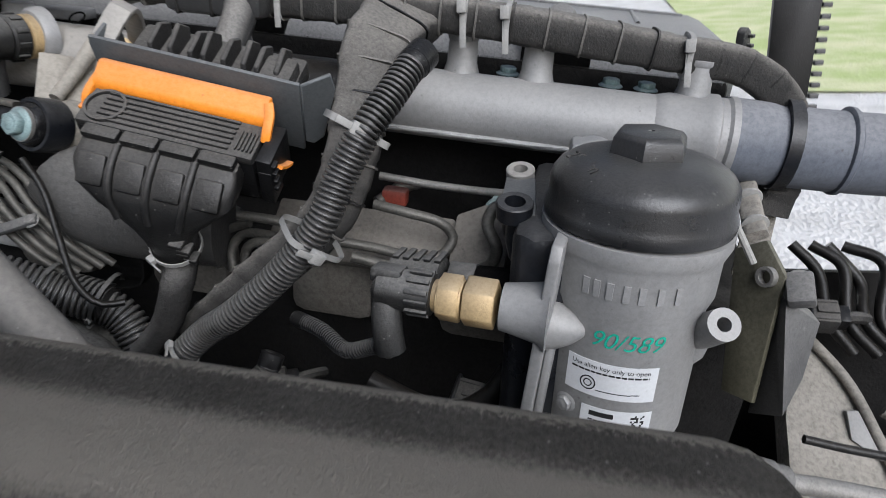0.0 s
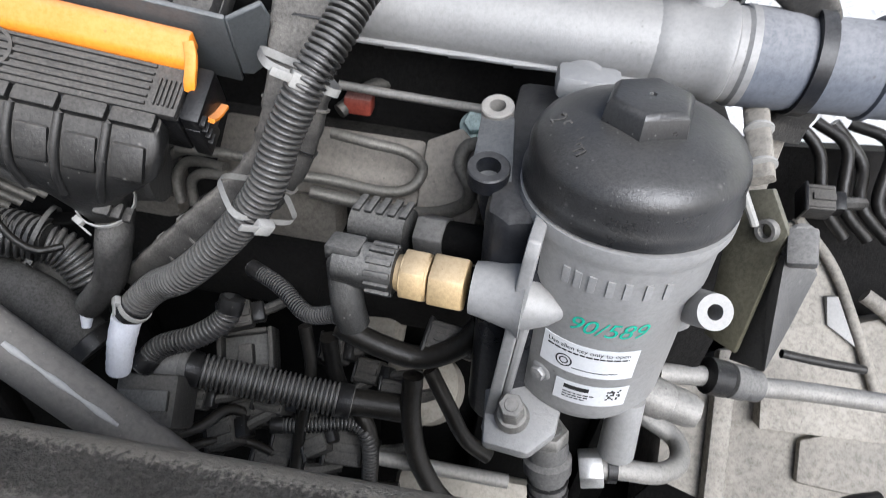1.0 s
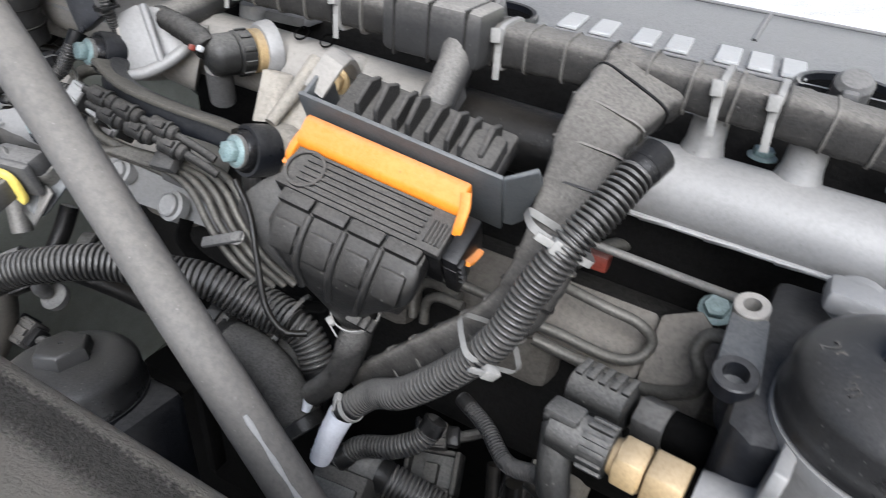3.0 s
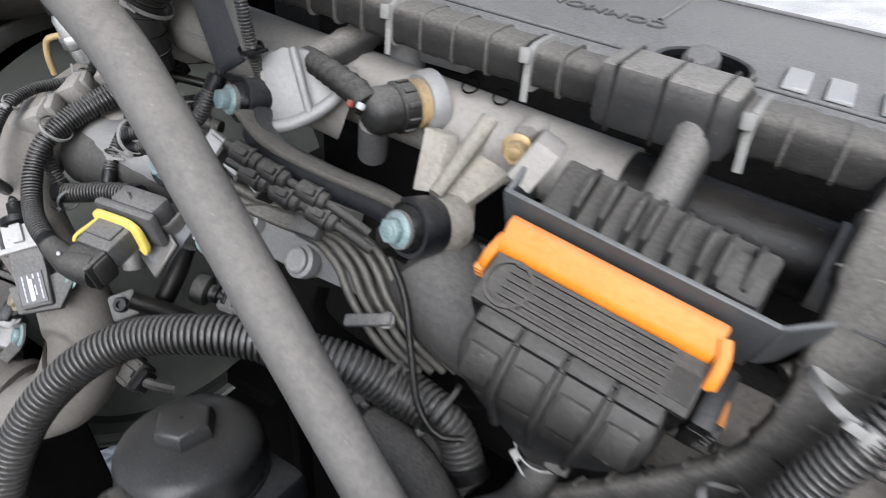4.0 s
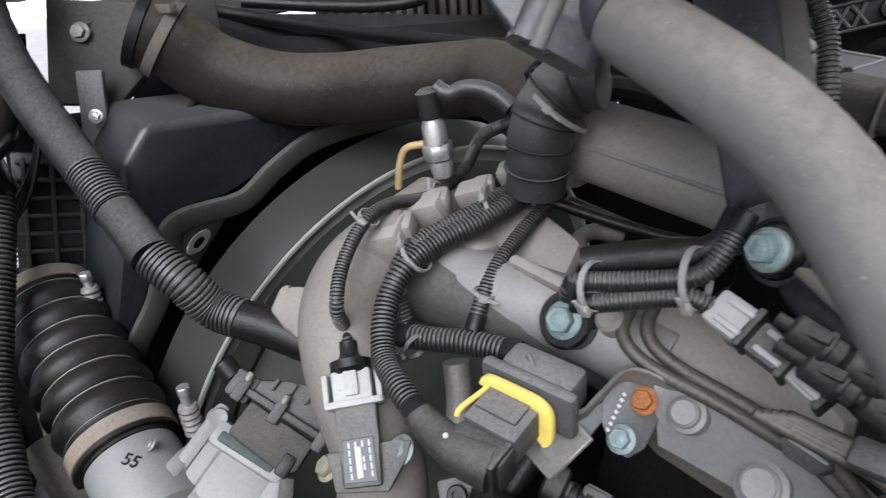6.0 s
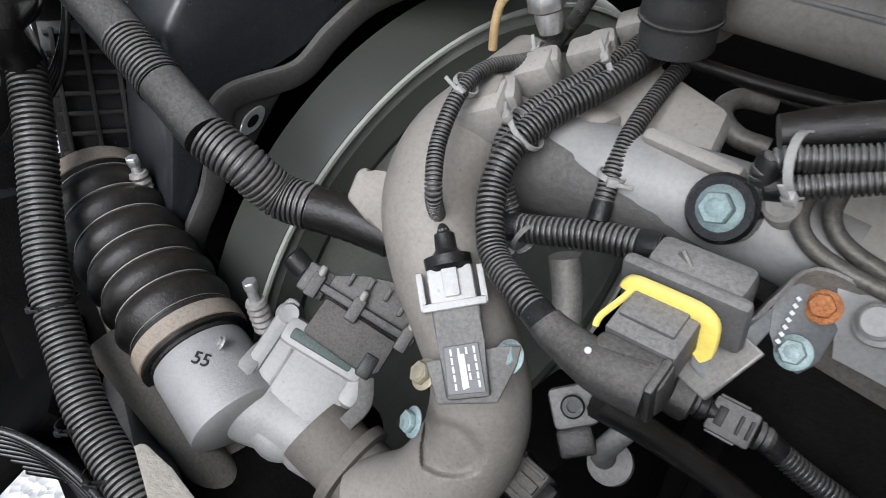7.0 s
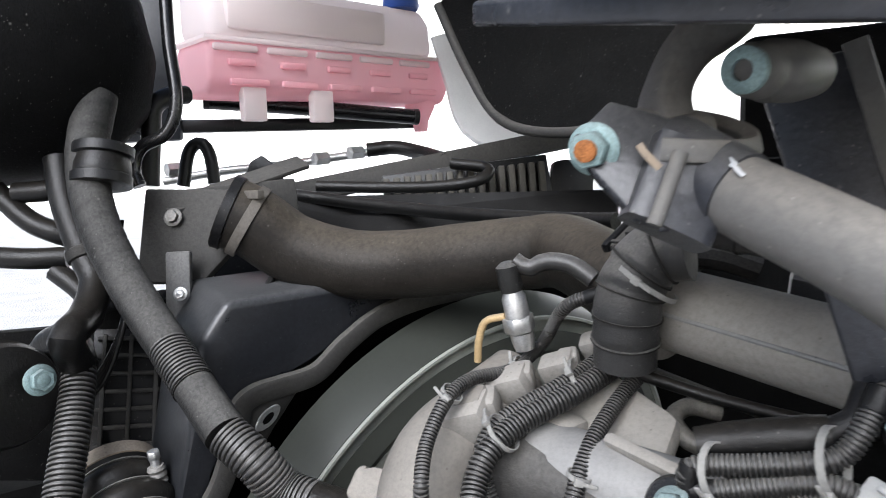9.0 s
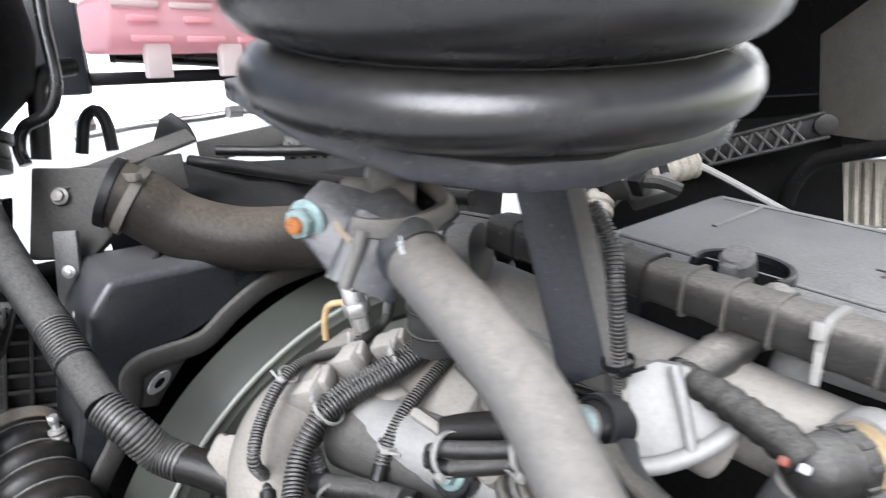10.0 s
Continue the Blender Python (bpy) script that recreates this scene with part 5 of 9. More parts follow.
def clutter_plug(p, sx, sy, sz, x=(1, 0.1, -0.2), z=(0, -0.5, 0.85), label="small black plastic plug in the wiring below the head"):
    t = thing("small_plug", label, "connector", V(p) - V((0, 0, sz / 2)), "small plugs")
    m = frm(p, z, x)
    part("body", block(B(), m @ Matrix.Translation((-sx * 0.12, 0, 0)), sx * 0.7, sy, sz, 0.004), CLIP_DUST, t)
    part("collar", block(B(), m @ Matrix.Translation((-sx * 0.44, 0, 0)), sx * 0.10, sy * 1.14, sz * 1.14, 0.003), BLACK, t)
    part("nose", block(B(), m @ Matrix.Translation((sx * 0.34, 0, 0)), sx * 0.3, sy * 0.72, sz * 0.72, 0.003), BLACK, t)
    part("latch", block(B(), m @ Matrix.Translation((-sx * 0.05, 0, sz * 0.52)), sx * 0.5, sy * 0.26, sz * 0.16, 0.0012), CLIP_DUST, t)
    for k in (-1, 1):
        part("guide", block(B(), m @ Matrix.Translation((-sx * 0.12, k * sy * 0.36, sz * 0.5)), sx * 0.6, sy * 0.09, sz * 0.1, 0.0008), CLIP_DUST, t)
    part("cable_tail", sweep(B(), [m @ V((sx * 0.42, 0, 0)), m @ V((sx * 0.75, 0.004, -0.003)), m @ V((sx * 1.05, 0.012, -0.02))], sz * 0.24, 8, 0.01), TAPE, t)
    return t


clutter_plug((-0.211, 0.582, 1.286), 0.06, 0.035, 0.03, (1, 0.4, 0))
clutter_plug((-0.176, 0.575, 1.241), 0.05, 0.035, 0.03)
clutter_plug((-0.145, 0.580, 1.266), 0.04, 0.05, 0.03, (0.8, 0.5, 0))
clutter_plug((0.012, 0.593, 1.433), 0.05, 0.03, 0.02, (1, -0.4, 0.3))
clutter_plug((-0.058, 0.615, 1.305), 0.04, 0.03, 0.03)
for px, s_ in (((-0.206, 0.607, 1.419), 0.8), ((-0.184, 0.594, 1.303), 1.1), ((-0.140, 0.615, 1.284), 0.9), ((-0.111, 0.584, 1.233), 1.1), ((-0.235, 0.555, 1.280), 0.9), ((-0.192, 0.552, 1.224), 1.2), ((-0.125, 0.637, 1.343), 0.9), ((-0.090, 0.639, 1.307), 0.8), ((-0.255, 0.561, 1.333), 0.8), ((-0.150, 0.551, 1.185), 1.2)):
    clutter_plug(px, 0.05 * s_ * random.uniform(0.8, 1.2), 0.035 * s_, 0.03 * s_, (1, random.uniform(-0.5, 0.5), random.uniform(-0.4, 0.2)), (random.uniform(-0.3, 0.3), -0.5, 0.85))


def cable(pts, r=0.006, label="dirty black cable low beside the engine block", mat=None):
    return tagged(part("cable", sweep(B(), pts, r, 10, 0.01), mat or RUBBER), label, "cable", "cables")


cable([(-0.031, 0.599, 1.366), (-0.033, 0.580, 1.321), (-0.022, 0.558, 1.269), (0.010, 0.543, 1.219), (0.067, 0.547, 1.207)], 0.011)
cable([(-0.008, 0.583, 1.401), (0.010, 0.569, 1.369), (0.028, 0.560, 1.328), (0.051, 0.558, 1.306)], 0.008)
cable([(-0.091, 0.583, 1.451), (-0.048, 0.577, 1.434), (-0.012, 0.578, 1.425), (0.025, 0.581, 1.446), (0.044, 0.586, 1.474)], 0.011)
cable([(-0.143, 0.612, 1.408), (-0.139, 0.592, 1.359), (-0.157, 0.566, 1.285), (-0.167, 0.533, 1.214)], 0.007)
cable([(-0.119, 0.609, 1.398), (-0.115, 0.600, 1.333), (-0.084, 0.582, 1.280), (-0.082, 0.547, 1.218)], 0.009)
cable([(-0.281, 0.513, 1.323), (-0.252, 0.539, 1.312), (-0.233, 0.568, 1.306), (-0.196, 0.574, 1.274), (-0.153, 0.594, 1.254)], 0.006)
cable([(-0.278, 0.513, 1.294), (-0.248, 0.540, 1.283), (-0.213, 0.556, 1.261), (-0.173, 0.556, 1.223)], 0.005)
cable([(-0.248, 0.529, 1.246), (-0.185, 0.548, 1.219), (-0.119, 0.553, 1.206), (-0.052, 0.558, 1.207)], 0.008)
conduit("small_conduit", [(-0.189, 0.564, 1.291), (-0.146, 0.573, 1.288), (-0.103, 0.583, 1.286), (-0.083, 0.573, 1.272), (-0.083, 0.547, 1.218)], 0.007, "small black conduit turning down", pitch=0.004, depth=0.0012)
hose("low_pipe", [(-0.080, 0.573, 1.242), (-0.015, 0.578, 1.230), (0.068, 0.584, 1.214)], 0.008, "grey steel pipe low on the engine", STEEL_DULL)
# framed socket between the conduits
so_ = thing("framed_socket", "dusty grey framed plug socket deep beside the block", "connector", (-0.221, 0.612, 1.349))
SKM = frm((-0.220, 0.611, 1.355), (0.1, -0.55, 0.83), (0.95, 0.25, 0.05))
part("back", block(B(), SKM @ Matrix.Translation((0, 0, -0.012)), 0.062, 0.046, 0.016, 0.003), BLACK_DUSTY, so_)
for x in (-0.028, 0.028):
    part("side", block(B(), SKM @ Matrix.Translation((x, 0, 0)), 0.006, 0.046, 0.018, 0.002), CLIP_DUST, so_)
for y in (-0.020, 0.020):
    part("edge", block(B(), SKM @ Matrix.Translation((0, y, 0)), 0.050, 0.006, 0.018, 0.002), CLIP_DUST, so_)
part("latch", block(B(), SKM @ Matrix.Translation((0, -0.004, 0.002)), 0.016, 0.022, 0.012, 0.002), CLIP_DUST, so_)
# bright cast parts deep below
deep = thing("pump_casting", "dusty pale cast pump body low on the engine", "pump", (0.029, 0.581, 1.068))
bm = B()
block(bm, frm((0.018, 0.600, 1.074), (0.1, -0.5, 0.85), EX), 0.20, 0.12, 0.10, 0.02)
lathe(bm, [(0.05, -0.05), (0.05, 0.02), (0.035, 0.03)], (-0.059, 0.708, 1.197), (0, -0.5, 0.8), 28)
part("body", bm, CREAM, deep)
part("foot", block(B(), frm((-0.107, 0.591, 1.042), (0, -0.4, 0.9), EX), 0.12, 0.08, 0.08, 0.015), CREAM, deep)
bm = B()
block(bm, frm((-0.116, 0.724, 1.283), (0, -0.6, 0.7), EX), 0.07, 0.05, 0.06, 0.015)
part("foot", bm, CREAM, deep)

# ---- gearbox at the rear ----
gear = thing("gearbox", "large dusty pale cast gearbox bell housing", "gearbox", (0.6, 0.9, 0.6))
bm = B()
GM = frm((0.436, 0.786, 1.013), (0.05, -0.62, 0.78), EX)
prism(bm, GM @ Matrix.Translation((0, 0, -0.2)), [(-0.17, -0.40), (0.60, -0.40), (0.60, 0.1), (0.18, 0.26), (0.08, 0.22), (-0.02, 0.15), (-0.17, 0.12)], 0.2, 0.02)
part("bell_housing", bm, GEAR, gear)
bm = B()
block(bm, GM @ Matrix.Translation((-0.09, -0.1, 0.012)), 0.03, 0.5, 0.03, 0.008)
prism(bm, GM @ Matrix.Translation((0.02, 0.0, 0)), [(0, -0.02), (0.22, -0.03), (0.22, 0.05), (0.05, 0.06), (0.0, 0.04)], 0.016, 0.006)
prism(bm, GM @ Matrix.Translation((-0.04, -0.16, 0)), [(0, -0.05), (0.3, -0.05), (0.3, 0.03), (0.03, 0.04)], 0.02, 0.008)
part("cast_rib", bm, GEAR, gear)
part("bell_shoulder", slab(B(), [(0.398, 0.800, 1.072), (0.405, 0.955, 1.167), (0.434, 1.081, 1.222), (0.465, 1.090, 1.222), (0.507, 1.029, 1.182), (0.536, 0.950, 1.135), (0.563, 0.872, 1.082), (0.578, 0.819, 1.049)], (0.0, 0.05, -0.04)), GEAR, gear)
part("shoulder_rim", sweep(B(), [(0.452, 1.084, 1.234), (0.503, 1.024, 1.192), (0.533, 0.943, 1.143), (0.557, 0.870, 1.096)], 0.008, 10, 0.02), GEAR, gear)
part("pad", slab(B(), [(0.492, 0.977, 1.172), (0.509, 0.981, 1.171), (0.532, 0.921, 1.130), (0.493, 0.943, 1.147)], (0.0, 0.01, -0.008)), ALU, gear)
lm = thing("loom_end", "cream taped loom end beside the charge hose", "cable trunk", (0.252, 0.727, 1.608))
part("sleeve", sweep(B(), [(0.252, 0.762, 1.613), (0.253, 0.725, 1.599), (0.254, 0.674, 1.579)], 1.0, 14, 0.006, flat=(0.02, 0.012), hint=(-0.4, -0.7, 0.5)), GEAR, lm)
for px in ((0.253, 0.718, 1.599), (0.254, 0.686, 1.586)):
    part("tape_turn", lathe(B(), [(0.0105, -0.0015), (0.0118, -0.001), (0.0118, 0.001), (0.0105, 0.0015)], px, V((0.254, 0.674, 1.579)) - V((0.253, 0.725, 1.599)), 18), TIE, lm)
bm = B()
arc = [GM @ V((0.02 + 0.22 * math.sin(a), -0.02 + 0.30 * math.cos(a), 0.006)) for a in [radians(q) for q in range(20, 110, 9)]]
sweep(bm, arc, 0.012, 10, 0.02)
part("rim", bm, GEAR, gear)
hose("coolant_line", [(0.224, 0.718, 1.271), (0.281, 0.733, 1.256)], 0.012, "steel end of a coolant line", STEEL_DULL)
cl = thing("line_coupling", "black and grey collar coupling on the coolant line", "coupling", (0.309, 0.726, 1.256))
bm = B()
lathe(bm, [(0.018, 0), (0.022, 0.002), (0.022, 0.026), (0.018, 0.028)], (0.281, 0.731, 1.261), V((0.351, 0.744, 1.234)) - V((0.281, 0.731, 1.261)), 22)
part("collar", bm, BLACK, cl)
bm = B()
lathe(bm, [(0.016, 0.03), (0.021, 0.032), (0.021, 0.05), (0.017, 0.052), (0.019, 0.058), (0.019, 0.07), (0.012, 0.075)], (0.281, 0.731, 1.261), V((0.351, 0.744, 1.234)) - V((0.281, 0.731, 1.261)), 22)
part("sleeve", bm, GREY_PLASTIC, cl)
hose("coolant_hose", [(0.346, 0.740, 1.239), (0.409, 0.758, 1.219), (0.509, 0.775, 1.194)], 0.012, "pale grey coolant line running to the gearbox", STEEL_DULL)
hose("loom", [(0.352, 0.735, 1.309), (0.395, 0.737, 1.300), (0.444, 0.741, 1.291)], 0.005, "thin black cable across the gearbox", RUBBER, category="cable")
cable([(0.439, 0.648, 1.092), (0.469, 0.676, 1.111), (0.509, 0.690, 1.113)], 0.012)
bm = B()
bmm = frm((0.235, 0.616, 1.144), (0, -0.4, 0.9), EX)
prism(bm, bmm, [(-0.05, -0.03), (0.05, -0.03), (0.05, 0.02), (0.0, 0.035), (-0.03, 0.0)], 0.012, 0.003)
tagged(part("mount_bracket", bm, DARK), "dark steel bracket below the filter", "bracket")
# far right cables beyond the box
for k, (dx, dy) in enumerate(((0, 0), (28, 12), (52, -14), (75, 20))):
    cable([V((0.427, 1.152, 1.361)) + V((dx * 0.001, 0, 0)), V((0.465, 1.124, 1.325)) + V((dx * 0.0012, 0, dy * 0.001)), V((0.474, 1.072, 1.273)) + V((dx * 0.001, 0, 0)), V((0.513, 1.032, 1.225)) + V((dx * 0.0012, 0.02, 0))], 0.009, "black cable hanging behind the gearbox bracket")
clutter_plug((0.465, 1.054, 1.286), 0.06, 0.04, 0.04, label="dusty plug behind the gearbox bracket")
bm = B()
prism(bm, frm((0.275, 0.780, 1.540), (-0.2, -0.9, 0.3), EX), [(-0.012, -0.05), (0.018, -0.05), (0.02, 0.05), (-0.008, 0.05)], 0.012, 0.003)
tagged(part("stay", bm, GEAR), "pale dusty metal stay under the pipe collar", "bracket")
bm = B()
sweep(bm, [(0.224, 0.625, 1.612), (0.240, 0.614, 1.581)], 0.003, 8)
tagged(part("tie_tail", bm, TIE), "pale cable tie tail sticking out", "cable tie", "cable ties")

# ---- trim edge and stay tube in front ----
TUBE = [V((-0.735, 0.497, 1.947)), V((-0.650, 0.489, 1.907)), V((-0.590, 0.483, 1.880)), V((-0.552, 0.481, 1.855)), V((-0.525, 0.479, 1.825)), V((-0.480, 0.474, 1.771)), V((-0.314, 0.453, 1.576)), V((-0.10, 0.426, 1.325)), V((0.05, 0.407, 1.149))]
strut = thing("support_strut", "dusty grey painted steel strut tube, bent near its top", "strut", TUBE[-1])
part("tube", sweep(B(), [TUBE[0].lerp(TUBE[1], 0.85)] + TUBE[1:], 0.0198, 28, 0.012), TUBE_PAINT, strut)
# pale streak along the lower part of the tube
sc0, sc1 = V((-0.314, 0.453, 1.576)), V((-0.10, 0.426, 1.325))
so = V((0.676, -0.401, 0.619)) * 0.0186
part("pale_streak", sweep(B(), [sc0.lerp(sc1, f) + so for f in (0.12, 0.2, 0.3, 0.42)], lambda f: 0.0022 + 0.0006 * math.sin(f * 17), 10, 0.008), PALE_PLASTIC, strut, "pale streak along the tube")

# ---- torque link with two rubber bushes ----
link = thing("torque_link", "black forged link arm with a rubber bush at each end", "link arm", (-0.412, 0.607, 1.688))
BA = V((-0.12, -0.93, 0.30)).normalized()
U0, U1 = V((-0.615, 0.606, 1.776)) + V((0.005, 0.011, -0.010)), V((-0.416, 0.621, 1.690))
bm = B()
sweep(bm, [U0 + V((0.01, 0, -0.01)), V((-0.580, 0.597, 1.748)), V((-0.550, 0.594, 1.733)), V((-0.497, 0.606, 1.715)), V((-0.452, 0.618, 1.703)), U1], lambda f: 1.0, 12, 0.008, flat=(0.027, 0.02), hint=(0.1, -1, 0.3))
part("arm", bm, BLUE_BLACK, link)
part("arm_flange", sweep(B(), [V((-0.590, 0.594, 1.766)), V((-0.550, 0.588, 1.7475)), V((-0.497, 0.600, 1.729)), V((-0.452, 0.612, 1.717)), V((-0.428, 0.616, 1.711))], 1.0, 12, 0.008, flat=(0.006, 0.022), hint=(0.1, -1, 0.3)), CHASSIS_DUST, link, "dusty upper flange of the arm")
for o, r in ((U0, 0.022), (U1, 0.026)):
    bm = B()
    lathe(bm, [(r, -0.016), (r * 1.02, -0.012), (r * 1.02, 0.008), (r * 0.97, 0.012), (r * 0.84, 0.012), (r * 0.82, 0.008), (r * 0.3, 0.008)], o, BA, 30)
    eye = part("eye", bm, BLUE_BLACK, link)
    bm = B()
    lathe(bm, [(r * 0.81, 0.008), (r * 0.80, 0.014), (r * 0.68, 0.019), (r * 0.5, 0.019)], o, BA, 26)
    part("bush", bm, RUBBER_CLEAN, eye, "black rubber bush")
    part("washer", lathe(B(), [(r * 0.64, 0.0185), (r * 0.64, 0.0225), (r * 0.4, 0.0225)], o, BA, 26), STEEL_DULL, eye, "pale steel washer")
    bolt(V(o) + BA * 0.0215, BA, r * 0.44, link, TEAL, h=0.012)
# cast bracket that carries the lower bush
cb = thing("cast_bracket", "pale dusty cast bracket with two webs under the intake pipe", "bracket", (-0.417, 0.659, 1.692))
part("web", slab(B(), [(-0.4539, 0.6836, 1.7505), (-0.4329, 0.6897, 1.7453), (-0.4185, 0.6497, 1.7094), (-0.4373, 0.6425, 1.7102)], (0.004, 0.012, -0.003)), CREAM, cb)
part("web", slab(B(), [(-0.4125, 0.7079, 1.7334), (-0.3775, 0.7009, 1.7169), (-0.4019, 0.6546, 1.6929), (-0.4177, 0.6538, 1.7071)], (0.004, 0.012, -0.004)), CREAM, cb)
part("back_plate", slab(B(), [(-0.4407, 0.7007, 1.7407), (-0.4134, 0.7161, 1.7314), (-0.4153, 0.6681, 1.7034), (-0.4254, 0.6606, 1.7037)], (0.004, 0.01, -0.004)), CREAM, cb)
part("rib", sweep(B(), [(-0.4052, 0.7155, 1.7575), (-0.4095, 0.6868, 1.7369), (-0.4151, 0.6468, 1.7102)], lambda f: 0.0085 - 0.002 * f, 14, 0.006), CREAM, cb)
bm = B()
sweep(bm, [V((-0.415, 0.695, 1.677)), V((-0.436, 0.668, 1.683))], 0.018, 12)
lathe(bm, [(0.026, 0), (0.028, 0.01), (0.024, 0.03)], U1 - BA * 0.045, BA, 24)
part("casting", bm, CREAM, cb)
bm = B()
sweep(bm, [(-0.623, 0.643, 1.773), (-0.611, 0.658, 1.771), (-0.594, 0.678, 1.759), (-0.570, 0.701, 1.745)], lambda f: 0.030 + 0.008 * f * f, 20, 0.008)
lathe(bm, [(0.024, 0), (0.026, 0.02), (0.024, 0.045)], U0 - BA * 0.06, BA, 24)
part("arm_face", slab(B(), [(-0.6037, 0.6318, 1.8032), (-0.5893, 0.6474, 1.8115), (-0.5729, 0.662, 1.8074), (-0.5414, 0.6742, 1.7771), (-0.5429, 0.6635, 1.7665), (-0.5611, 0.6373, 1.7509), (-0.5821, 0.6152, 1.7458)], (-0.004, 0.012, -0.003)), ALU, cb)
part("arm_lip", sweep(B(), [(-0.5791, 0.6112, 1.7469), (-0.5659, 0.627, 1.7493), (-0.5506, 0.6457, 1.7579), (-0.5403, 0.6608, 1.7684), (-0.5381, 0.6703, 1.7779)], 0.0065, 12, 0.006), ALU, cb)
part("arm_rib", sweep(B(), [(-0.5749, 0.6475, 1.8124), (-0.5648, 0.6425, 1.7916), (-0.5544, 0.6388, 1.7589)], 0.0042, 10, 0.006), ALU, cb)
part("upper_arm", bm, ALU_DULL, cb, "bright cast arm for the upper bush")
bm = B()
lathe(bm, [(0.02, -0.03), (0.018, 0.0), (0.016, 0.012), (0.009, 0.013)], (-0.544, 0.768, 1.783), EZ, 20)
part("stub", bm, ALU, cb)
bm = B()
prism(bm, frm((-0.496, 0.784, 1.774), EZ, EX), [(-0.03, -0.02), (0.025, -0.015), (0.025, 0.02), (-0.025, 0.02)], 0.012, 0.003)
part("pad", bm, ALU, cb)

# rail sensor and its taped cable
rs = thing("rail_sensor", "black round sensor plug on a brass ring", "sensor", (-0.466, 0.654, 1.772))
R0, R1 = V((-0.487, 0.650, 1.768)), V((-0.465, 0.724, 1.762))
rd = (R1 - R0)
bm = B()
lathe(bm, [(0.01, -0.006), (0.019, 0.0), (0.0215, 0.006), (0.0215, 0.022), (0.019, 0.024)], R0, rd, 24)
lathe(bm, [(0.020, 0.024), (0.0225, 0.026), (0.0225, 0.04), (0.019, 0.042)], R0, rd, 24)
for k in range(10):
    part("grip", block(B(), frm(R0, rd, (0, 0, 1)) @ pose(0, 0, 0, 0, 0, 36 * k) @ Matrix.Translation((0.0228, 0, 0.033)), 0.003, 0.005, 0.012, 0.0006), BLACK_DUSTY, rs)
part("plug", bm, BLACK_DUSTY, rs)
bm = B()
lathe(bm, [(0.019, 0.042), (0.0225, 0.044), (0.0225, 0.052), (0.018, 0.054)], R0, rd, 28)
part("ring", bm, BRASS, rs, "brass ring")
bm = B()
lathe(bm, [(0.026, 0.052), (0.029, 0.056), (0.03, 0.066)], R0, rd, 28)
part("seat", bm, ALU, rs, "machined seat")
for dx, mat in ((-0.006, RED_PLASTIC), (0.006, LABEL)):
    bm = B()
    block(bm, frm(R0 + V((dx, -0.016, 0.012)), (0, -0.8, 0.6), EX), 0.006, 0.006, 0.006, 0.0015)
    part("paint_dot", bm, mat, rs)
hose("sensor_cable", [R0 + V((0, -0.002, 0.008)), (-0.503, 0.650, 1.785), (-0.541, 0.658, 1.793), (-0.585, 0.671, 1.797)], lambda f: 0.0125 - 0.002 * f + 0.0008 * math.sin(f * 50), "black taped cable to the rail sensor", TAPE, category="cable")
hose("taped_branch", [(-0.586, 0.679, 1.790), (-0.580, 0.721, 1.798), (-0.573, 0.766, 1.809), (-0.575, 0.806, 1.822)], lambda f: 0.0165 + 0.001 * math.sin(f * 44), "thick dusty taped cable branch", COVER_DUST, category="cable")
hose("stub_pipe", [(-0.495, 0.662, 1.753), (-0.514, 0.674, 1.713)], 0.014, "short grey plastic stub below the rail sensor", GREY_PLASTIC)

# grey lower duct below the pipe and connector
duct = thing("lower_duct", "dull grey cast duct under the torque link", "duct", (-0.472, 0.711, 1.564))
bm = B()
sweep(bm, [(-0.425, 0.650, 1.632), (-0.390, 0.640, 1.604), (-0.327, 0.636, 1.593), (-0.259, 0.652, 1.582)], lambda f: 0.047, 20)
part("casting", bm, IRON, duct)
part("shoulder", block(B(), frm((-0.415, 0.671, 1.611), (0, -0.6, 0.8), EX), 0.10, 0.08, 0.05, 0.02), IRON, duct)
for x in (-0.352, -0.285):
    part("rib", lathe(B(), [(0.045, -0.004), (0.0495, -0.002), (0.0495, 0.002), (0.045, 0.004)], (x, 0.639 + 0.05 * (x + 0.352), 1.597 - 0.13 * (x + 0.352)), (1, 0.1, -0.13), 28), IRON, duct)

# bundle of fuel pipes with clips
for k in range(5):
    o = V((0.010 * k, 0.006 * k, 0.001 * k))
    line([V((-0.596, 0.576, 1.674)) + o * 0.4, V((-0.563, 0.587, 1.663)) + o * 0.6, V((-0.528, 0.598, 1.652)) + o, V((-0.499, 0.598, 1.632)) + o, V((-0.478, 0.592, 1.604)) + o, V((-0.449, 0.592, 1.566)) + o, V((-0.424, 0.602, 1.535)) + o], 0.0042, "steel fuel pipe of a bundle held by a clip")
pc = thing("pipe_clip", "dusty steel clip across the fuel pipes", "clip", (-0.452, 0.584, 1.597))
bm = B()
block(bm, frm((-0.450, 0.584, 1.598), (0, -0.6, 0.8), V((-0.429, 0.600, 1.593)) - V((-0.472, 0.571, 1.601))), 0.050, 0.012, 0.006, 0.002)
part("bar", bm, GREY_PLASTIC, pc)
bolt(V((-0.433, 0.591, 1.601)), (0, -0.6, 0.8), 0.006, pc, STEEL_DULL)
bm = B()
block(bm, frm((-0.528, 0.595, 1.666), (0, -0.6, 0.8), V((-0.507, 0.603, 1.656)) - V((-0.562, 0.588, 1.672))), 0.035, 0.02, 0.012, 0.003)
tagged(part("pipe_clip", bm, GREY_PLASTIC), "grey plastic clip on the fuel pipes", "clip")
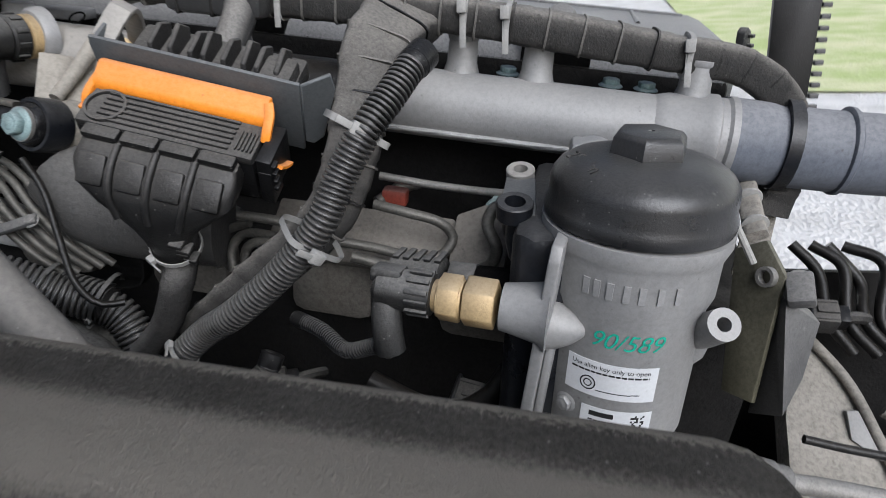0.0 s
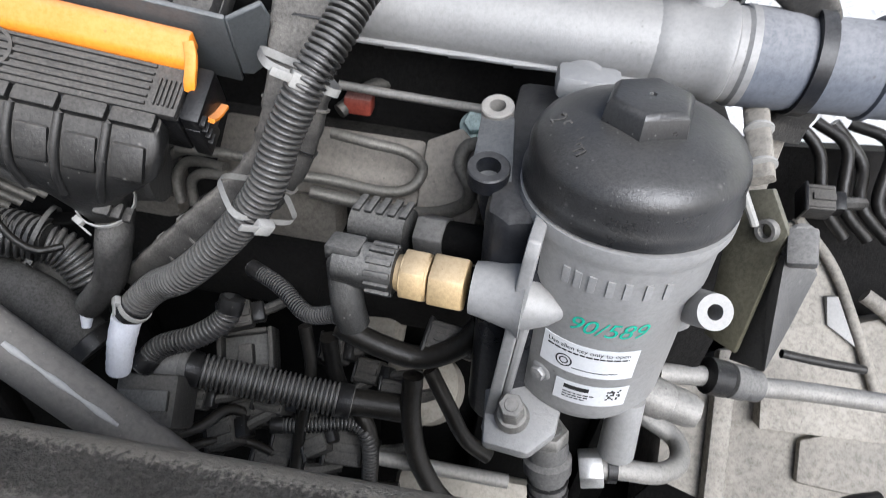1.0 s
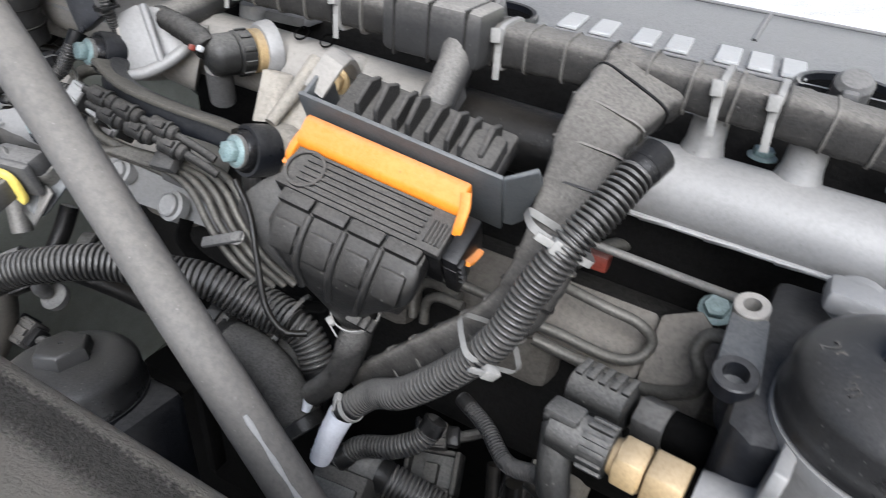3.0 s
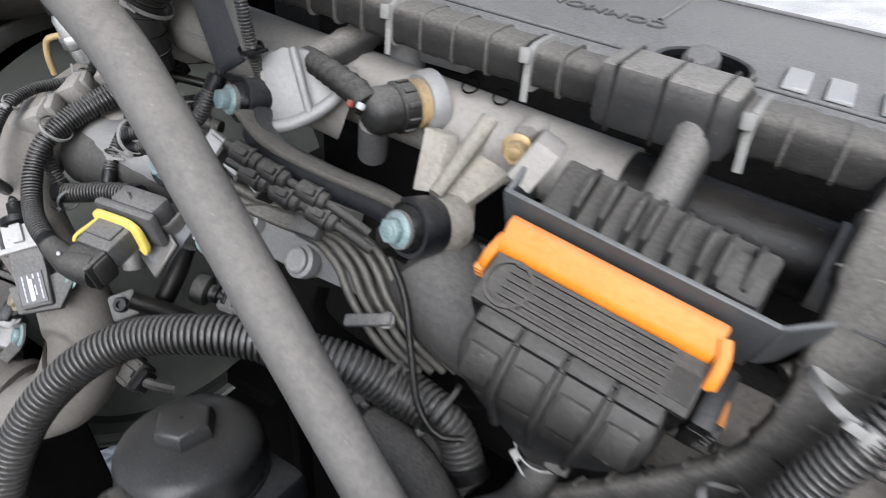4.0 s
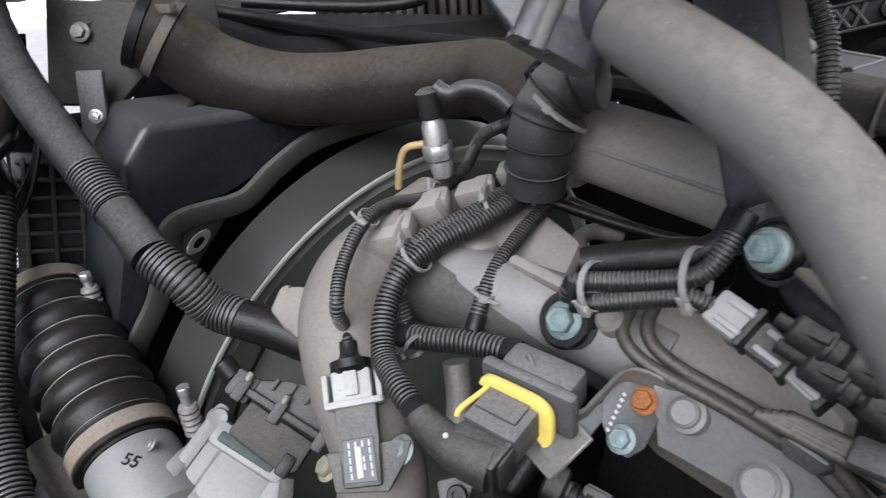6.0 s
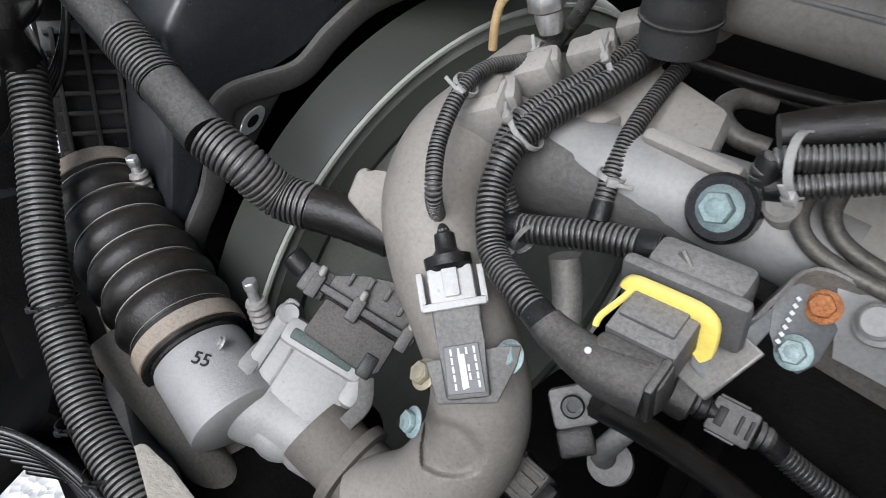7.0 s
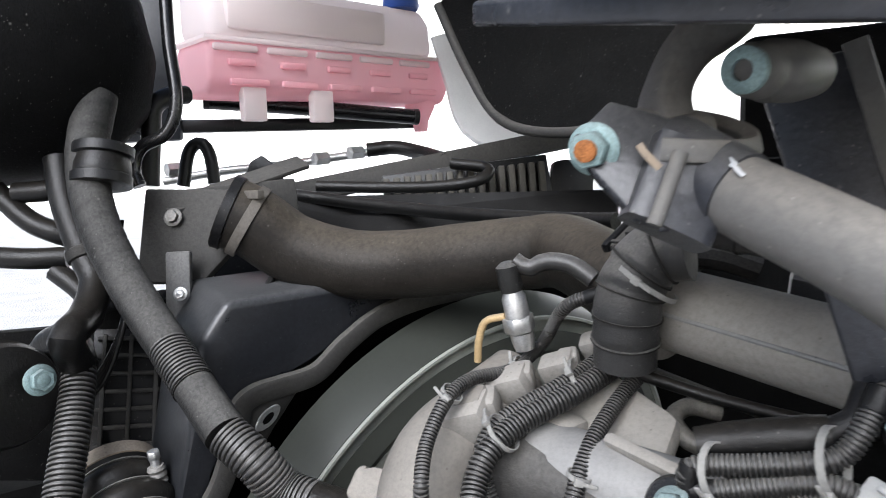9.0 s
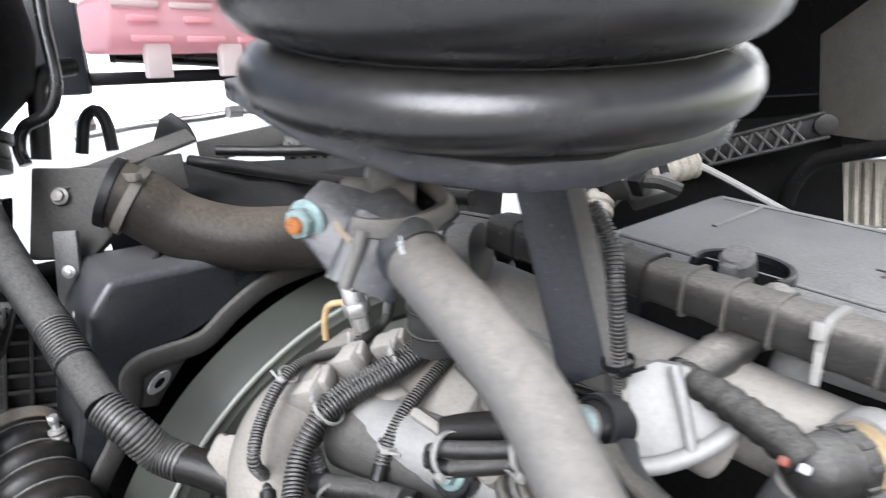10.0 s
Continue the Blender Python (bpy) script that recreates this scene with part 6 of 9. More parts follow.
# row of plugs on the link
IP = [V((-0.590, 0.568, 1.745)), V((-0.569, 0.573, 1.736)), V((-0.541, 0.578, 1.724)), V((-0.505, 0.588, 1.709)), V((-0.478, 0.594, 1.697)), V((-0.455, 0.602, 1.680))]
for k in range(2):
    off = V((0.004, -0.004, -0.014)) * k
    t = thing("inline_plug", "dusty grey inline plug strapped along the link", "connector", IP[2] + off, "inline plugs")
    part("cable", sweep(B(), [q + off for q in IP], 0.0045, 10, 0.008), TAPE, t)
    for i in (1, 2, 3):
        m = frm(IP[i] + off + (IP[i + 1] - IP[i]) * (0.25 * k), (0, -0.6, 0.8), IP[i + 1] - IP[i - 1])
        part("body", lathe(B(), [(0.006, -0.015), (0.0095, -0.013), (0.0095, 0.004), (0.0085, 0.005), (0.0085, 0.014), (0.006, 0.016)], m.translation, IP[i + 1] - IP[i - 1], 16), CLIP_DUST, t)
        part("latch", block(B(), m @ Matrix.Translation((0, 0, 0.0095)), 0.020, 0.007, 0.004, 0.001), CLIP_DUST, t)
        part("rim", lathe(B(), [(0.0095, 0.003), (0.0108, 0.004), (0.0108, 0.007), (0.0095, 0.008)], m.translation, IP[i + 1] - IP[i - 1], 16), BLACK_DUSTY, t)
cable([(-0.435, 0.605, 1.661), (-0.414, 0.597, 1.632), (-0.396, 0.580, 1.592), (-0.377, 0.563, 1.552), (-0.355, 0.561, 1.529), (-0.336, 0.574, 1.525)], 0.0035, "thin black cable hanging in a loop")
bm = B()
sweep(bm, [(-0.526, 0.599, 1.595), (-0.522, 0.586, 1.575), (-0.491, 0.590, 1.549), (-0.412, 0.605, 1.527), (-0.351, 0.620, 1.522), (-0.340, 0.625, 1.554)], 1.0, 10, 0.008, flat=(0.004, 0.02))
tagged(part("steel_strap", bm, DARK), "dark bent steel strap", "bracket")

# large conduit sweeping under the strut
SW = [(-0.731, 0.286, 1.376), (-0.720, 0.350, 1.481), (-0.691, 0.404, 1.538), (-0.646, 0.452, 1.570), (-0.585, 0.487, 1.582), (-0.541, 0.514, 1.580), (-0.502, 0.537, 1.569), (-0.459, 0.561, 1.556), (-0.421, 0.581, 1.525), (-0.374, 0.601, 1.494), (-0.345, 0.593, 1.446)]
conduit("sweeping_conduit", SW, 0.0165, "large black corrugated conduit sweeping past the strut", CONDUIT_DUSTY, pitch=0.0062, depth=0.0025, seg=20)
for px in ((-0.437, 0.586, 1.529), (-0.383, 0.601, 1.512)):
    tie_thing(V(px), V((0.8, 0.1, -0.5)), 0.0245, (-0.3, -0.8, -0.4), mat=BLACK_DUSTY, label="black clip strap round the large conduit")
hose("taped_loom", [(-0.502, 0.587, 1.482), (-0.457, 0.592, 1.462), (-0.404, 0.603, 1.441), (-0.351, 0.594, 1.415)], lambda f: 0.024 + 0.001 * math.sin(f * 40), "dusty taped cable loom below the conduit", TAPE, category="cable")
tie_thing(V((-0.421, 0.580, 1.459)), V((0.7, 0.2, -0.6)), 0.026, (-0.4, -0.8, 0.2))
hose("lower_tube", [(-0.450, 0.593, 1.527), (-0.412, 0.596, 1.519), (-0.374, 0.596, 1.510)], 0.017, "corrugated dusty hose end by the loom", CONDUIT_DUSTY, rib=(0.007, 0.0025))
hose("lower_loom", [(-0.461, 0.566, 1.476), (-0.409, 0.562, 1.473), (-0.369, 0.555, 1.455), (-0.328, 0.542, 1.419)], 0.024, "thick taped loom leading below the strut", TAPE, category="cable")

# ---- fuel filter with black cap ----
ff = thing("fuel_filter", "dark fuel filter with a large black screw cap", "fuel filter", (-0.610, 0.442, 1.299))
FF = V((-0.593, 0.450, 1.440))
FFA = V((0.0, 0.08, 1.0)).normalized()
filter_cap(ff, FF, FFA, 0.074, 0.030, CAP_BLACK)
bm = B()
lathe(bm, [(0.066, -0.2), (0.070, -0.19), (0.073, -0.03), (0.077, -0.022), (0.077, -0.014)], FF, FFA, 48)
block(bm, frm(FF + V((0.06, 0.02, -0.1)), FFA, EX), 0.07, 0.09, 0.16, 0.015)
part("housing", bm, BLUE_BLACK, ff)

# ---- coolant housing casting with bolt ----
th = thing("thermostat_housing", "grey cast coolant housing with teal flange bolts", "housing", (-0.815, 0.629, 1.608))
bm = B()
sweep(bm, [(-0.931, 0.587, 1.647), (-0.879, 0.599, 1.645), (-0.818, 0.618, 1.638), (-0.763, 0.662, 1.607), (-0.718, 0.691, 1.575)], lambda f: 0.042 - 0.012 * f, 20)
part("body", bm, IRON, th)
bm = B()
prism(bm, frm((-0.887, 0.648, 1.663), (0.1, -0.6, 0.8), EX), [(-0.08, -0.03), (0.02, -0.05), (0.09, -0.03), (0.07, 0.05), (-0.02, 0.07), (-0.07, 0.05)], 0.025, 0.01)
block(bm, frm((-0.907, 0.620, 1.682), EZ, EX), 0.05, 0.035, 0.03, 0.008)
part("top_casting", bm, ALU_DULL, th)
part("cross_pipe", sweep(B(), [(-0.910, 0.600, 1.655), (-0.840, 0.612, 1.655), (-0.770, 0.634, 1.648), (-0.700, 0.650, 1.630)], lambda f: 0.038 - 0.004 * f, 24, 0.01), ALU, th, "cast cross pipe")
part("rib", block(B(), frm((-0.800, 0.610, 1.690), (0.1, -0.6, 0.8), EX), 0.08, 0.012, 0.016, 0.005), ALU_DULL, th)
CB = V((-0.763, 0.594, 1.668))
CBA = V((0.15, -0.88, 0.42)).normalized()
bm = B()
lathe(bm, [(0.024, -0.03), (0.0245, 0.0), (0.022, 0.003), (0.016, 0.003)], CB, CBA, 28)
part("bush", bm, RUBBER_CLEAN, th, "black bush ring")
bolt(CB + CBA * 0.002, CBA, 0.0118, th, TEAL, h=0.012)
hose("coolant_rail", [(-0.872, 0.679, 1.733), (-0.815, 0.720, 1.712), (-0.754, 0.751, 1.700), (-0.687, 0.759, 1.702)], 0.006, "thin black hose over the front of the head", RUBBER)
line([(-0.810, 0.733, 1.694), (-0.829, 0.712, 1.700), (-0.828, 0.687, 1.695), (-0.809, 0.680, 1.683), (-0.785, 0.687, 1.677)], 0.0085, "thick bent steel fuel pipe at the front of the head")
line([(-0.920, 0.785, 1.697), (-0.845, 0.795, 1.683), (-0.779, 0.812, 1.669)], 0.006, "straight steel pipe at the front of the head")
# dusty side cover of the head, with two steel pipes clipped along it
rp = thing("side_cover", "dusty flat cast cover on the side of the head", "cover", (-0.674, 0.662, 1.644))
part("plate", slab(B(), [(-0.741, 0.625, 1.672), (-0.736, 0.642, 1.679), (-0.691, 0.681, 1.684), (-0.637, 0.684, 1.666), (-0.575, 0.684, 1.626), (-0.569, 0.661, 1.601), (-0.635, 0.648, 1.613), (-0.728, 0.615, 1.643)], (0.0, 0.03, -0.012)), ALU_DULL, rp)
for px in ((-0.732, 0.612, 1.675), (-0.656, 0.673, 1.671)):
    part("boss", lathe(B(), [(0.013, -0.01), (0.012, 0.003), (0.009, 0.006)], px, (0.05, -0.75, 0.65), 18), ALU_DULL, rp)
for pts in ([(-0.724, 0.631, 1.685), (-0.721, 0.614, 1.671), (-0.709, 0.609, 1.658), (-0.686, 0.616, 1.645), (-0.642, 0.629, 1.632), (-0.601, 0.641, 1.617), (-0.571, 0.650, 1.602), (-0.551, 0.655, 1.583), (-0.526, 0.673, 1.536)],
            [(-0.711, 0.643, 1.687), (-0.707, 0.626, 1.673), (-0.695, 0.622, 1.660), (-0.671, 0.627, 1.648), (-0.632, 0.637, 1.636), (-0.595, 0.644, 1.624), (-0.565, 0.652, 1.608), (-0.544, 0.657, 1.587), (-0.517, 0.678, 1.540)]):
    line(pts, 0.0058, "dusty steel pipe running along the side cover")
gc = thing("pipe_clamp", "grey plastic clamp over two steel pipes", "clamp", (-0.583, 0.640, 1.621))
part("body", slab(B(), [(-0.596, 0.626, 1.629), (-0.591, 0.632, 1.634), (-0.568, 0.640, 1.621), (-0.565, 0.640, 1.614), (-0.573, 0.634, 1.608), (-0.592, 0.625, 1.619)], (0.002, 0.012, -0.008)), GREY_PLASTIC, gc)
part("lip", slab(B(), [(-0.591, 0.628, 1.634), (-0.567, 0.637, 1.621), (-0.567, 0.635, 1.619), (-0.591, 0.626, 1.631)], (0.0, 0.004, -0.003)), PALE_PLASTIC, gc)
# rail below the side cover, with large plugs
rail = thing("head_rail", "blue-grey cast rail below the side cover with large plugs", "casting", (-0.644, 0.643, 1.579))
part("bar", slab(B(), [(-0.689, 0.610, 1.647), (-0.675, 0.618, 1.642), (-0.608, 0.646, 1.611), (-0.548, 0.671, 1.576), (-0.510, 0.687, 1.528), (-0.542, 0.673, 1.525), (-0.594, 0.651, 1.548), (-0.644, 0.629, 1.569), (-0.677, 0.610, 1.584)], (0.0, 0.035, -0.01)), ALU, rail)
for px, r in (((-0.605, 0.635, 1.577), 0.015), ((-0.660, 0.618, 1.619), 0.0115)):
    bm = B()
    lathe(bm, [(r * 1.3, -0.01), (r * 1.3, 0.002), (r, 0.004), (r, 0.009), (r * 0.85, 0.011), (r * 0.8, 0.009)], px, (0.05, -0.8, 0.6), 24)
    part("plug", bm, ALU, rail)
# pale inline plugs beside the strut
for k, (c, d0, w) in enumerate((((-0.619, 0.578, 1.730), (-0.600, 0.579, 1.722), 0.024), ((-0.595, 0.582, 1.717), (-0.577, 0.583, 1.709), 0.022), ((-0.572, 0.585, 1.705), (-0.554, 0.585, 1.695), 0.02))):
    t = thing("inline_plug", "pale grey inline plug behind the strut", "connector", c, "inline plugs")
    m = frm(c, (0.1, -0.75, 0.65), V(d0) - V(c))
    part("body", block(B(), m, 0.026, w, 0.02, 0.003), PALE_PLASTIC if k != 1 else GREY_PLASTIC, t)
    for q in (-1, 1):
        part("tab", block(B(), m @ Matrix.Translation((0.004, q * w * 0.28, 0.011)), 0.018, 0.004, 0.005, 0.001), PALE_PLASTIC, t)
    part("rim", block(B(), m @ Matrix.Translation((0.014, 0, 0)), 0.005, w + 0.004, 0.023, 0.0015), BLACK_DUSTY, t)
# steel bracket, rusty bolt and yellow plug
yb = thing("plug_bracket", "bent blue-grey steel bracket with a rusty bolt", "bracket", (-0.715, 0.579, 1.602))
bm = B()
sweep(bm, [(-0.766, 0.548, 1.648), (-0.740, 0.546, 1.622), (-0.717, 0.558, 1.613), (-0.712, 0.577, 1.623), (-0.708, 0.601, 1.631), (-0.683, 0.622, 1.617)], 1.0, 12, 0.006, flat=(0.004, 0.05), hint=(0.6, -0.4, 0.6))
part("strip", bm, STEEL_DULL, yb)
see = (V((-0.715, 0.579, 1.602)) - V((-0.571, 0.205, 1.882))).normalized()
bm = B()
slab(bm, [(-0.738, 0.539, 1.617), (-0.713, 0.565, 1.616), (-0.708, 0.579, 1.626), (-0.703, 0.571, 1.612), (-0.708, 0.540, 1.587), (-0.711, 0.534, 1.584), (-0.717, 0.529, 1.585), (-0.727, 0.527, 1.593)], see * 0.003)
part("hanging_plate", bm, STEEL_BLUE, yb, "blue-grey hanging plate")
bm = B()
slab(bm, [(-0.709, 0.579, 1.627), (-0.706, 0.598, 1.638), (-0.702, 0.606, 1.639), (-0.691, 0.619, 1.632), (-0.682, 0.622, 1.621), (-0.679, 0.616, 1.611), (-0.678, 0.592, 1.589), (-0.683, 0.578, 1.585), (-0.693, 0.570, 1.594), (-0.703, 0.570, 1.611)], see * 0.004)
part("bolt_plate", bm, STEEL_BLUE, yb, "blue-grey bolted plate")
bm = B()
prism(bm, frm((-0.728, 0.543, 1.594), (-0.2, -0.75, 0.6), EX), [(-0.035, -0.02), (0.02, -0.025), (0.035, 0.02), (-0.02, 0.03)], 0.004, 0.001, 1)
part("tab", bm, STEEL_DULL, yb)
bolt(V((-0.688, 0.602, 1.624)), (0.1, -0.8, 0.6), 0.0082, yb, RUST)
bolt(V((-0.688, 0.576, 1.601)), (0.1, -0.8, 0.6), 0.0084, yb, TEAL)
for k in range(7):
    part("stamp_mark", block(B(), frm(V((-0.696, 0.569, 1.609)).lerp(V((-0.700, 0.593, 1.628)), k / 6), (0.1, -0.8, 0.6), (0.5, 0.5, 1)), 0.0025, 0.003, 0.001, 0.0002), LABEL, yb)
YX, YA = V((0.97, 0.20, -0.08)).normalized(), V((-0.2, 0.94, 0.25))
YA = (YA - YX * YA.dot(YX)).normalized()
YZ = YX.cross(YA)
YM = Matrix((YX, YA, YZ)).transposed().to_4x4()
YM.translation = V((-0.767, 0.508, 1.646))
yp = thing("yellow_plug", "dusty grey plug with a yellow locking frame", "connector", YM @ V((0.02, -0.02, -0.03)))


def ybox(bm, x, a, z, sx, sa, sz, bevel=0.002):
    """A box in the plug's frame: across, along its axis, upwards."""
    return block(bm, YM @ Matrix.Translation((x, a, z)), sx, sa, sz, bevel)


part("body", ybox(B(), 0.026, -0.018, -0.018, 0.046, 0.036, 0.028, 0.003), GREY_PLASTIC, yp)
part("body_step", ybox(B(), 0.024, -0.012, -0.003, 0.036, 0.024, 0.004, 0.0015), GREY_PLASTIC, yp)
bm = B()
sweep(bm, [YM @ V(q) for q in ((0.001, 0.0, -0.006), (0.003, 0.0, -0.0015), (0.010, 0.0, 0.0), (0.042, 0.0, 0.0), (0.050, 0.0, -0.003), (0.053, 0.0, -0.010), (0.053, -0.001, -0.030), (0.049, -0.002, -0.036))], 1.0, 14, 0.003, flat=(0.0075, 0.013), hint=YZ * 0.6 + YX * 0.8)
frame_ = part("lock_frame", bm, YELLOW, yp, "yellow locking frame")
# Black blocks laid on the frame stand for the shade in its slots.
for k in range(5):
    part("slot_shade", ybox(B(), 0.010 + 0.0075 * k, 0.002, 0.0040, 0.0045, 0.0018, 0.0012, 0.0003), INK, frame_)
part("lock_lever", sweep(B(), [YM @ V(q) for q in ((0.004, -0.004, -0.003), (0.001, -0.016, -0.004), (-0.003, -0.030, -0.006), (-0.003, -0.035, -0.010))], 1.0, 8, 0.004, flat=(0.004, 0.003)), YELLOW, frame_, "thin yellow lever")
bm = B()
ybox(bm, 0.027, -0.047, -0.021, 0.050, 0.024, 0.032, 0.006)
sweep(bm, [YM @ V((0.040, -0.050, -0.022)), YM @ V((0.012, -0.054, -0.020)), V((-0.785, 0.463, 1.617)), V((-0.795, 0.463, 1.621))], lambda f: 0.0185 - 0.0065 * f, 18, 0.005)
elbow_ = part("elbow", bm, CLIP_DUST, yp, "dusty moulded plug elbow")
part("dot", lathe(B(), [(0.0022, 0), (0.002, 0.0015), (0.0005, 0.0018)], YM @ V((0.006, -0.058, -0.002)), (0.2, -0.5, 0.8), 10), LABEL, elbow_, "white paint dot")
part("strap", ybox(B(), 0.046, -0.050, -0.020, 0.006, 0.028, 0.034, 0.003), BLACK_DUSTY, elbow_)
part("mark", lathe(B(), [(0.007, 0), (0.007, 0.002), (0.0055, 0.002), (0.0055, 0.0)], YM @ V((0.030, -0.0595, -0.022)), YA * -1, 18), BLACK_DUSTY, elbow_)
part("flange", ybox(B(), 0.030, 0.013, -0.014, 0.082, 0.012, 0.044, 0.005), GREY_PLASTIC, yp)
part("socket", ybox(B(), 0.032, 0.032, -0.012, 0.064, 0.028, 0.036, 0.006), GREY_PLASTIC, yp, "grey socket behind the flange")
# conduits of that area
conduit("plug_conduit", [(-0.792, 0.463, 1.619), (-0.826, 0.468, 1.627), (-0.866, 0.481, 1.634), (-0.893, 0.504, 1.662), (-0.901, 0.530, 1.688), (-0.901, 0.571, 1.704), (-0.891, 0.622, 1.718), (-0.888, 0.686, 1.735), (-0.893, 0.730, 1.744)], 0.0088, "black corrugated conduit curving to the yellow plug", CONDUIT_DUSTY, pitch=0.0042, depth=0.0018, seg=16)
conduit("twin_conduit", [(-0.895, 0.530, 1.622), (-0.913, 0.530, 1.665), (-0.922, 0.547, 1.691), (-0.918, 0.582, 1.708), (-0.906, 0.626, 1.723), (-0.906, 0.687, 1.740), (-0.918, 0.731, 1.759)], 0.0068, "second black conduit alongside", CONDUIT_DUSTY, pitch=0.0038, depth=0.0014)
conduit("short_conduit", [(-0.901, 0.523, 1.625), (-0.868, 0.535, 1.629), (-0.832, 0.551, 1.634), (-0.786, 0.567, 1.636)], 0.0095, "short black conduit into the socket", CONDUIT_DUSTY, pitch=0.0045, depth=0.0018)
conduit("thin_conduit", [(-0.870, 0.710, 1.733), (-0.863, 0.657, 1.714), (-0.852, 0.605, 1.690), (-0.841, 0.573, 1.666), (-0.835, 0.556, 1.642)], 0.0062, "thin black conduit dropping over the casting", CONDUIT_DUSTY, pitch=0.0035, depth=0.0013)
tie_thing(V((-0.904, 0.548, 1.698)), V((0.5, 0.3, 0.5)), 0.0155, (-0.2, -0.6, 0.7))
tie_thing(V((-0.898, 0.643, 1.728)), V((0.6, 0.3, 0.4)), 0.017, (0.2, -0.7, 0.6))
tie_thing(V((-0.953, 0.530, 1.726)), V((0.4, 0.2, 0.5)), 0.0075, (0.6, -0.6, 0.4), 1.3)
tie_thing(V((-0.963, 0.623, 1.730)), V((0.7, 0.3, 0.3)), 0.0075, (0.5, -0.6, 0.5), 1.3)
tie_thing(V((-0.842, 0.577, 1.671)), V((-0.2, -0.2, -1)), 0.0075, (0.8, -0.6, 0.2), 1.3)
tie_thing(V((-0.877, 0.524, 1.622)), V((1, 0, -0.3)), 0.011, (0, -0.8, -0.5), 1.15, mat=GREY_PLASTIC)
# conduits strapped to the link at the right
conduit("strapped_conduit", [(-0.711, 0.534, 1.724), (-0.711, 0.534, 1.733), (-0.704, 0.538, 1.739), (-0.686, 0.548, 1.742), (-0.652, 0.567, 1.749), (-0.640, 0.576, 1.755), (-0.633, 0.585, 1.770), (-0.630, 0.601, 1.791)], 0.0062, "black conduit bent back above the housing bolt", CONDUIT_DUSTY, pitch=0.003, depth=0.0008)
conduit("strapped_conduit", [(-0.710, 0.534, 1.723), (-0.699, 0.539, 1.724), (-0.678, 0.551, 1.730), (-0.647, 0.567, 1.738), (-0.630, 0.576, 1.733), (-0.619, 0.578, 1.730)], 0.0062, "lower black conduit strapped beside the first", CONDUIT_DUSTY, pitch=0.003, depth=0.0008)
tie_thing(V((-0.696, 0.540, 1.738)), V((1, 0.1, 0.2)), 0.0145, (0.1, -0.8, -0.6))
tie_thing(V((-0.643, 0.573, 1.751)), V((1, 0.1, 0.2)), 0.0175, (0.1, -0.8, -0.6))
bsl = thing("black_sleeve", "smooth black sleeve over the strapped conduits", "hose", (-0.710, 0.549, 1.749))
part("tube", sweep(B(), [(-0.715, 0.549, 1.746), (-0.698, 0.561, 1.750), (-0.672, 0.573, 1.757), (-0.650, 0.585, 1.762)], lambda f: 0.0125 - 0.006 * max(0, 0.25 - f) - 0.006 * max(0, f - 0.85), 18, 0.006), RUBBER, bsl)
part("tail", sweep(B(), [(-0.652, 0.584, 1.762), (-0.640, 0.593, 1.771), (-0.638, 0.606, 1.788)], 0.009, 14, 0.006), BLACK, bsl)

# ---- cast elbow with boost pressure sensor ----
elb = thing("cast_elbow", "large pale dusty cast aluminium elbow duct", "duct", (-0.925, 0.478, 1.354))
EP = [(-0.995, 0.648, 1.709), (-0.986, 0.592, 1.685), (-0.986, 0.542, 1.659), (-0.976, 0.509, 1.625), (-0.947, 0.492, 1.582), (-0.917, 0.490, 1.532), (-0.898, 0.492, 1.480), (-0.903, 0.482, 1.403), (-0.933, 0.447, 1.336), (-0.984, 0.401, 1.305)]
ER = (0.032, 0.040, 0.045, 0.045, 0.043, 0.043, 0.048, 0.050, 0.048, 0.044)
bm = B()
sweep(bm, EP, lambda f: ER[min(8, int(f * 9))] * (1 - (f * 9 - min(8, int(f * 9)))) + ER[min(9, int(f * 9) + 1)] * (f * 9 - min(8, int(f * 9))), 96, 0.003)
# shallow cast pocket in the duct's outer side
POCKET = frm((-0.888, 0.4391, 1.4402), (0.535, -0.396, 0.746), (0.0487, 0.0391, -0.0144))
back = POCKET.inverted()
for v in bm.verts:
    q = back @ v.co
    k = (q.x / 0.036) ** 2 + (q.y / 0.0225) ** 2
    if k < 1.25 and abs(q.z) < 0.035:
        f = min(1.0, (1.25 - k) / 0.55)
        v.co -= POCKET.to_3x3() @ V((0, 0, 0.013 * f * f * (3 - 2 * f)))
part("duct", bm, ELBOW, elb)
bm = B()
prism(bm, frm((-1.027, 0.475, 1.615), V((-0.571, 0.205, 1.882)) - V((-1.027, 0.475, 1.615)), V((-1.017, 0.489, 1.614)) - V((-1.029, 0.473, 1.615))) @ Matrix.Translation((0, 0, -0.012)), [(-0.022, 0.004), (-0.012, 0.028), (-0.004, 0.032), (0.004, 0.024), (0.02, 0.03), (0.035, 0.03), (0.035, -0.05), (0.016, -0.034), (-0.006, -0.016)], 0.014, 0.004)
part("lug", bm, ELBOW, elb)
bm = B()
block(bm, frm((-0.961, 0.556, 1.704), (-0.1, -0.5, 0.85), (0.8, 0.5, 0)), 0.045, 0.03, 0.03, 0.006)
part("lug", bm, ELBOW, elb)
bm = B()
lathe(bm, [(0.02, -0.03), (0.018, 0.0), (0.014, 0.006)], (-0.965, 0.628, 1.709), (0.1, -0.3, 1), 18)
part("lug", bm, ELBOW, elb)
bolt(V((-0.906, 0.424, 1.468)), (-0.25, -0.8, 0.5), 0.010, elb, TEAL)
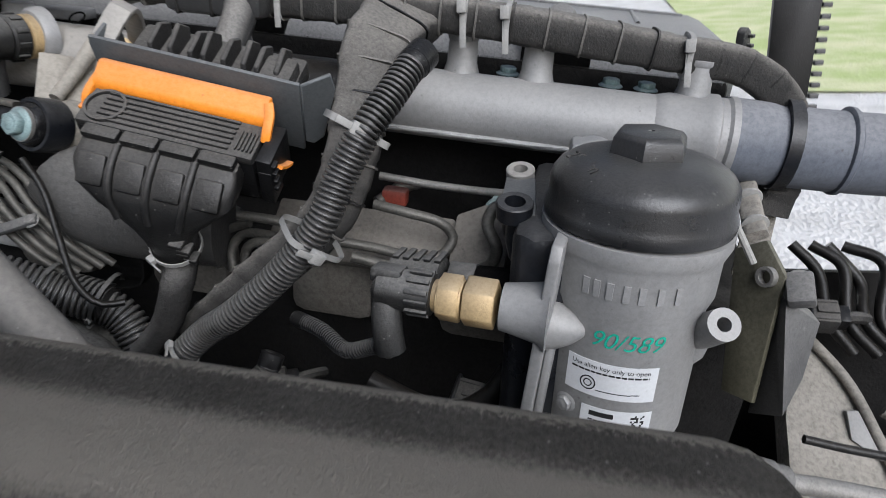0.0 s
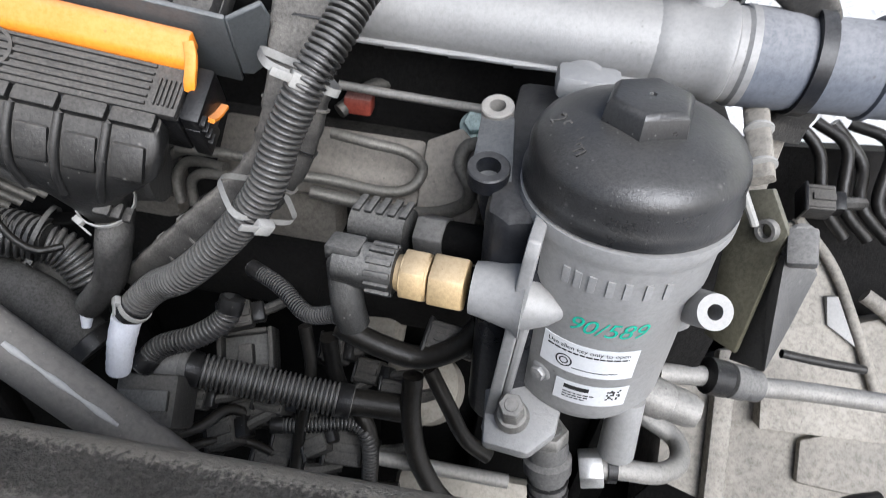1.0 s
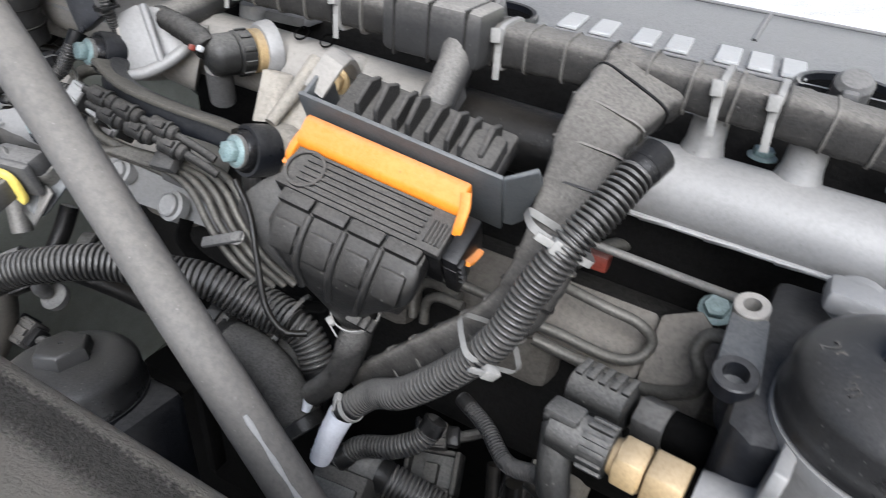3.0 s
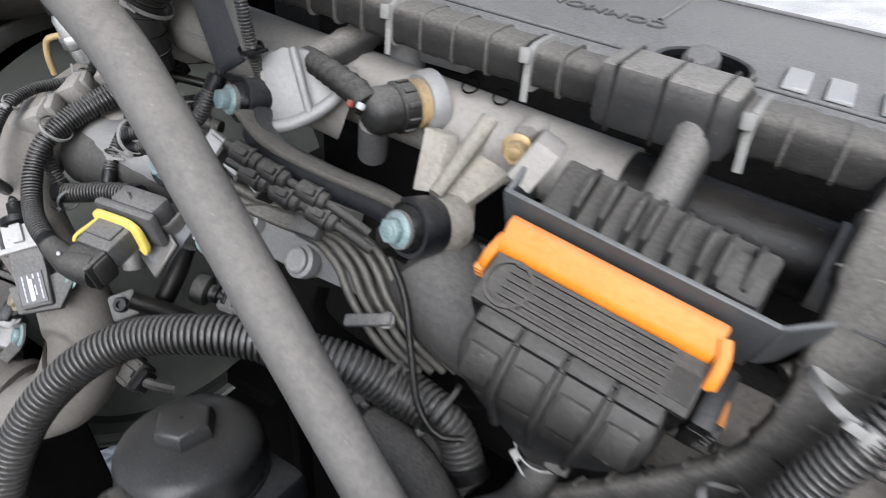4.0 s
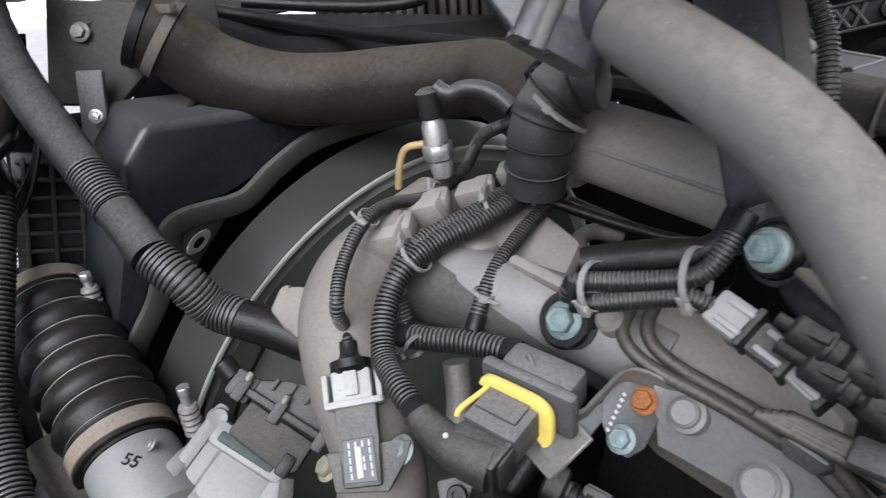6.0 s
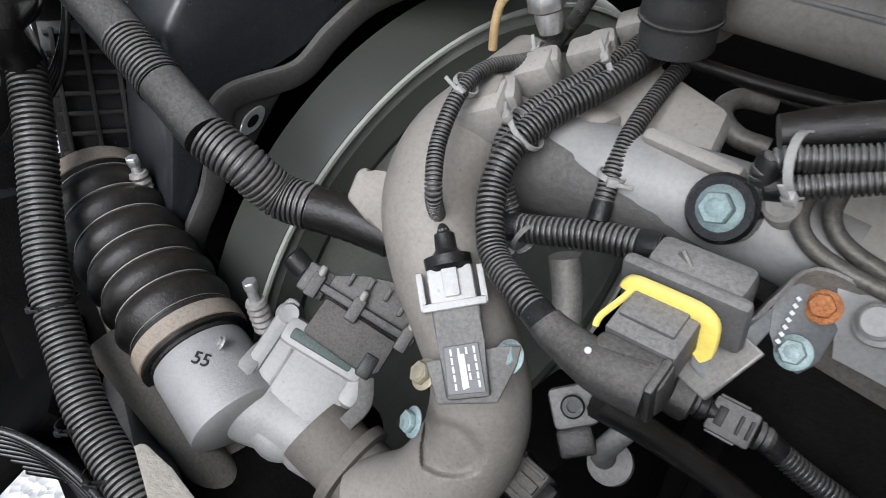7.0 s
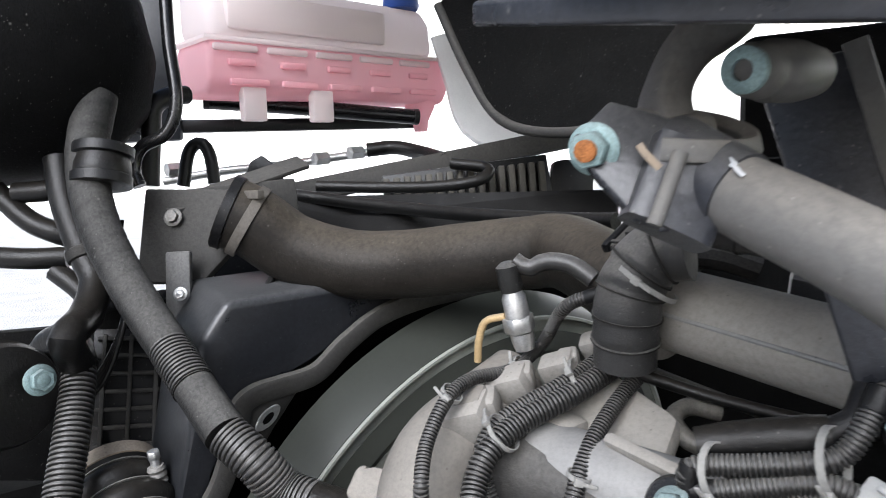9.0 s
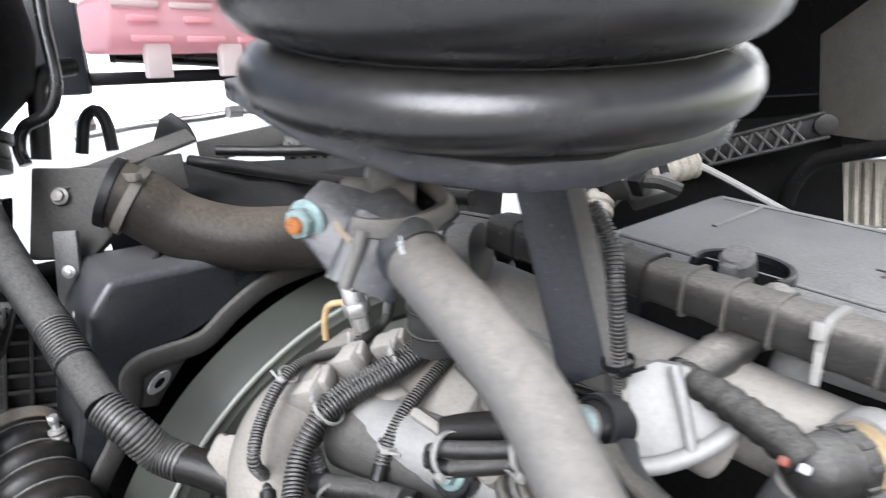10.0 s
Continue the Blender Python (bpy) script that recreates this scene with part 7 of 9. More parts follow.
bolt(V((-0.904, 0.438, 1.515)), (-0.1, -0.7, 0.7), 0.010, elb, ZINC_YELLOW)
bolt(V((-0.854, 0.486, 1.539)), (0.0, -0.75, 0.65), 0.0105, elb, TEAL)
bs = thing("boost_sensor", "grey boost pressure sensor with a printed label", "sensor", (-0.869, 0.455, 1.522))
SM = frm((-0.868, 0.452, 1.546), V((-0.571, 0.205, 1.882)) - V((-0.868, 0.452, 1.546)), V((-0.890, 0.462, 1.601)) - V((-0.854, 0.448, 1.525)))
bm = B()
prism(bm, SM @ Matrix.Translation((0, 0, -0.012)), [(-0.030, -0.016), (0.012, -0.018), (0.045, -0.020), (0.045, 0.019), (0.012, 0.018), (-0.028, 0.018)], 0.018, 0.003)
prism(bm, SM @ Matrix.Translation((0, 0, -0.014)), [(-0.036, -0.020), (-0.01, -0.04), (0.004, -0.046), (0.006, -0.03), (0.004, 0.03), (-0.03, 0.026)], 0.012, 0.002)
part("body", bm, GREY_PLASTIC, bs)
bm = B()
prism(bm, SM @ Matrix.Translation((0, 0, 0.006)), [(-0.026, -0.013), (0.012, -0.013), (0.012, 0.014), (-0.024, 0.016)], 0.0015, 0.0005, 1)
part("label_plate", bm, LABEL_GREY, bs, "dark label with white print")
bm = B()
for row in range(4):
    y = -0.009 + 0.006 * row
    for k in range(5):
        if random.random() < 0.85:
            block(bm, SM @ Matrix.Translation((-0.019 + 0.0065 * k, y, 0.0078)), 0.0052, 0.0016, 0.0005, 0.0)
block(bm, SM @ Matrix.Translation((-0.008, 0.0015, 0.008)), 0.026, 0.005, 0.0006, 0.0)
part("label_print", bm, LABEL, bs, "illegible white print")
bm = B()
block(bm, SM @ Matrix.Translation((0.058, 0, 0.0)), 0.030, 0.036, 0.022, 0.003)
for dy in (-0.024, 0.024):
    block(bm, SM @ Matrix.Translation((0.056, dy, 0.002)), 0.030, 0.005, 0.016, 0.001)
block(bm, SM @ Matrix.Translation((0.060, 0, 0.013)), 0.022, 0.012, 0.006, 0.001)
block(bm, SM @ Matrix.Translation((0.043, 0, 0.002)), 0.006, 0.05, 0.02, 0.001)
part("clip", bm, PALE_PLASTIC, bs, "pale grey plug clip")
bm = B()
lathe(bm, [(0.015, 0.070), (0.019, 0.074), (0.019, 0.082), (0.012, 0.084), (0.009, 0.088), (0.009, 0.1), (0.0065, 0.102)], SM @ V((0, 0, 0)), SM.to_3x3() @ V((1, 0, 0)), 20)
part("seal", bm, BLACK, bs, "black rubber seal")

conduit("wire_sleeve", [SM @ V((0.1, 0, 0)), SM @ V((0.115, 0.002, 0)), (-0.919, 0.469, 1.665), (-0.936, 0.488, 1.694), (-0.949, 0.521, 1.723), (-0.959, 0.559, 1.732), (-0.962, 0.614, 1.729), (-0.977, 0.670, 1.742), (-0.924, 0.651, 1.791), (-0.892, 0.665, 1.807)], 0.0056, "speckled black wire sleeve to the pressure sensor", CONDUIT_DUSTY, pitch=0.0032, depth=0.0010)

# ---- bellows hose and throttle body ----
H0, H1 = V((-1.462, 0.307, 1.534)), V((-1.206, 0.326, 1.405))
hd = (H1 - H0).normalized()
hl = (H1 - H0).length
bh = thing("bellows_hose", "thick black bellows hose with steel rings and tan bands", "hose", H0)
BK = 1.12
prof = [(0.050, 0.0), (0.056, 0.001), (0.057, hl * 0.07)]
n = 6
for k in range(n):
    a, b = hl * (0.09 + 0.78 * k / n), hl * (0.09 + 0.78 * (k + 1) / n)
    prof += [(0.0515, a), (0.0575, a + (b - a) * 0.18), (0.0605, a + (b - a) * 0.38), (0.0610, (a + b) / 2), (0.0605, b - (b - a) * 0.38), (0.0575, b - (b - a) * 0.18)]
prof += [(0.0535, hl * 0.88), (0.057, hl * 0.89), (0.057, hl), (0.05, hl)]
bm = B()
lathe(bm, [(r * BK, h) for r, h in prof], H0, hd, 44)
part("hose", bm, RUBBER, bh)
for k in range(n + 1):
    bm = B()
    c = hl * (0.09 + 0.78 * k / n)
    lathe(bm, [(0.0575, c - 0.0012), (0.0612, c - 0.0008), (0.0612, c + 0.0008), (0.0575, c + 0.0012)], H0, hd, 44)
    part("ring", bm, STEEL_DULL, bh, "thin steel ring")
for c in (hl * 0.03, hl * 0.945):
    bm = B()
    lathe(bm, [(0.0637, c - 0.011), (0.0655, c - 0.01), (0.0655, c + 0.01), (0.0637, c + 0.011)], H0, hd, 44)
    part("band", bm, TAN_BAND, bh, "tan hose band")
tb = thing("throttle_body", "cast aluminium throttle body with black actuator", "throttle", (-1.090, 0.347, 1.338))
part("inlet", lathe(B(), [(0.048, hl - 0.01), (0.052, hl + 0.0), (0.054, hl + 0.004), (0.056, hl + 0.012), (0.0555, hl + 0.095), (0.045, hl + 0.10), (0.002, hl + 0.10)], H0, hd, 40), ALU_BRIGHT, tb)
part("seal", lathe(B(), [(0.054, hl - 0.004), (0.056, hl - 0.002), (0.056, hl + 0.004), (0.053, hl + 0.006)], H0, hd, 40), RUBBER_CLEAN, tb)
TSEE = (V((-0.571, 0.205, 1.882)) - H1).normalized()
TX = (V((-1.065, 0.417, 1.322)) - V((-1.161, 0.354, 1.381))).normalized()
TC = V((-1.151, 0.357, 1.366))
part("body", lathe(B(), [(0.05, -0.012), (0.054, -0.004), (0.053, 0.02), (0.049, 0.04), (0.046, 0.075), (0.049, 0.085), (0.049, 0.11)], TC, TX, 40), ALU, tb)
part("dome", lathe(B(), [(0.060, -0.07), (0.060, -0.015), (0.056, -0.004), (0.047, 0.004), (0.030, 0.009), (0.012, 0.010)], (-1.092, 0.385, 1.366), TSEE, 36, wob=lambda k: 1 + 0.03 * math.sin(k * 1.1)), ALU, tb)
part("flange", lathe(B(), [(0.048, -0.020), (0.0605, -0.018), (0.0625, -0.015), (0.0625, -0.002), (0.0605, 0.001), (0.05, 0.004)], TC, TX, 44), ALU, tb)
TBZ = (TSEE - TX * TSEE.dot(TX)).normalized()
TBM = Matrix((TX, TBZ.cross(TX), TBZ)).transposed().to_4x4()
TBM.translation = V((-1.098, 0.400, 1.400))


def tbox(name, x, y, z, sx, sy, sz, bevel, mat, tilt=0.0, parent=None, label=""):
    """A rounded box on the throttle body: along its axis, across, outwards."""
    return part(name, block(B(), TBM @ Matrix.Translation((x, y, z)) @ pose(0, 0, 0, 0, 0, tilt), sx, sy, sz, bevel), mat, parent or tb, label)


tbox("housing", 0.004, 0.006, -0.030, 0.112, 0.096, 0.070, 0.018, ALU)
tbox("end_flange", -0.050, 0.004, -0.034, 0.020, 0.132, 0.084, 0.008, ALU)
tbox("shaft_boss", 0.008, 0.038, 0.000, 0.104, 0.034, 0.026, 0.010, ALU)
tbox("ledge", 0.016, -0.022, -0.004, 0.078, 0.010, 0.016, 0.004, ALU, 8)
tbox("ledge", -0.022, -0.004, -0.002, 0.012, 0.060, 0.014, 0.004, ALU)
tbox("foot", 0.058, 0.018, -0.012, 0.026, 0.044, 0.04, 0.010, ALU)
for px in (TBM @ V((-0.046, 0.052, 0.010)), TBM @ V((0.052, 0.040, 0.010)), TBM @ V((-0.046, -0.048, 0.010))):
    part("boss", lathe(B(), [(0.014, -0.02), (0.012, -0.002), (0.010, 0.001), (0.004, 0.0)], px, TSEE, 18), ALU, tb)
TN = (TSEE - hd * TSEE.dot(hd)).normalized()
letters("55", frm(H0 + hd * (hl + 0.036) + TN * 0.0566, TN, V((-1.139, 0.334, 1.428)) - V((-1.161, 0.314, 1.438))), 0.020, INK, tb, "stamped_number", 0.0008)
bolt(V((-1.149, 0.342, 1.447)), (-0.2, -0.7, 0.7), 0.006, tb, STEEL)
AM = frm((-1.047, 0.450, 1.478), V((-0.571, 0.205, 1.882)) - V((-1.047, 0.450, 1.478)), V((-1.011, 0.471, 1.459)) - V((-1.096, 0.421, 1.506)))
bm = B()
prism(bm, AM @ Matrix.Translation((0.002, -0.012, -0.05)), [(-0.042, -0.022), (0.036, -0.028), (0.046, -0.018), (0.046, 0.018), (-0.04, 0.02)], 0.05, 0.004)
ac = part("actuator", bm, CLIP_DUST, tb, "dusty dark grey actuator motor")
part("rim", block(B(), AM @ Matrix.Translation((0.002, 0.014, -0.026)), 0.122, 0.010, 0.060, 0.004), BLACK_DUSTY, ac)
part("lid", prism(B(), AM @ Matrix.Translation((0.004, 0.018, -0.052)), [(-0.052, 0.0), (0.056, 0.0), (0.056, 0.012), (0.034, 0.034), (0.010, 0.040), (-0.020, 0.030), (-0.050, 0.012)], 0.05, 0.004), BLACK_DUSTY, ac, "faceted black lid")
for k in range(4):
    part("lid_rib", block(B(), AM @ Matrix.Translation((-0.026 + 0.020 * k, 0.036 + (0.006 if k in (1, 2) else 0.0), -0.022)), 0.005, 0.014, 0.050, 0.0015), BLACK_DUSTY, ac)
for x in (-0.054, -0.006, 0.052):
    part("clip", block(B(), AM @ Matrix.Translation((x, 0.012, 0.004)), 0.013, 0.026, 0.010, 0.002), BLACK_DUSTY, ac)
    part("clip_pin", lathe(B(), [(0.0045, 0.0), (0.0045, 0.012), (0.003, 0.014)], AM @ V((x, 0.020, 0.004)), AM.to_3x3() @ V((0, 1, 0.2)), 10), STEEL_DULL, ac)
part("foot", block(B(), AM @ Matrix.Translation((0.034, -0.03, -0.006)), 0.016, 0.026, 0.016, 0.003), BLACK, ac)
part("plug", block(B(), AM @ Matrix.Translation((-0.056, 0.016, -0.012)), 0.03, 0.032, 0.024, 0.004), BLACK_DUSTY, ac)
part("cable_socket", lathe(B(), [(0.012, 0), (0.013, 0.02), (0.009, 0.022)], AM @ V((-0.072, 0.02, -0.01)), AM.to_3x3() @ V((-1, 0.3, 0.1)), 16), BLACK, ac)
tbox("shaft_cover", 0.006, 0.036, 0.0125, 0.076, 0.013, 0.006, 0.0028, TEAL_DARK, 0.0, None, "dark green painted shaft cover")
bm = B()
sweep(bm, [(-1.075, 0.396, 1.344), (-1.033, 0.408, 1.318), (-0.978, 0.425, 1.300)], lambda f: 0.043 - 0.003 * f, 24, 0.008)
lathe(bm, [(0.043, -0.008), (0.052, -0.006), (0.052, 0.006), (0.043, 0.008)], (-1.024, 0.410, 1.315), V((-0.978, 0.425, 1.300)) - V((-1.075, 0.396, 1.344)), 28)
part("outlet", bm, OUTLET, tb, "dull brown cast outlet flange")
part("lever", sweep(B(), [TBM @ V((0.064, 0.034, 0.004)), TBM @ V((0.076, 0.010, 0.010)), TBM @ V((0.070, -0.018, 0.008))], 1.0, 12, 0.006, flat=(0.018, 0.010), hint=TBZ), IRON, tb, "dull steel lever")
for px, ht in (((-1.168, 0.394, 1.454), 0.036), ((-1.390, 0.354, 1.548), 0.03)):
    st = thing("spring_stud", "steel stud with a spring and hexagon head", "stud", px, "spring studs")
    bm = B()
    lathe(bm, [(0.006, -0.04), (0.006, ht), (0.005, ht + 0.004)], px, (0.05, -0.1, 1), 12)
    prism(bm, frm(V(px) + V((0.001, -0.002, ht - 0.006)), (0.05, -0.1, 1), (1, 0, 0)), hexagon(0.0085), 0.012, 0.001, 1)
    part("stud", bm, STEEL, st)
    bm = B()
    lathe(bm, [(0.008, -0.03)] + [(0.0125 if k % 2 else 0.0105, -0.03 + 0.0045 * k) for k in range(11)], px, (0.05, -0.1, 1), 18)
    part("spring", bm, STEEL_DULL, st)

# ---- fan shroud and radiator ----
FC = V((-1.30, 0.872, 1.213))
fan = thing("fan_shroud_ring", "large olive grey fan shroud ring", "fan shroud", FC)
bm = B()
lathe(bm, [(0.505, -0.085), (0.510, -0.08), (0.509, -0.072), (0.503, -0.05), (0.494, -0.022), (0.485, -0.006), (0.482, -0.006), (0.470, -0.012), (0.445, -0.004), (0.425, 0.0), (0.405, -0.012), (0.395, -0.05)], FC, EX, 128)
bm.faces.ensure_lookup_table()
for f in [f for f in bm.faces if len(f.verts) > 10]:
    bm.faces.remove(f)
part("ring", bm, FAN, fan)
bm = B()
lathe(bm, [(0.4805, -0.008), (0.4855, -0.004), (0.4845, 0.001), (0.480, 0.001), (0.4785, -0.008)], FC, EX, 128)
part("lip", bm, GREY_LIP, fan, "thin pale lip")
part("hub", lathe(B(), [(0.09, 0.0), (0.095, 0.01), (0.09, 0.04), (0.02, 0.05)], FC - EX * 0.13, EX, 30), BLACK, fan)
for k in range(9):
    m = frm(FC - EX * 0.12, EX, (0, 0, 1)) @ pose(0, 0, 0, 0, 0, 40 * k) @ Matrix.Translation((0.24, 0, 0)) @ pose(0, 0, 0, 32, 0, 0)
    part("blade", block(B(), m, 0.30, 0.11, 0.006, 0.002), BLACK, fan)
rad = thing("cooling_pack", "black plastic radiator tank and shroud box", "radiator", (-1.45, 0.8, 1.0))
SQ = frm((-1.335, 0.487, 1.612), EX, EY)
rim = [(-0.135, -0.25), (-0.105, -0.14), (-0.065, -0.07), (-0.042, 0.0), (-0.036, 0.03), (-0.015, 0.043), (0.02, 0.046), (0.075, 0.052), (0.125, 0.088), (0.193, 0.121), (0.302, 0.134), (0.454, 0.128)]
bm = B()
prism(bm, SQ @ Matrix.Translation((0, 0, -0.15)), [(0.06, -0.50), (-0.05, -0.30)] + rim[1:] + [(0.60, 0.12), (0.60, 0.168), (-0.045, 0.168), (-0.08, 0.12), (-0.125, -0.14), (-0.13, -0.50)], 0.145, 0.022, 3)
part("tank", bm, SHROUD, rad)
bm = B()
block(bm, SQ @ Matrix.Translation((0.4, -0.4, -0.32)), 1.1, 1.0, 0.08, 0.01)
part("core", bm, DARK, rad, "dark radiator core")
bm = B()
sweep(bm, [(-1.431, 0.435, 1.745), (-1.369, 0.472, 1.760), (-1.377, 0.517, 1.780), (-1.398, 0.544, 1.800)], 0.006, 8)
part("moulding_line", bm, BLACK, rad)
bm = B()
sweep(bm, [SQ @ V((y, z - 0.006, 0.006)) for y, z in rim], 1.0, 12, 0.008, flat=(0.030, 0.016), hint=EX)
part("rim", bm, RIM_RUBBER, rad, "wavy rubber edge")
bm = B()
prism(bm, SQ @ Matrix.Translation((0, 0, -0.004)), [(-0.045, -0.03), (-0.04, 0.025), (-0.01, 0.04), (0.04, 0.045), (0.045, 0.025), (0.015, -0.01), (-0.005, -0.04)], 0.012, 0.003)
part("rim_lug", bm, RIM_RUBBER, rad)
oval = [(0.022 * math.cos(a) * math.cos(0.7) - 0.011 * math.sin(a) * math.sin(0.7), 0.022 * math.cos(a) * math.sin(0.7) + 0.011 * math.sin(a) * math.cos(0.7)) for a in [2 * math.pi * k / 20 for k in range(20)]]
part("tab", prism(B(), SQ @ Matrix.Translation((0, 0, 0.008)), oval, 0.003, 0.0008, 1), STEEL, rad, "bright steel slotted tab")
# Near-black oval laid on the tab stands for its slot's shade.
part("slot_shade", prism(B(), SQ @ Matrix.Translation((0, 0, 0.0105)), [(x * 0.45, y * 0.45) for x, y in oval], 0.0012), DARK, rad)
for px in ((-1.385, 0.409, 1.725), (-1.416, 0.411, 1.783)):
    bolt(V(px), (0.8, -0.55, 0.2), 0.007, rad, STEEL)
bm = B()
block(bm, frm((-1.437, 0.413, 1.760), (0.8, -0.55, 0.2), (0, 0, 1)), 0.16, 0.035, 0.012, 0.003)
part("side_strip", bm, GREY_PLASTIC, rad, "grey side strip")
waf = thing("ribbed_panel", "black waffle-ribbed plastic panel beside the radiator", "panel", (-1.551, 0.355, 1.564))
bm = B()
WP = V((-1.525, 0.366, 1.603))
WM = frm(WP, V((-0.571, 0.205, 1.882)) - WP, V((-1.604, 0.392, 1.672)) - V((-1.450, 0.342, 1.540)))
block(bm, WM @ Matrix.Translation((0, 0, -0.016)), 0.24, 0.14, 0.006, 0.002)
part("sheet", bm, BLACK, waf)
for i in range(9):
    part("rib", block(B(), WM @ Matrix.Translation((-0.104 + 0.026 * i, 0, -0.002)), 0.006, 0.128, 0.022, 0.001), RIM_RUBBER, waf)
for i in range(4):
    part("rib", block(B(), WM @ Matrix.Translation((0, -0.054 + 0.036 * i, -0.001)), 0.22, 0.006, 0.022, 0.001), RIM_RUBBER, waf)
hose("top_hose", [(-1.419, 0.480, 1.894), (-1.402, 0.517, 1.873), (-1.380, 0.566, 1.832), (-1.331, 0.630, 1.806), (-1.269, 0.689, 1.803), (-1.191, 0.732, 1.812), (-1.111, 0.775, 1.820), (-1.042, 0.787, 1.822), pipe_at(-0.875)], lambda f: 0.052 - 0.006 * f, "thick dusty brown-black rubber coolant hose", HOSE_BROWN, 32, step=0.01)
bm = B()
lathe(bm, [(0.053, -0.007), (0.0555, -0.007), (0.0555, 0.007), (0.053, 0.007)], (-1.405, 0.510, 1.876), V((-1.380, 0.566, 1.832)) - V((-1.419, 0.480, 1.894)), 32)
block(bm, frm(V((-1.367, 0.504, 1.914)), (0, 0, 1), (1, 0.4, 0)), 0.04, 0.012, 0.012, 0.002)
tagged(part("hose_clamp", bm, OUTLET), "dirty brown worm-drive clamp on the coolant hose", "clamp")
rb = thing("radiator_bracket", "black dirty steel bracket at the radiator corner", "bracket", (-1.518, 0.448, 1.819))
bm = B()
prism(bm, frm((-1.511, 0.451, 1.871), (0.75, -0.6, 0.3), (0.35, 0.35, 0.0)), [(-0.06, -0.09), (0.04, -0.09), (0.10, -0.02), (0.12, 0.05), (-0.06, 0.055)], 0.02, 0.005)
part("plate", bm, RIM_RUBBER, rb)
part("top_flange", block(B(), frm((-1.512, 0.535, 1.930), (0.35, -0.3, 0.9), (0.0, 0.98, 0.02)), 0.23, 0.05, 0.008, 0.003), RIM_RUBBER, rb)
part("front_flange", block(B(), frm((-1.500, 0.520, 1.900), (0.9, -0.3, 0.1), (0.0, 0.98, 0.02)), 0.20, 0.06, 0.008, 0.003), RIM_RUBBER, rb)
bolt(V((-1.497, 0.430, 1.886)), (0.75, -0.6, 0.3), 0.010, rb, STEEL_DULL)
bm = B()
prism(bm, frm((-2.060, 0.785, 1.937), (0.85, -0.5, 0.1), (0.4, 0.9, 0)), [(-0.055, -0.01), (0.055, -0.01), (0.04, 0.03), (0.0, 0.066), (-0.03, 0.05)], 0.012, 0.006)
part("horn", bm, BLACK, rb)
topr = thing("radiator_crossmember", "dusty black radiator crossmember with ribbed grille", "radiator rail", (-1.704, 1.067, 1.893))
r0, r1 = V((-1.859, 0.769, 1.920)), V((-1.718, 1.494, 1.973))
bm = B()
block(bm, frm((r0 + r1) / 2 + V((0, 0, 0.012)), (0.85, -0.45, 0.3), r1 - r0), (r1 - r0).length, 0.055, 0.02, 0.006)
part("rail", bm, RIM_RUBBER, topr)
g0, g1 = V((-1.640, 0.885, 1.894)), V((-1.50, 1.19, 1.915))
for k in range(16):
    bm = B()
    c = g0.lerp(g1, k / 15)
    block(bm, frm(c, (0.85, -0.5, 0.2), (0, 0, 1)), 0.066, 0.014, 0.024, 0.003)
    part("fin", bm, CHASSIS_DUST, topr)
bm = B()
block(bm, frm((g0 + g1) / 2 + V((-0.02, 0.02, 0)), (0.85, -0.5, 0.2), g1 - g0), 0.36, 0.09, 0.02, 0.004)
part("backing", bm, BLACK, topr)
bm = B()
prism(bm, frm((-1.502, 1.264, 1.905), (0.85, -0.5, 0.1), (0.4, 0.9, 0)), [(-0.06, -0.06), (0.05, -0.06), (0.06, 0.02), (0.0, 0.045), (-0.03, 0.04)], 0.03, 0.006)
part("end_cap", bm, BLACK, topr)
# Black sheet added to close the bright gap behind the coolant hose.
part("gap_sheet", slab(B(), [(-1.704, 0.585, 1.905), (-1.667, 0.740, 1.904), (-1.562, 0.882, 1.873), (-1.421, 1.114, 1.881), (-1.303, 1.194, 1.886), (-1.230, 1.099, 1.755), (-1.428, 0.762, 1.711), (-1.564, 0.507, 1.733), (-1.628, 0.507, 1.843)], (-0.01, 0.02, 0)), BLACK, topr)
cable([(-1.668, 0.688, 1.907), (-1.586, 0.748, 1.891), (-1.451, 0.811, 1.873), (-1.292, 0.859, 1.860), (-1.146, 0.888, 1.854), (-1.057, 0.892, 1.854)], 0.012, "black cable lying over the coolant hose")
cable([(-1.686, 0.751, 1.920), (-1.607, 0.860, 1.911), (-1.541, 0.951, 1.908), (-1.496, 1.017, 1.917), (-1.505, 1.043, 1.939), (-1.571, 1.004, 1.953)], 0.012, "black hose looped on the radiator rail")
# loom from upper left down to the elbow
DG = [V(q) for q in ((-1.534, 0.351, 2.065), (-1.503, 0.326, 1.976), (-1.456, 0.324, 1.891), (-1.395, 0.342, 1.810), (-1.306, 0.366, 1.736), (-1.245, 0.376, 1.699), (-1.183, 0.389, 1.658), (-1.152, 0.408, 1.632), (-1.136, 0.432, 1.597), (-1.107, 0.453, 1.586), (-1.079, 0.475, 1.578), (-1.041, 0.502, 1.563))]
dgh = thing("diagonal_hose", "thick black hose, taped and corrugated by turns, past the radiator", "hose", DG[0])
part("taped_tube", sweep(B(), DG[:5], lambda f: 0.0275 - 0.003 * f, 24, 0.008, tape=(0.03, 0.03)), HOSE_TAPE, dgh)
part("corrugated_tube", sweep(B(), DG[4:6], 0.0232, 20, rib=(0.0058, 0.0020)), CONDUIT_DUSTY, dgh)
part("sleeve", sweep(B(), DG[5:7], 0.0238, 20, 0.01), HOSE_TAPE, dgh)
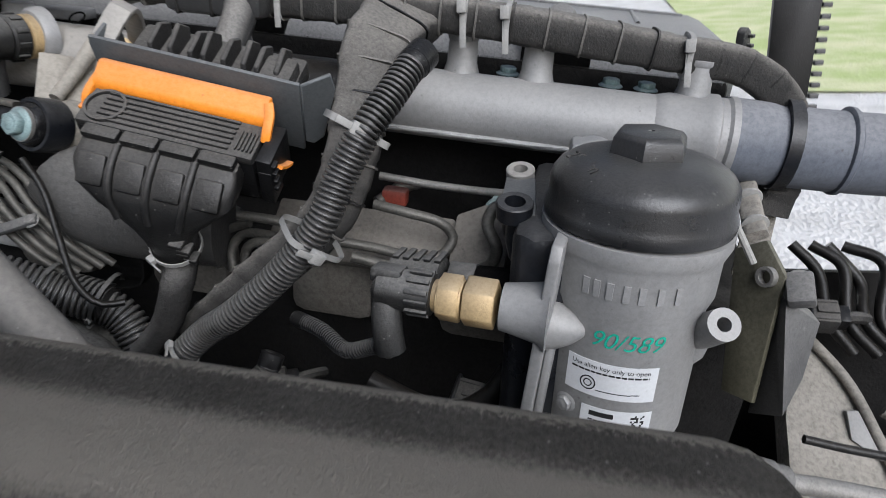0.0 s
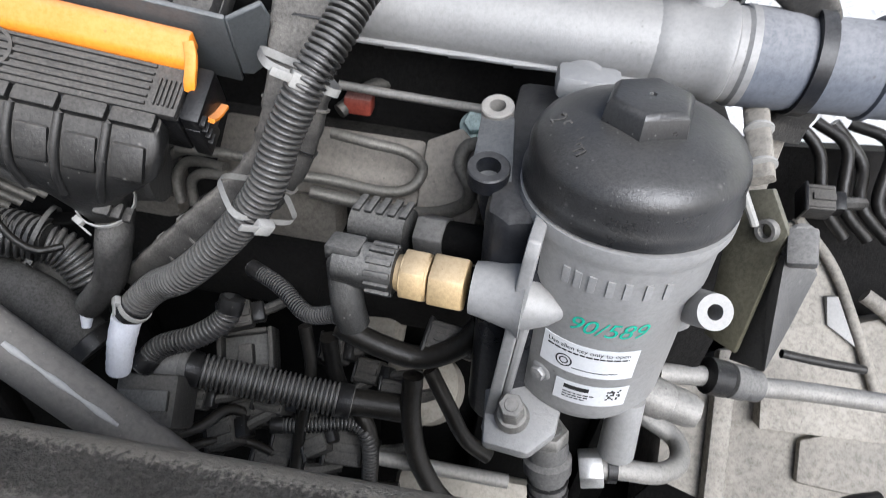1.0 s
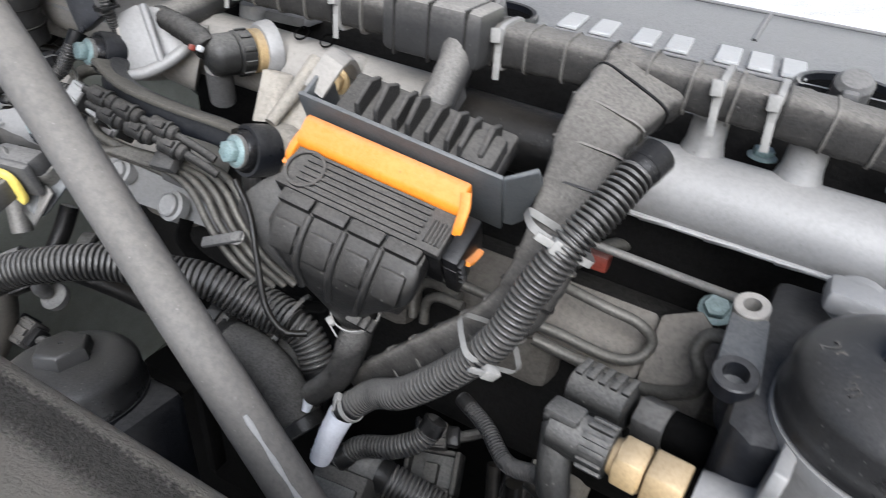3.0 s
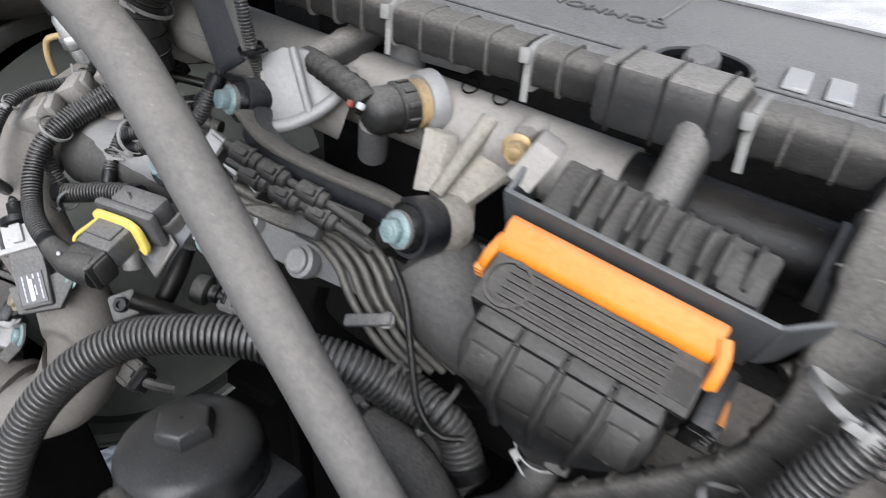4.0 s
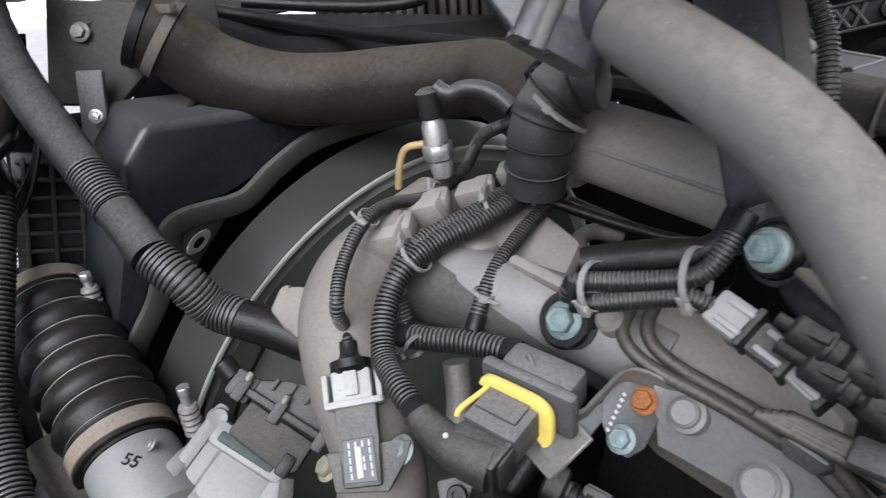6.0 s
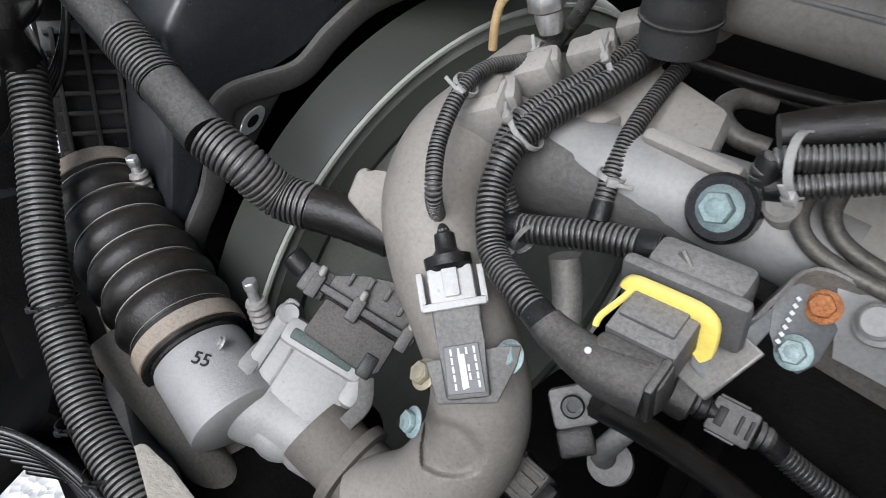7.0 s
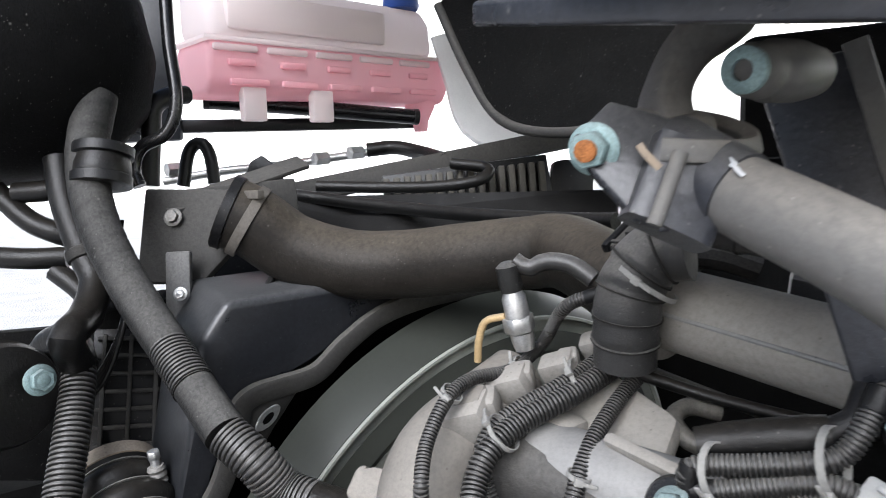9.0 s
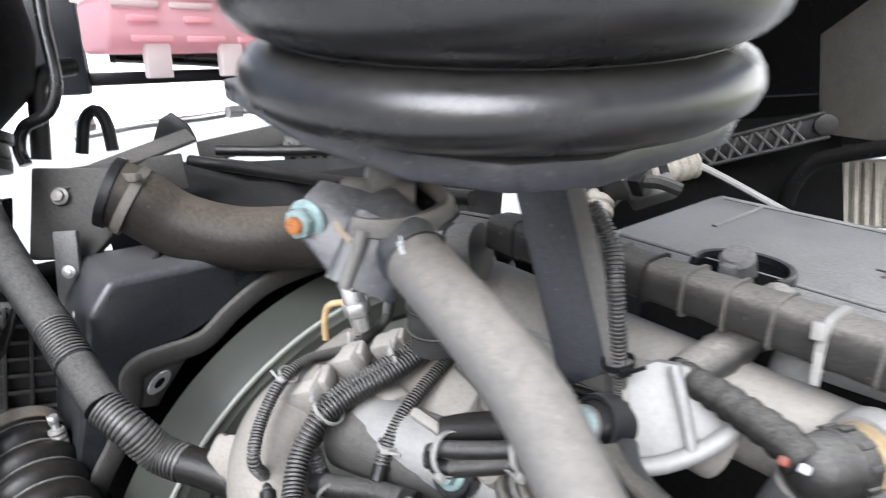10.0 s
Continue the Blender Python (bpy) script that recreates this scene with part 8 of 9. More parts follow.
part("corrugated_tube", sweep(B(), DG[6:10], 0.0218, 20, rib=(0.0058, 0.0020)), CONDUIT_DUSTY, dgh)
part("taped_end", sweep(B(), DG[9:], lambda f: 0.0228 + 0.0007 * math.sin(f * 40), 20, 0.006), RUBBER, dgh, "taped end")
hose("upper_joint", [(-1.490, 0.347, 1.990), (-1.478, 0.336, 1.936)], lambda f: 0.036 + 0.002 * math.sin(f * 30), "taped joint of thick hoses", RUBBER)
LC = [(-1.501, 0.274, 1.732), (-1.450, 0.282, 1.701), (-1.402, 0.266, 1.643), (-1.347, 0.239, 1.566), (-1.293, 0.218, 1.505), (-1.232, 0.208, 1.454), (-1.165, 0.203, 1.409), (-1.075, 0.213, 1.367), (-1.039, 0.217, 1.342)]
conduit("side_conduit", LC, 0.0185, "long black corrugated conduit on the chassis side", CONDUIT_DUSTY, pitch=0.0065, depth=0.0026, seg=18)
for px in ((-1.278, 0.215, 1.492), (-1.176, 0.197, 1.409), (-1.117, 0.203, 1.385)):
    tie_thing(V(px), V((0.3, -0.1, -1)), 0.022, (0.6, -0.8, 0.1), mat=BLACK, label="black cable tie round the side conduit")
hose("side_bend", [(-1.446, 0.283, 1.698), (-1.492, 0.283, 1.728), (-1.531, 0.263, 1.723), (-1.550, 0.246, 1.696)], 0.022, "taped bend at the head of the side conduit", RUBBER)
# mount at the far left
mt = thing("rubber_mount", "dusty black rubber mount with a teal bolt", "mount", (-1.431, 0.200, 1.685))
bm = B()
lathe(bm, [(0.05, -0.05), (0.065, -0.04), (0.068, -0.01), (0.06, 0.0), (0.065, 0.008), (0.06, 0.02), (0.03, 0.024)], (-1.433, 0.197, 1.685), (0.85, 0.3, 0.1), 32)
part("body", bm, RUBBER, mt)
bolt(V((-1.396, 0.235, 1.705)), (0.85, 0.3, 0.1), 0.014, mt, TEAL)
# chassis members
fr = thing("chassis_rail", "dusty black chassis rail below the hoses", "chassis", (-1.273, 0.284, 1.182))
bm = B()
f0, f1 = V((-1.713, 0.173, 1.375)), V((-1.151, 0.318, 1.205))
block(bm, frm((f0 + f1) / 2 + V((0, 0.0, -0.03)), (-0.2, -0.6, 0.8), f1 - f0), (f1 - f0).length * 1.3, 0.07, 0.06, 0.01)
part("rail", bm, IRON, fr)
part("flap", slab(B(), [(-1.0946, 0.2273, 1.418), (-1.0938, 0.2345, 1.4175), (-1.0644, 0.2457, 1.4014), (-0.9999, 0.2587, 1.3701), (-1.0214, 0.217, 1.3834)], (0.002, 0.004, -0.002)), CREAM, fr, "pale dusty metal flap")
bm = B()
prism(bm, frm((-1.173, 0.358, 1.195), (-0.2, -0.5, 0.85), EX), [(-0.06, -0.03), (0.08, -0.05), (0.09, -0.02), (0.03, -0.01), (0.02, 0.02), (-0.05, 0.03)], 0.01, 0.003)
part("flange", bm, CREAM, fr, "pale flange under the throttle")
for k in range(9):
    cable([V((-1.241, 0.096, 1.421)) + V((0, 0.004 * k, -0.012 * k)), V((-1.197, 0.141, 1.405)) + V((0, 0.003 * k, -0.011 * k)), V((-1.140, 0.174, 1.378)) + V((0.002 * k, 0, -0.010 * k)), V((-1.076, 0.192, 1.350)) + V((0.004 * k, 0, -0.009 * k))], 0.0045, "thin shiny black cable of a coiled bundle", RUBBER_CLEAN)
# Near-black blocks added to hide the bright ground below the hoses.
part("web", block(B(), frm((-1.66, 0.30, 1.02), (0, 0, 1), EX), 1.17, 0.34, 0.56, 0.02), DARK, fr, "near-black block added to fill the gaps below the hoses")
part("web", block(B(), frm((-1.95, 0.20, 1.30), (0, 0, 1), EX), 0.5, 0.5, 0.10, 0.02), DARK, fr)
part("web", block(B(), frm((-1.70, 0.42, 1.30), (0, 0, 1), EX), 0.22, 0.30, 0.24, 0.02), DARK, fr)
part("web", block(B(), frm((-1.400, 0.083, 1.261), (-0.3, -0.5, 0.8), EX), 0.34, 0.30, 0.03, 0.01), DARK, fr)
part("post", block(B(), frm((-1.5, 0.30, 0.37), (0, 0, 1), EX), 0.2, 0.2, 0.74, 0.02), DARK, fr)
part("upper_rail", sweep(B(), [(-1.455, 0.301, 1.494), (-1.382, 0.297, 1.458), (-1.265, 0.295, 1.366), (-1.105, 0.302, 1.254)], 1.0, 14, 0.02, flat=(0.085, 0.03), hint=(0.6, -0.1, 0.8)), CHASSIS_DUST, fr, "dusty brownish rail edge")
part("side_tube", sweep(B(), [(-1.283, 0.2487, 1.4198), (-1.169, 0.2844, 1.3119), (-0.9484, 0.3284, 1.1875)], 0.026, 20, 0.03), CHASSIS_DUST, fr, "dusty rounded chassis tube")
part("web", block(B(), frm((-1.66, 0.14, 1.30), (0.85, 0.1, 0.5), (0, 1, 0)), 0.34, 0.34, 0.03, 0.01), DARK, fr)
# Black sheets added over bright gaps between the front hoses.
part("gap_fill", slab(B(), [(-1.8256, 0.1582, 1.7007), (-1.8183, 0.3186, 1.6902), (-1.7586, 0.2439, 1.4426), (-1.7712, 0.0914, 1.4881)], (-0.03, 0.0, 0.0)), UNDERCOAT, fr, "black sheet added to fill a gap at the front corner")
part("gap_fill", slab(B(), [(-1.5668, 0.3245, 1.883), (-1.5606, 0.3748, 1.8852), (-1.5569, 0.3602, 1.8018), (-1.563, 0.3054, 1.8024)], (-0.02, 0.0, 0.0)), UNDERCOAT, fr, "black sheet added to fill a gap at the front corner")
# pipes below the elbow
hose("steel_pipe", [(-0.886, 0.579, 1.580), (-0.876, 0.575, 1.545), (-0.867, 0.565, 1.505)], 0.014, "dull steel pipe behind the yellow plug", STEEL_DULL)
cable([(-0.791, 0.519, 1.516), (-0.763, 0.549, 1.487), (-0.718, 0.596, 1.433), (-0.683, 0.631, 1.382)], 0.012, "black hose running below the yellow plug")
val = thing("solenoid_valve", "small steel solenoid valve below the plug", "valve", (-0.796, 0.501, 1.506))
VM = frm((-0.8111, 0.5155, 1.4996), (0.45, -0.6, 0.66), (0.5, 0.8, 0.1))
part("body", block(B(), VM @ Matrix.Translation((0, 0, -0.012)), 0.036, 0.034, 0.026, 0.005), GREY_PLASTIC, val)
part("socket_bolt", lathe(B(), [(0.0095, 0.0), (0.0095, 0.007), (0.008, 0.009), (0.0045, 0.009), (0.0045, 0.004), (0.0005, 0.004)], (-0.8111, 0.5155, 1.4996), (0.45, -0.6, 0.66), 20), BLACK, val, "black socket head bolt")
part("foot", block(B(), VM @ Matrix.Translation((-0.004, -0.028, -0.016)), 0.030, 0.024, 0.020, 0.004), RUBBER, val)
bm = B()
lathe(bm, [(0.012, -0.01), (0.019, -0.008), (0.019, 0.002), (0.015, 0.004)], (-0.788, 0.540, 1.437), (0.2, -0.6, 0.8), 24)
sweep(bm, [(-0.790, 0.534, 1.446), (-0.786, 0.526, 1.462), (-0.778, 0.530, 1.480), (-0.770, 0.542, 1.495)], lambda f: 0.010 - 0.001 * f, 16, 0.005)
part("union", bm, GREY_PLASTIC, val)
clutter_plug((-0.850, 0.514, 1.363), 0.05, 0.04, 0.03, label="dark clip beside the cast elbow")
sp = thing("speed_sensor", "black round sensor with a grey plug below the yellow plug", "sensor", (-0.7687, 0.5995, 1.4904))
SPD = V((-0.7317, 0.6177, 1.4772)) - V((-0.7687, 0.5995, 1.4904))
part("disc", lathe(B(), [(0.010, -0.012), (0.019, -0.010), (0.020, -0.004), (0.020, 0.006), (0.017, 0.009), (0.011, 0.010), (0.010, 0.018)], (-0.7687, 0.5995, 1.4904), SPD, 32), BLACK_DUSTY, sp)
part("neck", lathe(B(), [(0.009, 0.012), (0.012, 0.014), (0.012, 0.02), (0.009, 0.022), (0.009, 0.028)], (-0.7687, 0.5995, 1.4904), SPD, 20), BLACK, sp)
SPM = frm((-0.7317, 0.6177, 1.4772), (0.25, -0.7, 0.67), SPD)
plug_body = part("plug", block(B(), SPM, 0.036, 0.030, 0.024, 0.003), GREY_PLASTIC, sp)
for x in (-0.009, 0.006, 0.014):
    part("window", block(B(), SPM @ Matrix.Translation((x, 0, 0.0125)), 0.007 if x < 0 else 0.003, 0.016, 0.002, 0.0006), BLACK, plug_body)
for y in (-0.0155, 0.0155):
    part("guide", block(B(), SPM @ Matrix.Translation((-0.004, y, 0.004)), 0.024, 0.003, 0.010, 0.001), GREY_PLASTIC, plug_body)
part("seal", lathe(B(), [(0.012, 0.018), (0.0125, 0.022), (0.010, 0.024), (0.011, 0.028), (0.009, 0.032)], (-0.7317, 0.6177, 1.4772), SPD, 20), BLACK_DUSTY, sp)
conduit("plug_conduit", [(-0.7081, 0.6299, 1.4663), (-0.6772, 0.6442, 1.443), (-0.64, 0.6591, 1.4221)], 0.0085, "black corrugated conduit in the dark below the bracket", pitch=0.0042, depth=0.0016)
hose("dark_hose", [(-0.791, 0.548, 1.482), (-0.784, 0.579, 1.521), (-0.781, 0.599, 1.551)], 0.012, "dark hose below the yellow plug", RUBBER)

# ---- oil pressure line, harness head, at the front of the engine ----
sv = thing("silver_sensor", "bright zinc plated sensor with hexagon", "sensor", (-0.961, 0.620, 1.759))
bm = B()
sa = V((-0.964, 0.618, 1.814)) - V((-0.961, 0.628, 1.760))
lathe(bm, [(0.010, -0.01), (0.012, 0.0), (0.012, 0.008)], (-0.961, 0.628, 1.757), sa, 16)
prism(bm, frm((-0.963, 0.627, 1.766), sa, (1, 0, 0)), hexagon(0.0165), 0.016, 0.001, 1)
lathe(bm, [(0.0125, 0.02), (0.0125, 0.045), (0.01, 0.05), (0.008, 0.06)], (-0.961, 0.628, 1.757), sa, 18)
part("body", bm, STEEL, sv)
bm = B()
lathe(bm, [(0.011, 0.052), (0.012, 0.056), (0.0115, 0.078), (0.006, 0.082)], (-0.961, 0.628, 1.757), sa, 16)
part("plug", bm, BLACK_DUSTY, sv)
cable([(-0.963, 0.622, 1.838), (-0.951, 0.630, 1.830), (-0.938, 0.640, 1.837), (-0.916, 0.653, 1.834), (-0.896, 0.662, 1.820)], 0.009, "ribbed black sleeve to the silver sensor", CONDUIT_DUSTY)
line([(-0.973, 0.616, 1.781), (-0.992, 0.606, 1.775), (-1.002, 0.604, 1.755), (-1.010, 0.607, 1.729)], 0.004, "thin brass coloured pipe by the silver sensor", BRASS)
hh = thing("harness_head", "thick taped black harness with a pale tie", "cable trunk", (-0.861, 0.666, 1.768))
HP = [(-0.803, 0.677, 1.854), (-0.829, 0.666, 1.849), (-0.845, 0.655, 1.823), (-0.850, 0.652, 1.793), (-0.858, 0.658, 1.749)]
bm = B()
sweep(bm, HP, lambda f: 0.029 - 0.004 * abs(f - 0.6), 24, 0.008, tape=(0.024, 0.07))
part("sleeve", bm, COVER_DUST, hh)
pth = spline(HP, 0.022)
for i in range(1, len(pth) - 1):
    d = (pth[i + 1] - pth[i - 1]).normalized()
    part("tape_turn", lathe(B(), [(0.0295, -0.001), (0.0312, -0.0008), (0.0312, 0.0008), (0.0295, 0.001)], pth[i], d, 24), TAPE, hh)
tie_thing(V((-0.838, 0.661, 1.827)), V(HP[2]) - V(HP[1]), 0.029, (0.6, -0.7, 0.3))
bm = B()
lathe(bm, [(0.044, -0.012), (0.052, -0.008), (0.052, 0.004), (0.044, 0.008)], pipe_at(-0.86), MD, 36)
lathe(bm, [(0.03, -0.03), (0.044, -0.02), (0.046, -0.01)], pipe_at(-0.86), MD, 32)
tagged(part("pipe_flange", bm, ALU_DULL), "dusty flange on the front end of the intake pipe", "flange")
for p_, s_ in (((-0.924, 0.641, 1.733), 0.026), ((-0.951, 0.601, 1.719), 0.03), ((-0.916, 0.690, 1.748), 0.025), ((-0.958, 0.552, 1.695), 0.04)):
    bm = B()
    block(bm, frm(p_, (-0.1, -0.5, 0.85), (0.8, 0.5, 0)), s_ * 1.4, s_, s_, s_ * 0.2)
    block(bm, frm(V(p_) + V((s_ * 0.2, s_ * 0.3, s_ * 0.3)), (0.1, -0.4, 0.9), (0.7, 0.7, 0)), s_ * 0.8, s_ * 0.8, s_ * 0.7, s_ * 0.18)
    tagged(part("casting_lug", bm, ALU_DULL), "pale dusty cast lug on the coolant housing", "lug", "casting lugs")

# ---- strut fork, plate and air spring ----
CK = [V((-0.715, 0.441, 1.937)), V((-0.708, 0.462, 1.955)), V((-0.693, 0.482, 1.947)), V((-0.676, 0.498, 1.935)), V((-0.674, 0.480, 1.913)), V((-0.671, 0.462, 1.890)), V((-0.685, 0.452, 1.896)), V((-0.704, 0.444, 1.919))]
ck_n = (CK[4] - CK[0]).cross(CK[2] - CK[0]).normalized()
ck_n = ck_n if ck_n.dot(V((0.6, 0.8, 0))) > 0 else -ck_n
for off, k in ((V((0, 0, 0)), 1.0), (V((0.022, 0.036, -0.016)), 0.6)):
    mid = sum(CK, V((0, 0, 0))) / 8
    loop = [mid + (q - mid) * k + off for q in CK]
    bm = B()
    lo = [bm.verts.new(q) for q in loop]
    hi = [bm.verts.new(q + ck_n * 0.007) for q in loop]
    fs = [bm.faces.new(lo), bm.faces.new(hi[::-1])] + [bm.faces.new((lo[i], lo[(i + 1) % 8], hi[(i + 1) % 8], hi[i])) for i in range(8)]
    bmesh.ops.bevel(bm, geom=list({e for f in fs for e in f.edges}), offset=0.0015, segments=2, profile=0.5, affect="EDGES")
    part("fork_cheek", bm, BLUE_STEEL, strut, "dark fork cheek")
bm = B()
sweep(bm, [V((-0.672, 0.485, 1.930)), V((-0.675, 0.462, 1.891))], 1.0, 16, 0.01, flat=(0.024, 0.045), hint=(0.5, 0.85, 0.0))
part("fork_base", bm, BLUE_STEEL, strut)
part("saddle_rim", sweep(B(), [(-0.6756, 0.4625, 1.931), (-0.6609, 0.4739, 1.929), (-0.6591, 0.4979, 1.9288), (-0.6632, 0.5201, 1.931), (-0.669, 0.5289, 1.9363), (-0.6853, 0.5312, 1.9435), (-0.7084, 0.5302, 1.9499)], 1.0, 14, 0.005, flat=(0.010, 0.012), hint=(0.2, 0.3, 1)), TUBE_PAINT, strut, "dusty open rim of the fork")
# Black instead of the fork's steel colour, for the shade inside its opening.
part("far_cheek", slab(B(), [(-0.7074, 0.5245, 1.9532), (-0.6773, 0.5356, 1.9367), (-0.6872, 0.5144, 1.9307), (-0.6981, 0.5116, 1.9311)], (0.004, 0.004, -0.002)), BLACK, strut, "far side of the fork, black for the shade inside")
for q in ((-0.6446, 0.4735, 1.9215), (-0.6472, 0.4762, 1.9240), (-0.6415, 0.4722, 1.9190)):
    part("paint_chip", block(B(), frm(q, (0.21, -0.73, 0.65), (0.8, -0.3, -0.5)), 0.006, 0.0022, 0.0008, 0.0003), LABEL, strut, "pale chip in the paint")
part("front_plate", slab(B(), [(-0.6662, 0.4653, 1.9281), (-0.6515, 0.4823, 1.9239), (-0.6579, 0.4708, 1.8948), (-0.6707, 0.4527, 1.8929)], (-0.003, 0.003, -0.002)), BLUE_STEEL, strut, "worn blue-black fork plate")
part("plate_edge", sweep(B(), [(-0.6648, 0.4623, 1.9297), (-0.6678, 0.4558, 1.9125), (-0.6704, 0.4488, 1.8962)], 0.0038, 10, 0.006), TUBE_PAINT, strut, "dusty edge of the plate")
bm = B()
lathe(bm, [(0.0195, -0.007), (0.0214, -0.004), (0.0210, 0.003), (0.019, 0.006)], TUBE[0].lerp(TUBE[1], 0.86), TUBE[0] - TUBE[1], 28, wob=lambda k: 1 + 0.02 * math.sin(k * 2.3))
part("weld", bm, STEEL_DULL, strut, "rough weld bead")
part("socket", sweep(B(), [TUBE[0].lerp(TUBE[1], 0.50), TUBE[0].lerp(TUBE[1], 0.98)], lambda f: 0.0245 - 0.003 * f, 24, 0.005), BLUE_STEEL, strut, "dark welded socket")
bolt(V((-0.704, 0.447, 1.934)), (0.35, -0.9, -0.1), 0.0098, strut, TEAL, h=0.011, name="nut")
bm = B()
lathe(bm, [(0.0056, 0.0), (0.0056, 0.014), (0.004, 0.015)], V((-0.704, 0.447, 1.934)), (0.35, -0.9, -0.1), 14)
part("stud_end", bm, RUST, strut, "rusty stud end")
tagged(part("dry_leaf", sweep(B(), [(-0.6814, 0.4531, 1.9346), (-0.6784, 0.4542, 1.9297), (-0.6729, 0.4574, 1.9225)], 1.0, 8, 0.004, flat=(0.004, 0.0012), hint=(0.2, -0.8, 0.5)), TAN_BAND), "small dry leaf lying on the fork cheek", "leaf")
arm = thing("cab_link", "cast grey link between the strut fork and the air spring plate", "link arm", (-0.691, 0.503, 1.936))
bm = B()
sweep(bm, [(-0.699, 0.499, 1.929), (-0.702, 0.502, 1.945), (-0.704, 0.507, 1.964), (-0.702, 0.523, 1.986), (-0.694, 0.546, 2.005)], lambda f: 1.15 - 0.35 * math.sin(math.pi * min(1, f * 1.15)), 16, 0.006, flat=(0.036, 0.026), hint=(-0.4, -0.8, 0.2))
lathe(bm, [(0.019, -0.024), (0.021, -0.02), (0.021, 0.02), (0.019, 0.024)], V((-0.701, 0.497, 1.933)), (0.62, 0.76, -0.1), 26)
part("arm", bm, TUBE_PAINT, arm)
bm = B()
ea = V((-0.668, 0.628, 1.975)) - V((-0.659, 0.511, 1.969))
lathe(bm, [(0.010, -0.004), (0.0135, 0.0), (0.0145, 0.012), (0.0135, 0.016), (0.0145, 0.02), (0.0165, 0.024), (0.017, 0.05), (0.0145, 0.075), (0.008, 0.085)], V((-0.659, 0.511, 1.969)), ea, 28)
part("eye", bm, TUBE_PAINT, arm)
bm = B()
lathe(bm, [(0.0118, 0.0), (0.0118, 0.006), (0.0105, 0.007), (0.0055, 0.007), (0.0055, 0.001)], V((-0.659, 0.511, 1.969)), -ea, 24)
part("bolt", bm, TEAL, arm, "teal socket head bolt")
PL = thing("air_spring", "black rubber cab air spring on a steel plate", "air spring", (-0.6, 0.6, 2.0))
AC, AN = V((-0.628, 0.535, 1.9877)), V((0.198, -0.094, 0.976)).normalized()
AM2 = frm(AC, AN, (1, 0, 0))
bm = B()
prism(bm, AM2, [(-0.158, -0.098), (-0.10, -0.102), (-0.02, -0.112), (0.052, -0.104), (0.094, -0.082), (0.114, -0.046), (0.116, 0.055), (0.09, 0.12), (0.02, 0.15), (-0.09, 0.14), (-0.15, 0.08), (-0.162, -0.06)], 0.014, 0.003)
part("base_plate", bm, BLUE_STEEL, PL, "blue-black painted steel plate")
bm = B()
lathe(bm, [(0.10, 0.012), (0.116, 0.015), (0.131, 0.019), (0.139, 0.025), (0.1415, 0.032), (0.1395, 0.040), (0.135, 0.046), (0.128, 0.0495), (0.122, 0.0515), (0.128, 0.0535), (0.137, 0.058), (0.1445, 0.066), (0.147, 0.076), (0.145, 0.088), (0.134, 0.098), (0.115, 0.103)], AC, AN, 96)
part("bellows", bm, AIR_RUBBER, PL, "shiny black rubber bellows")
part("girdle", lathe(B(), [(0.118, 0.0495), (0.1232, 0.0505), (0.1232, 0.0525), (0.118, 0.0535)], AC, AN, 64), BLACK, PL)
part("top_plate", lathe(B(), [(0.11, 0.101), (0.15, 0.103), (0.155, 0.107), (0.155, 0.12), (0.02, 0.123)], AC, AN, 64), BLUE_BLACK, PL)
vb = thing("upright_bracket", "blue-black steel bracket standing beside the strut", "bracket", (-0.660, 0.624, 1.826))
bm = B()
q0, q1, q2, q3 = V((-0.719, 0.625, 1.984)), V((-0.661, 0.625, 1.988)), V((-0.606, 0.622, 1.806)), V((-0.648, 0.612, 1.782))
lo = [bm.verts.new(q) for q in (q0, q1, q2, q3)]
hi = [bm.verts.new(q + V((-0.010, 0.022, 0.0))) for q in (q0, q1, q2, q3)]
fs = [bm.faces.new(lo), bm.faces.new(hi[::-1])] + [bm.faces.new((lo[i], lo[(i + 1) % 4], hi[(i + 1) % 4], hi[i])) for i in range(4)]
bmesh.ops.bevel(bm, geom=list({e for f in fs for e in f.edges}), offset=0.003, segments=2, profile=0.5, affect="EDGES")
part("post", bm, BLUE_STEEL, vb)
part("flange", sweep(B(), [q1 + V((0.004, 0.0, 0.004)), q2 + V((0.004, 0.0, 0))], 1.0, 12, 0.01, flat=(0.014, 0.006), hint=(0.3, -1, 0.2)), TUBE_PAINT, vb, "flange in a paler colour than the post")
conduit("upright_conduit", [(-0.632, 0.630, 1.924), (-0.616, 0.632, 1.897), (-0.606, 0.624, 1.864), (-0.604, 0.625, 1.814), (-0.612, 0.635, 1.782)], 0.0052, "grey dusty corrugated conduit beside the bracket", CONDUIT_DUSTY, pitch=0.003, depth=0.0009)
tie_thing(V((-0.604, 0.624, 1.814)), V((0, 0.2, -1)), 0.0095, (0.8, -0.5, 0.2), mat=BLACK)

# ---- header tank and the front of the truck ----
tank = thing("header_tank", "milky plastic coolant header tank with pink coolant", "header tank", (-2.17, 1.0, 2.14))
TKM = frm((-2.16, 1.02, 2.15), (0.05, 0.0, 1), (0.10, -1, 0))
bm = B()
prism(bm, TKM @ Matrix.Translation((-0.37, -0.1, 0)) @ pose(0, 0, 0, 90, 0, 90), [(0.0, 0.0), (0.17, 0.0), (0.195, 0.03), (0.2, 0.125), (0.0, 0.125)], 0.74, 0.016, 4)
part("lower_body", bm, TANK_PINK, tank, "lower half with pink coolant showing")
bm = B()
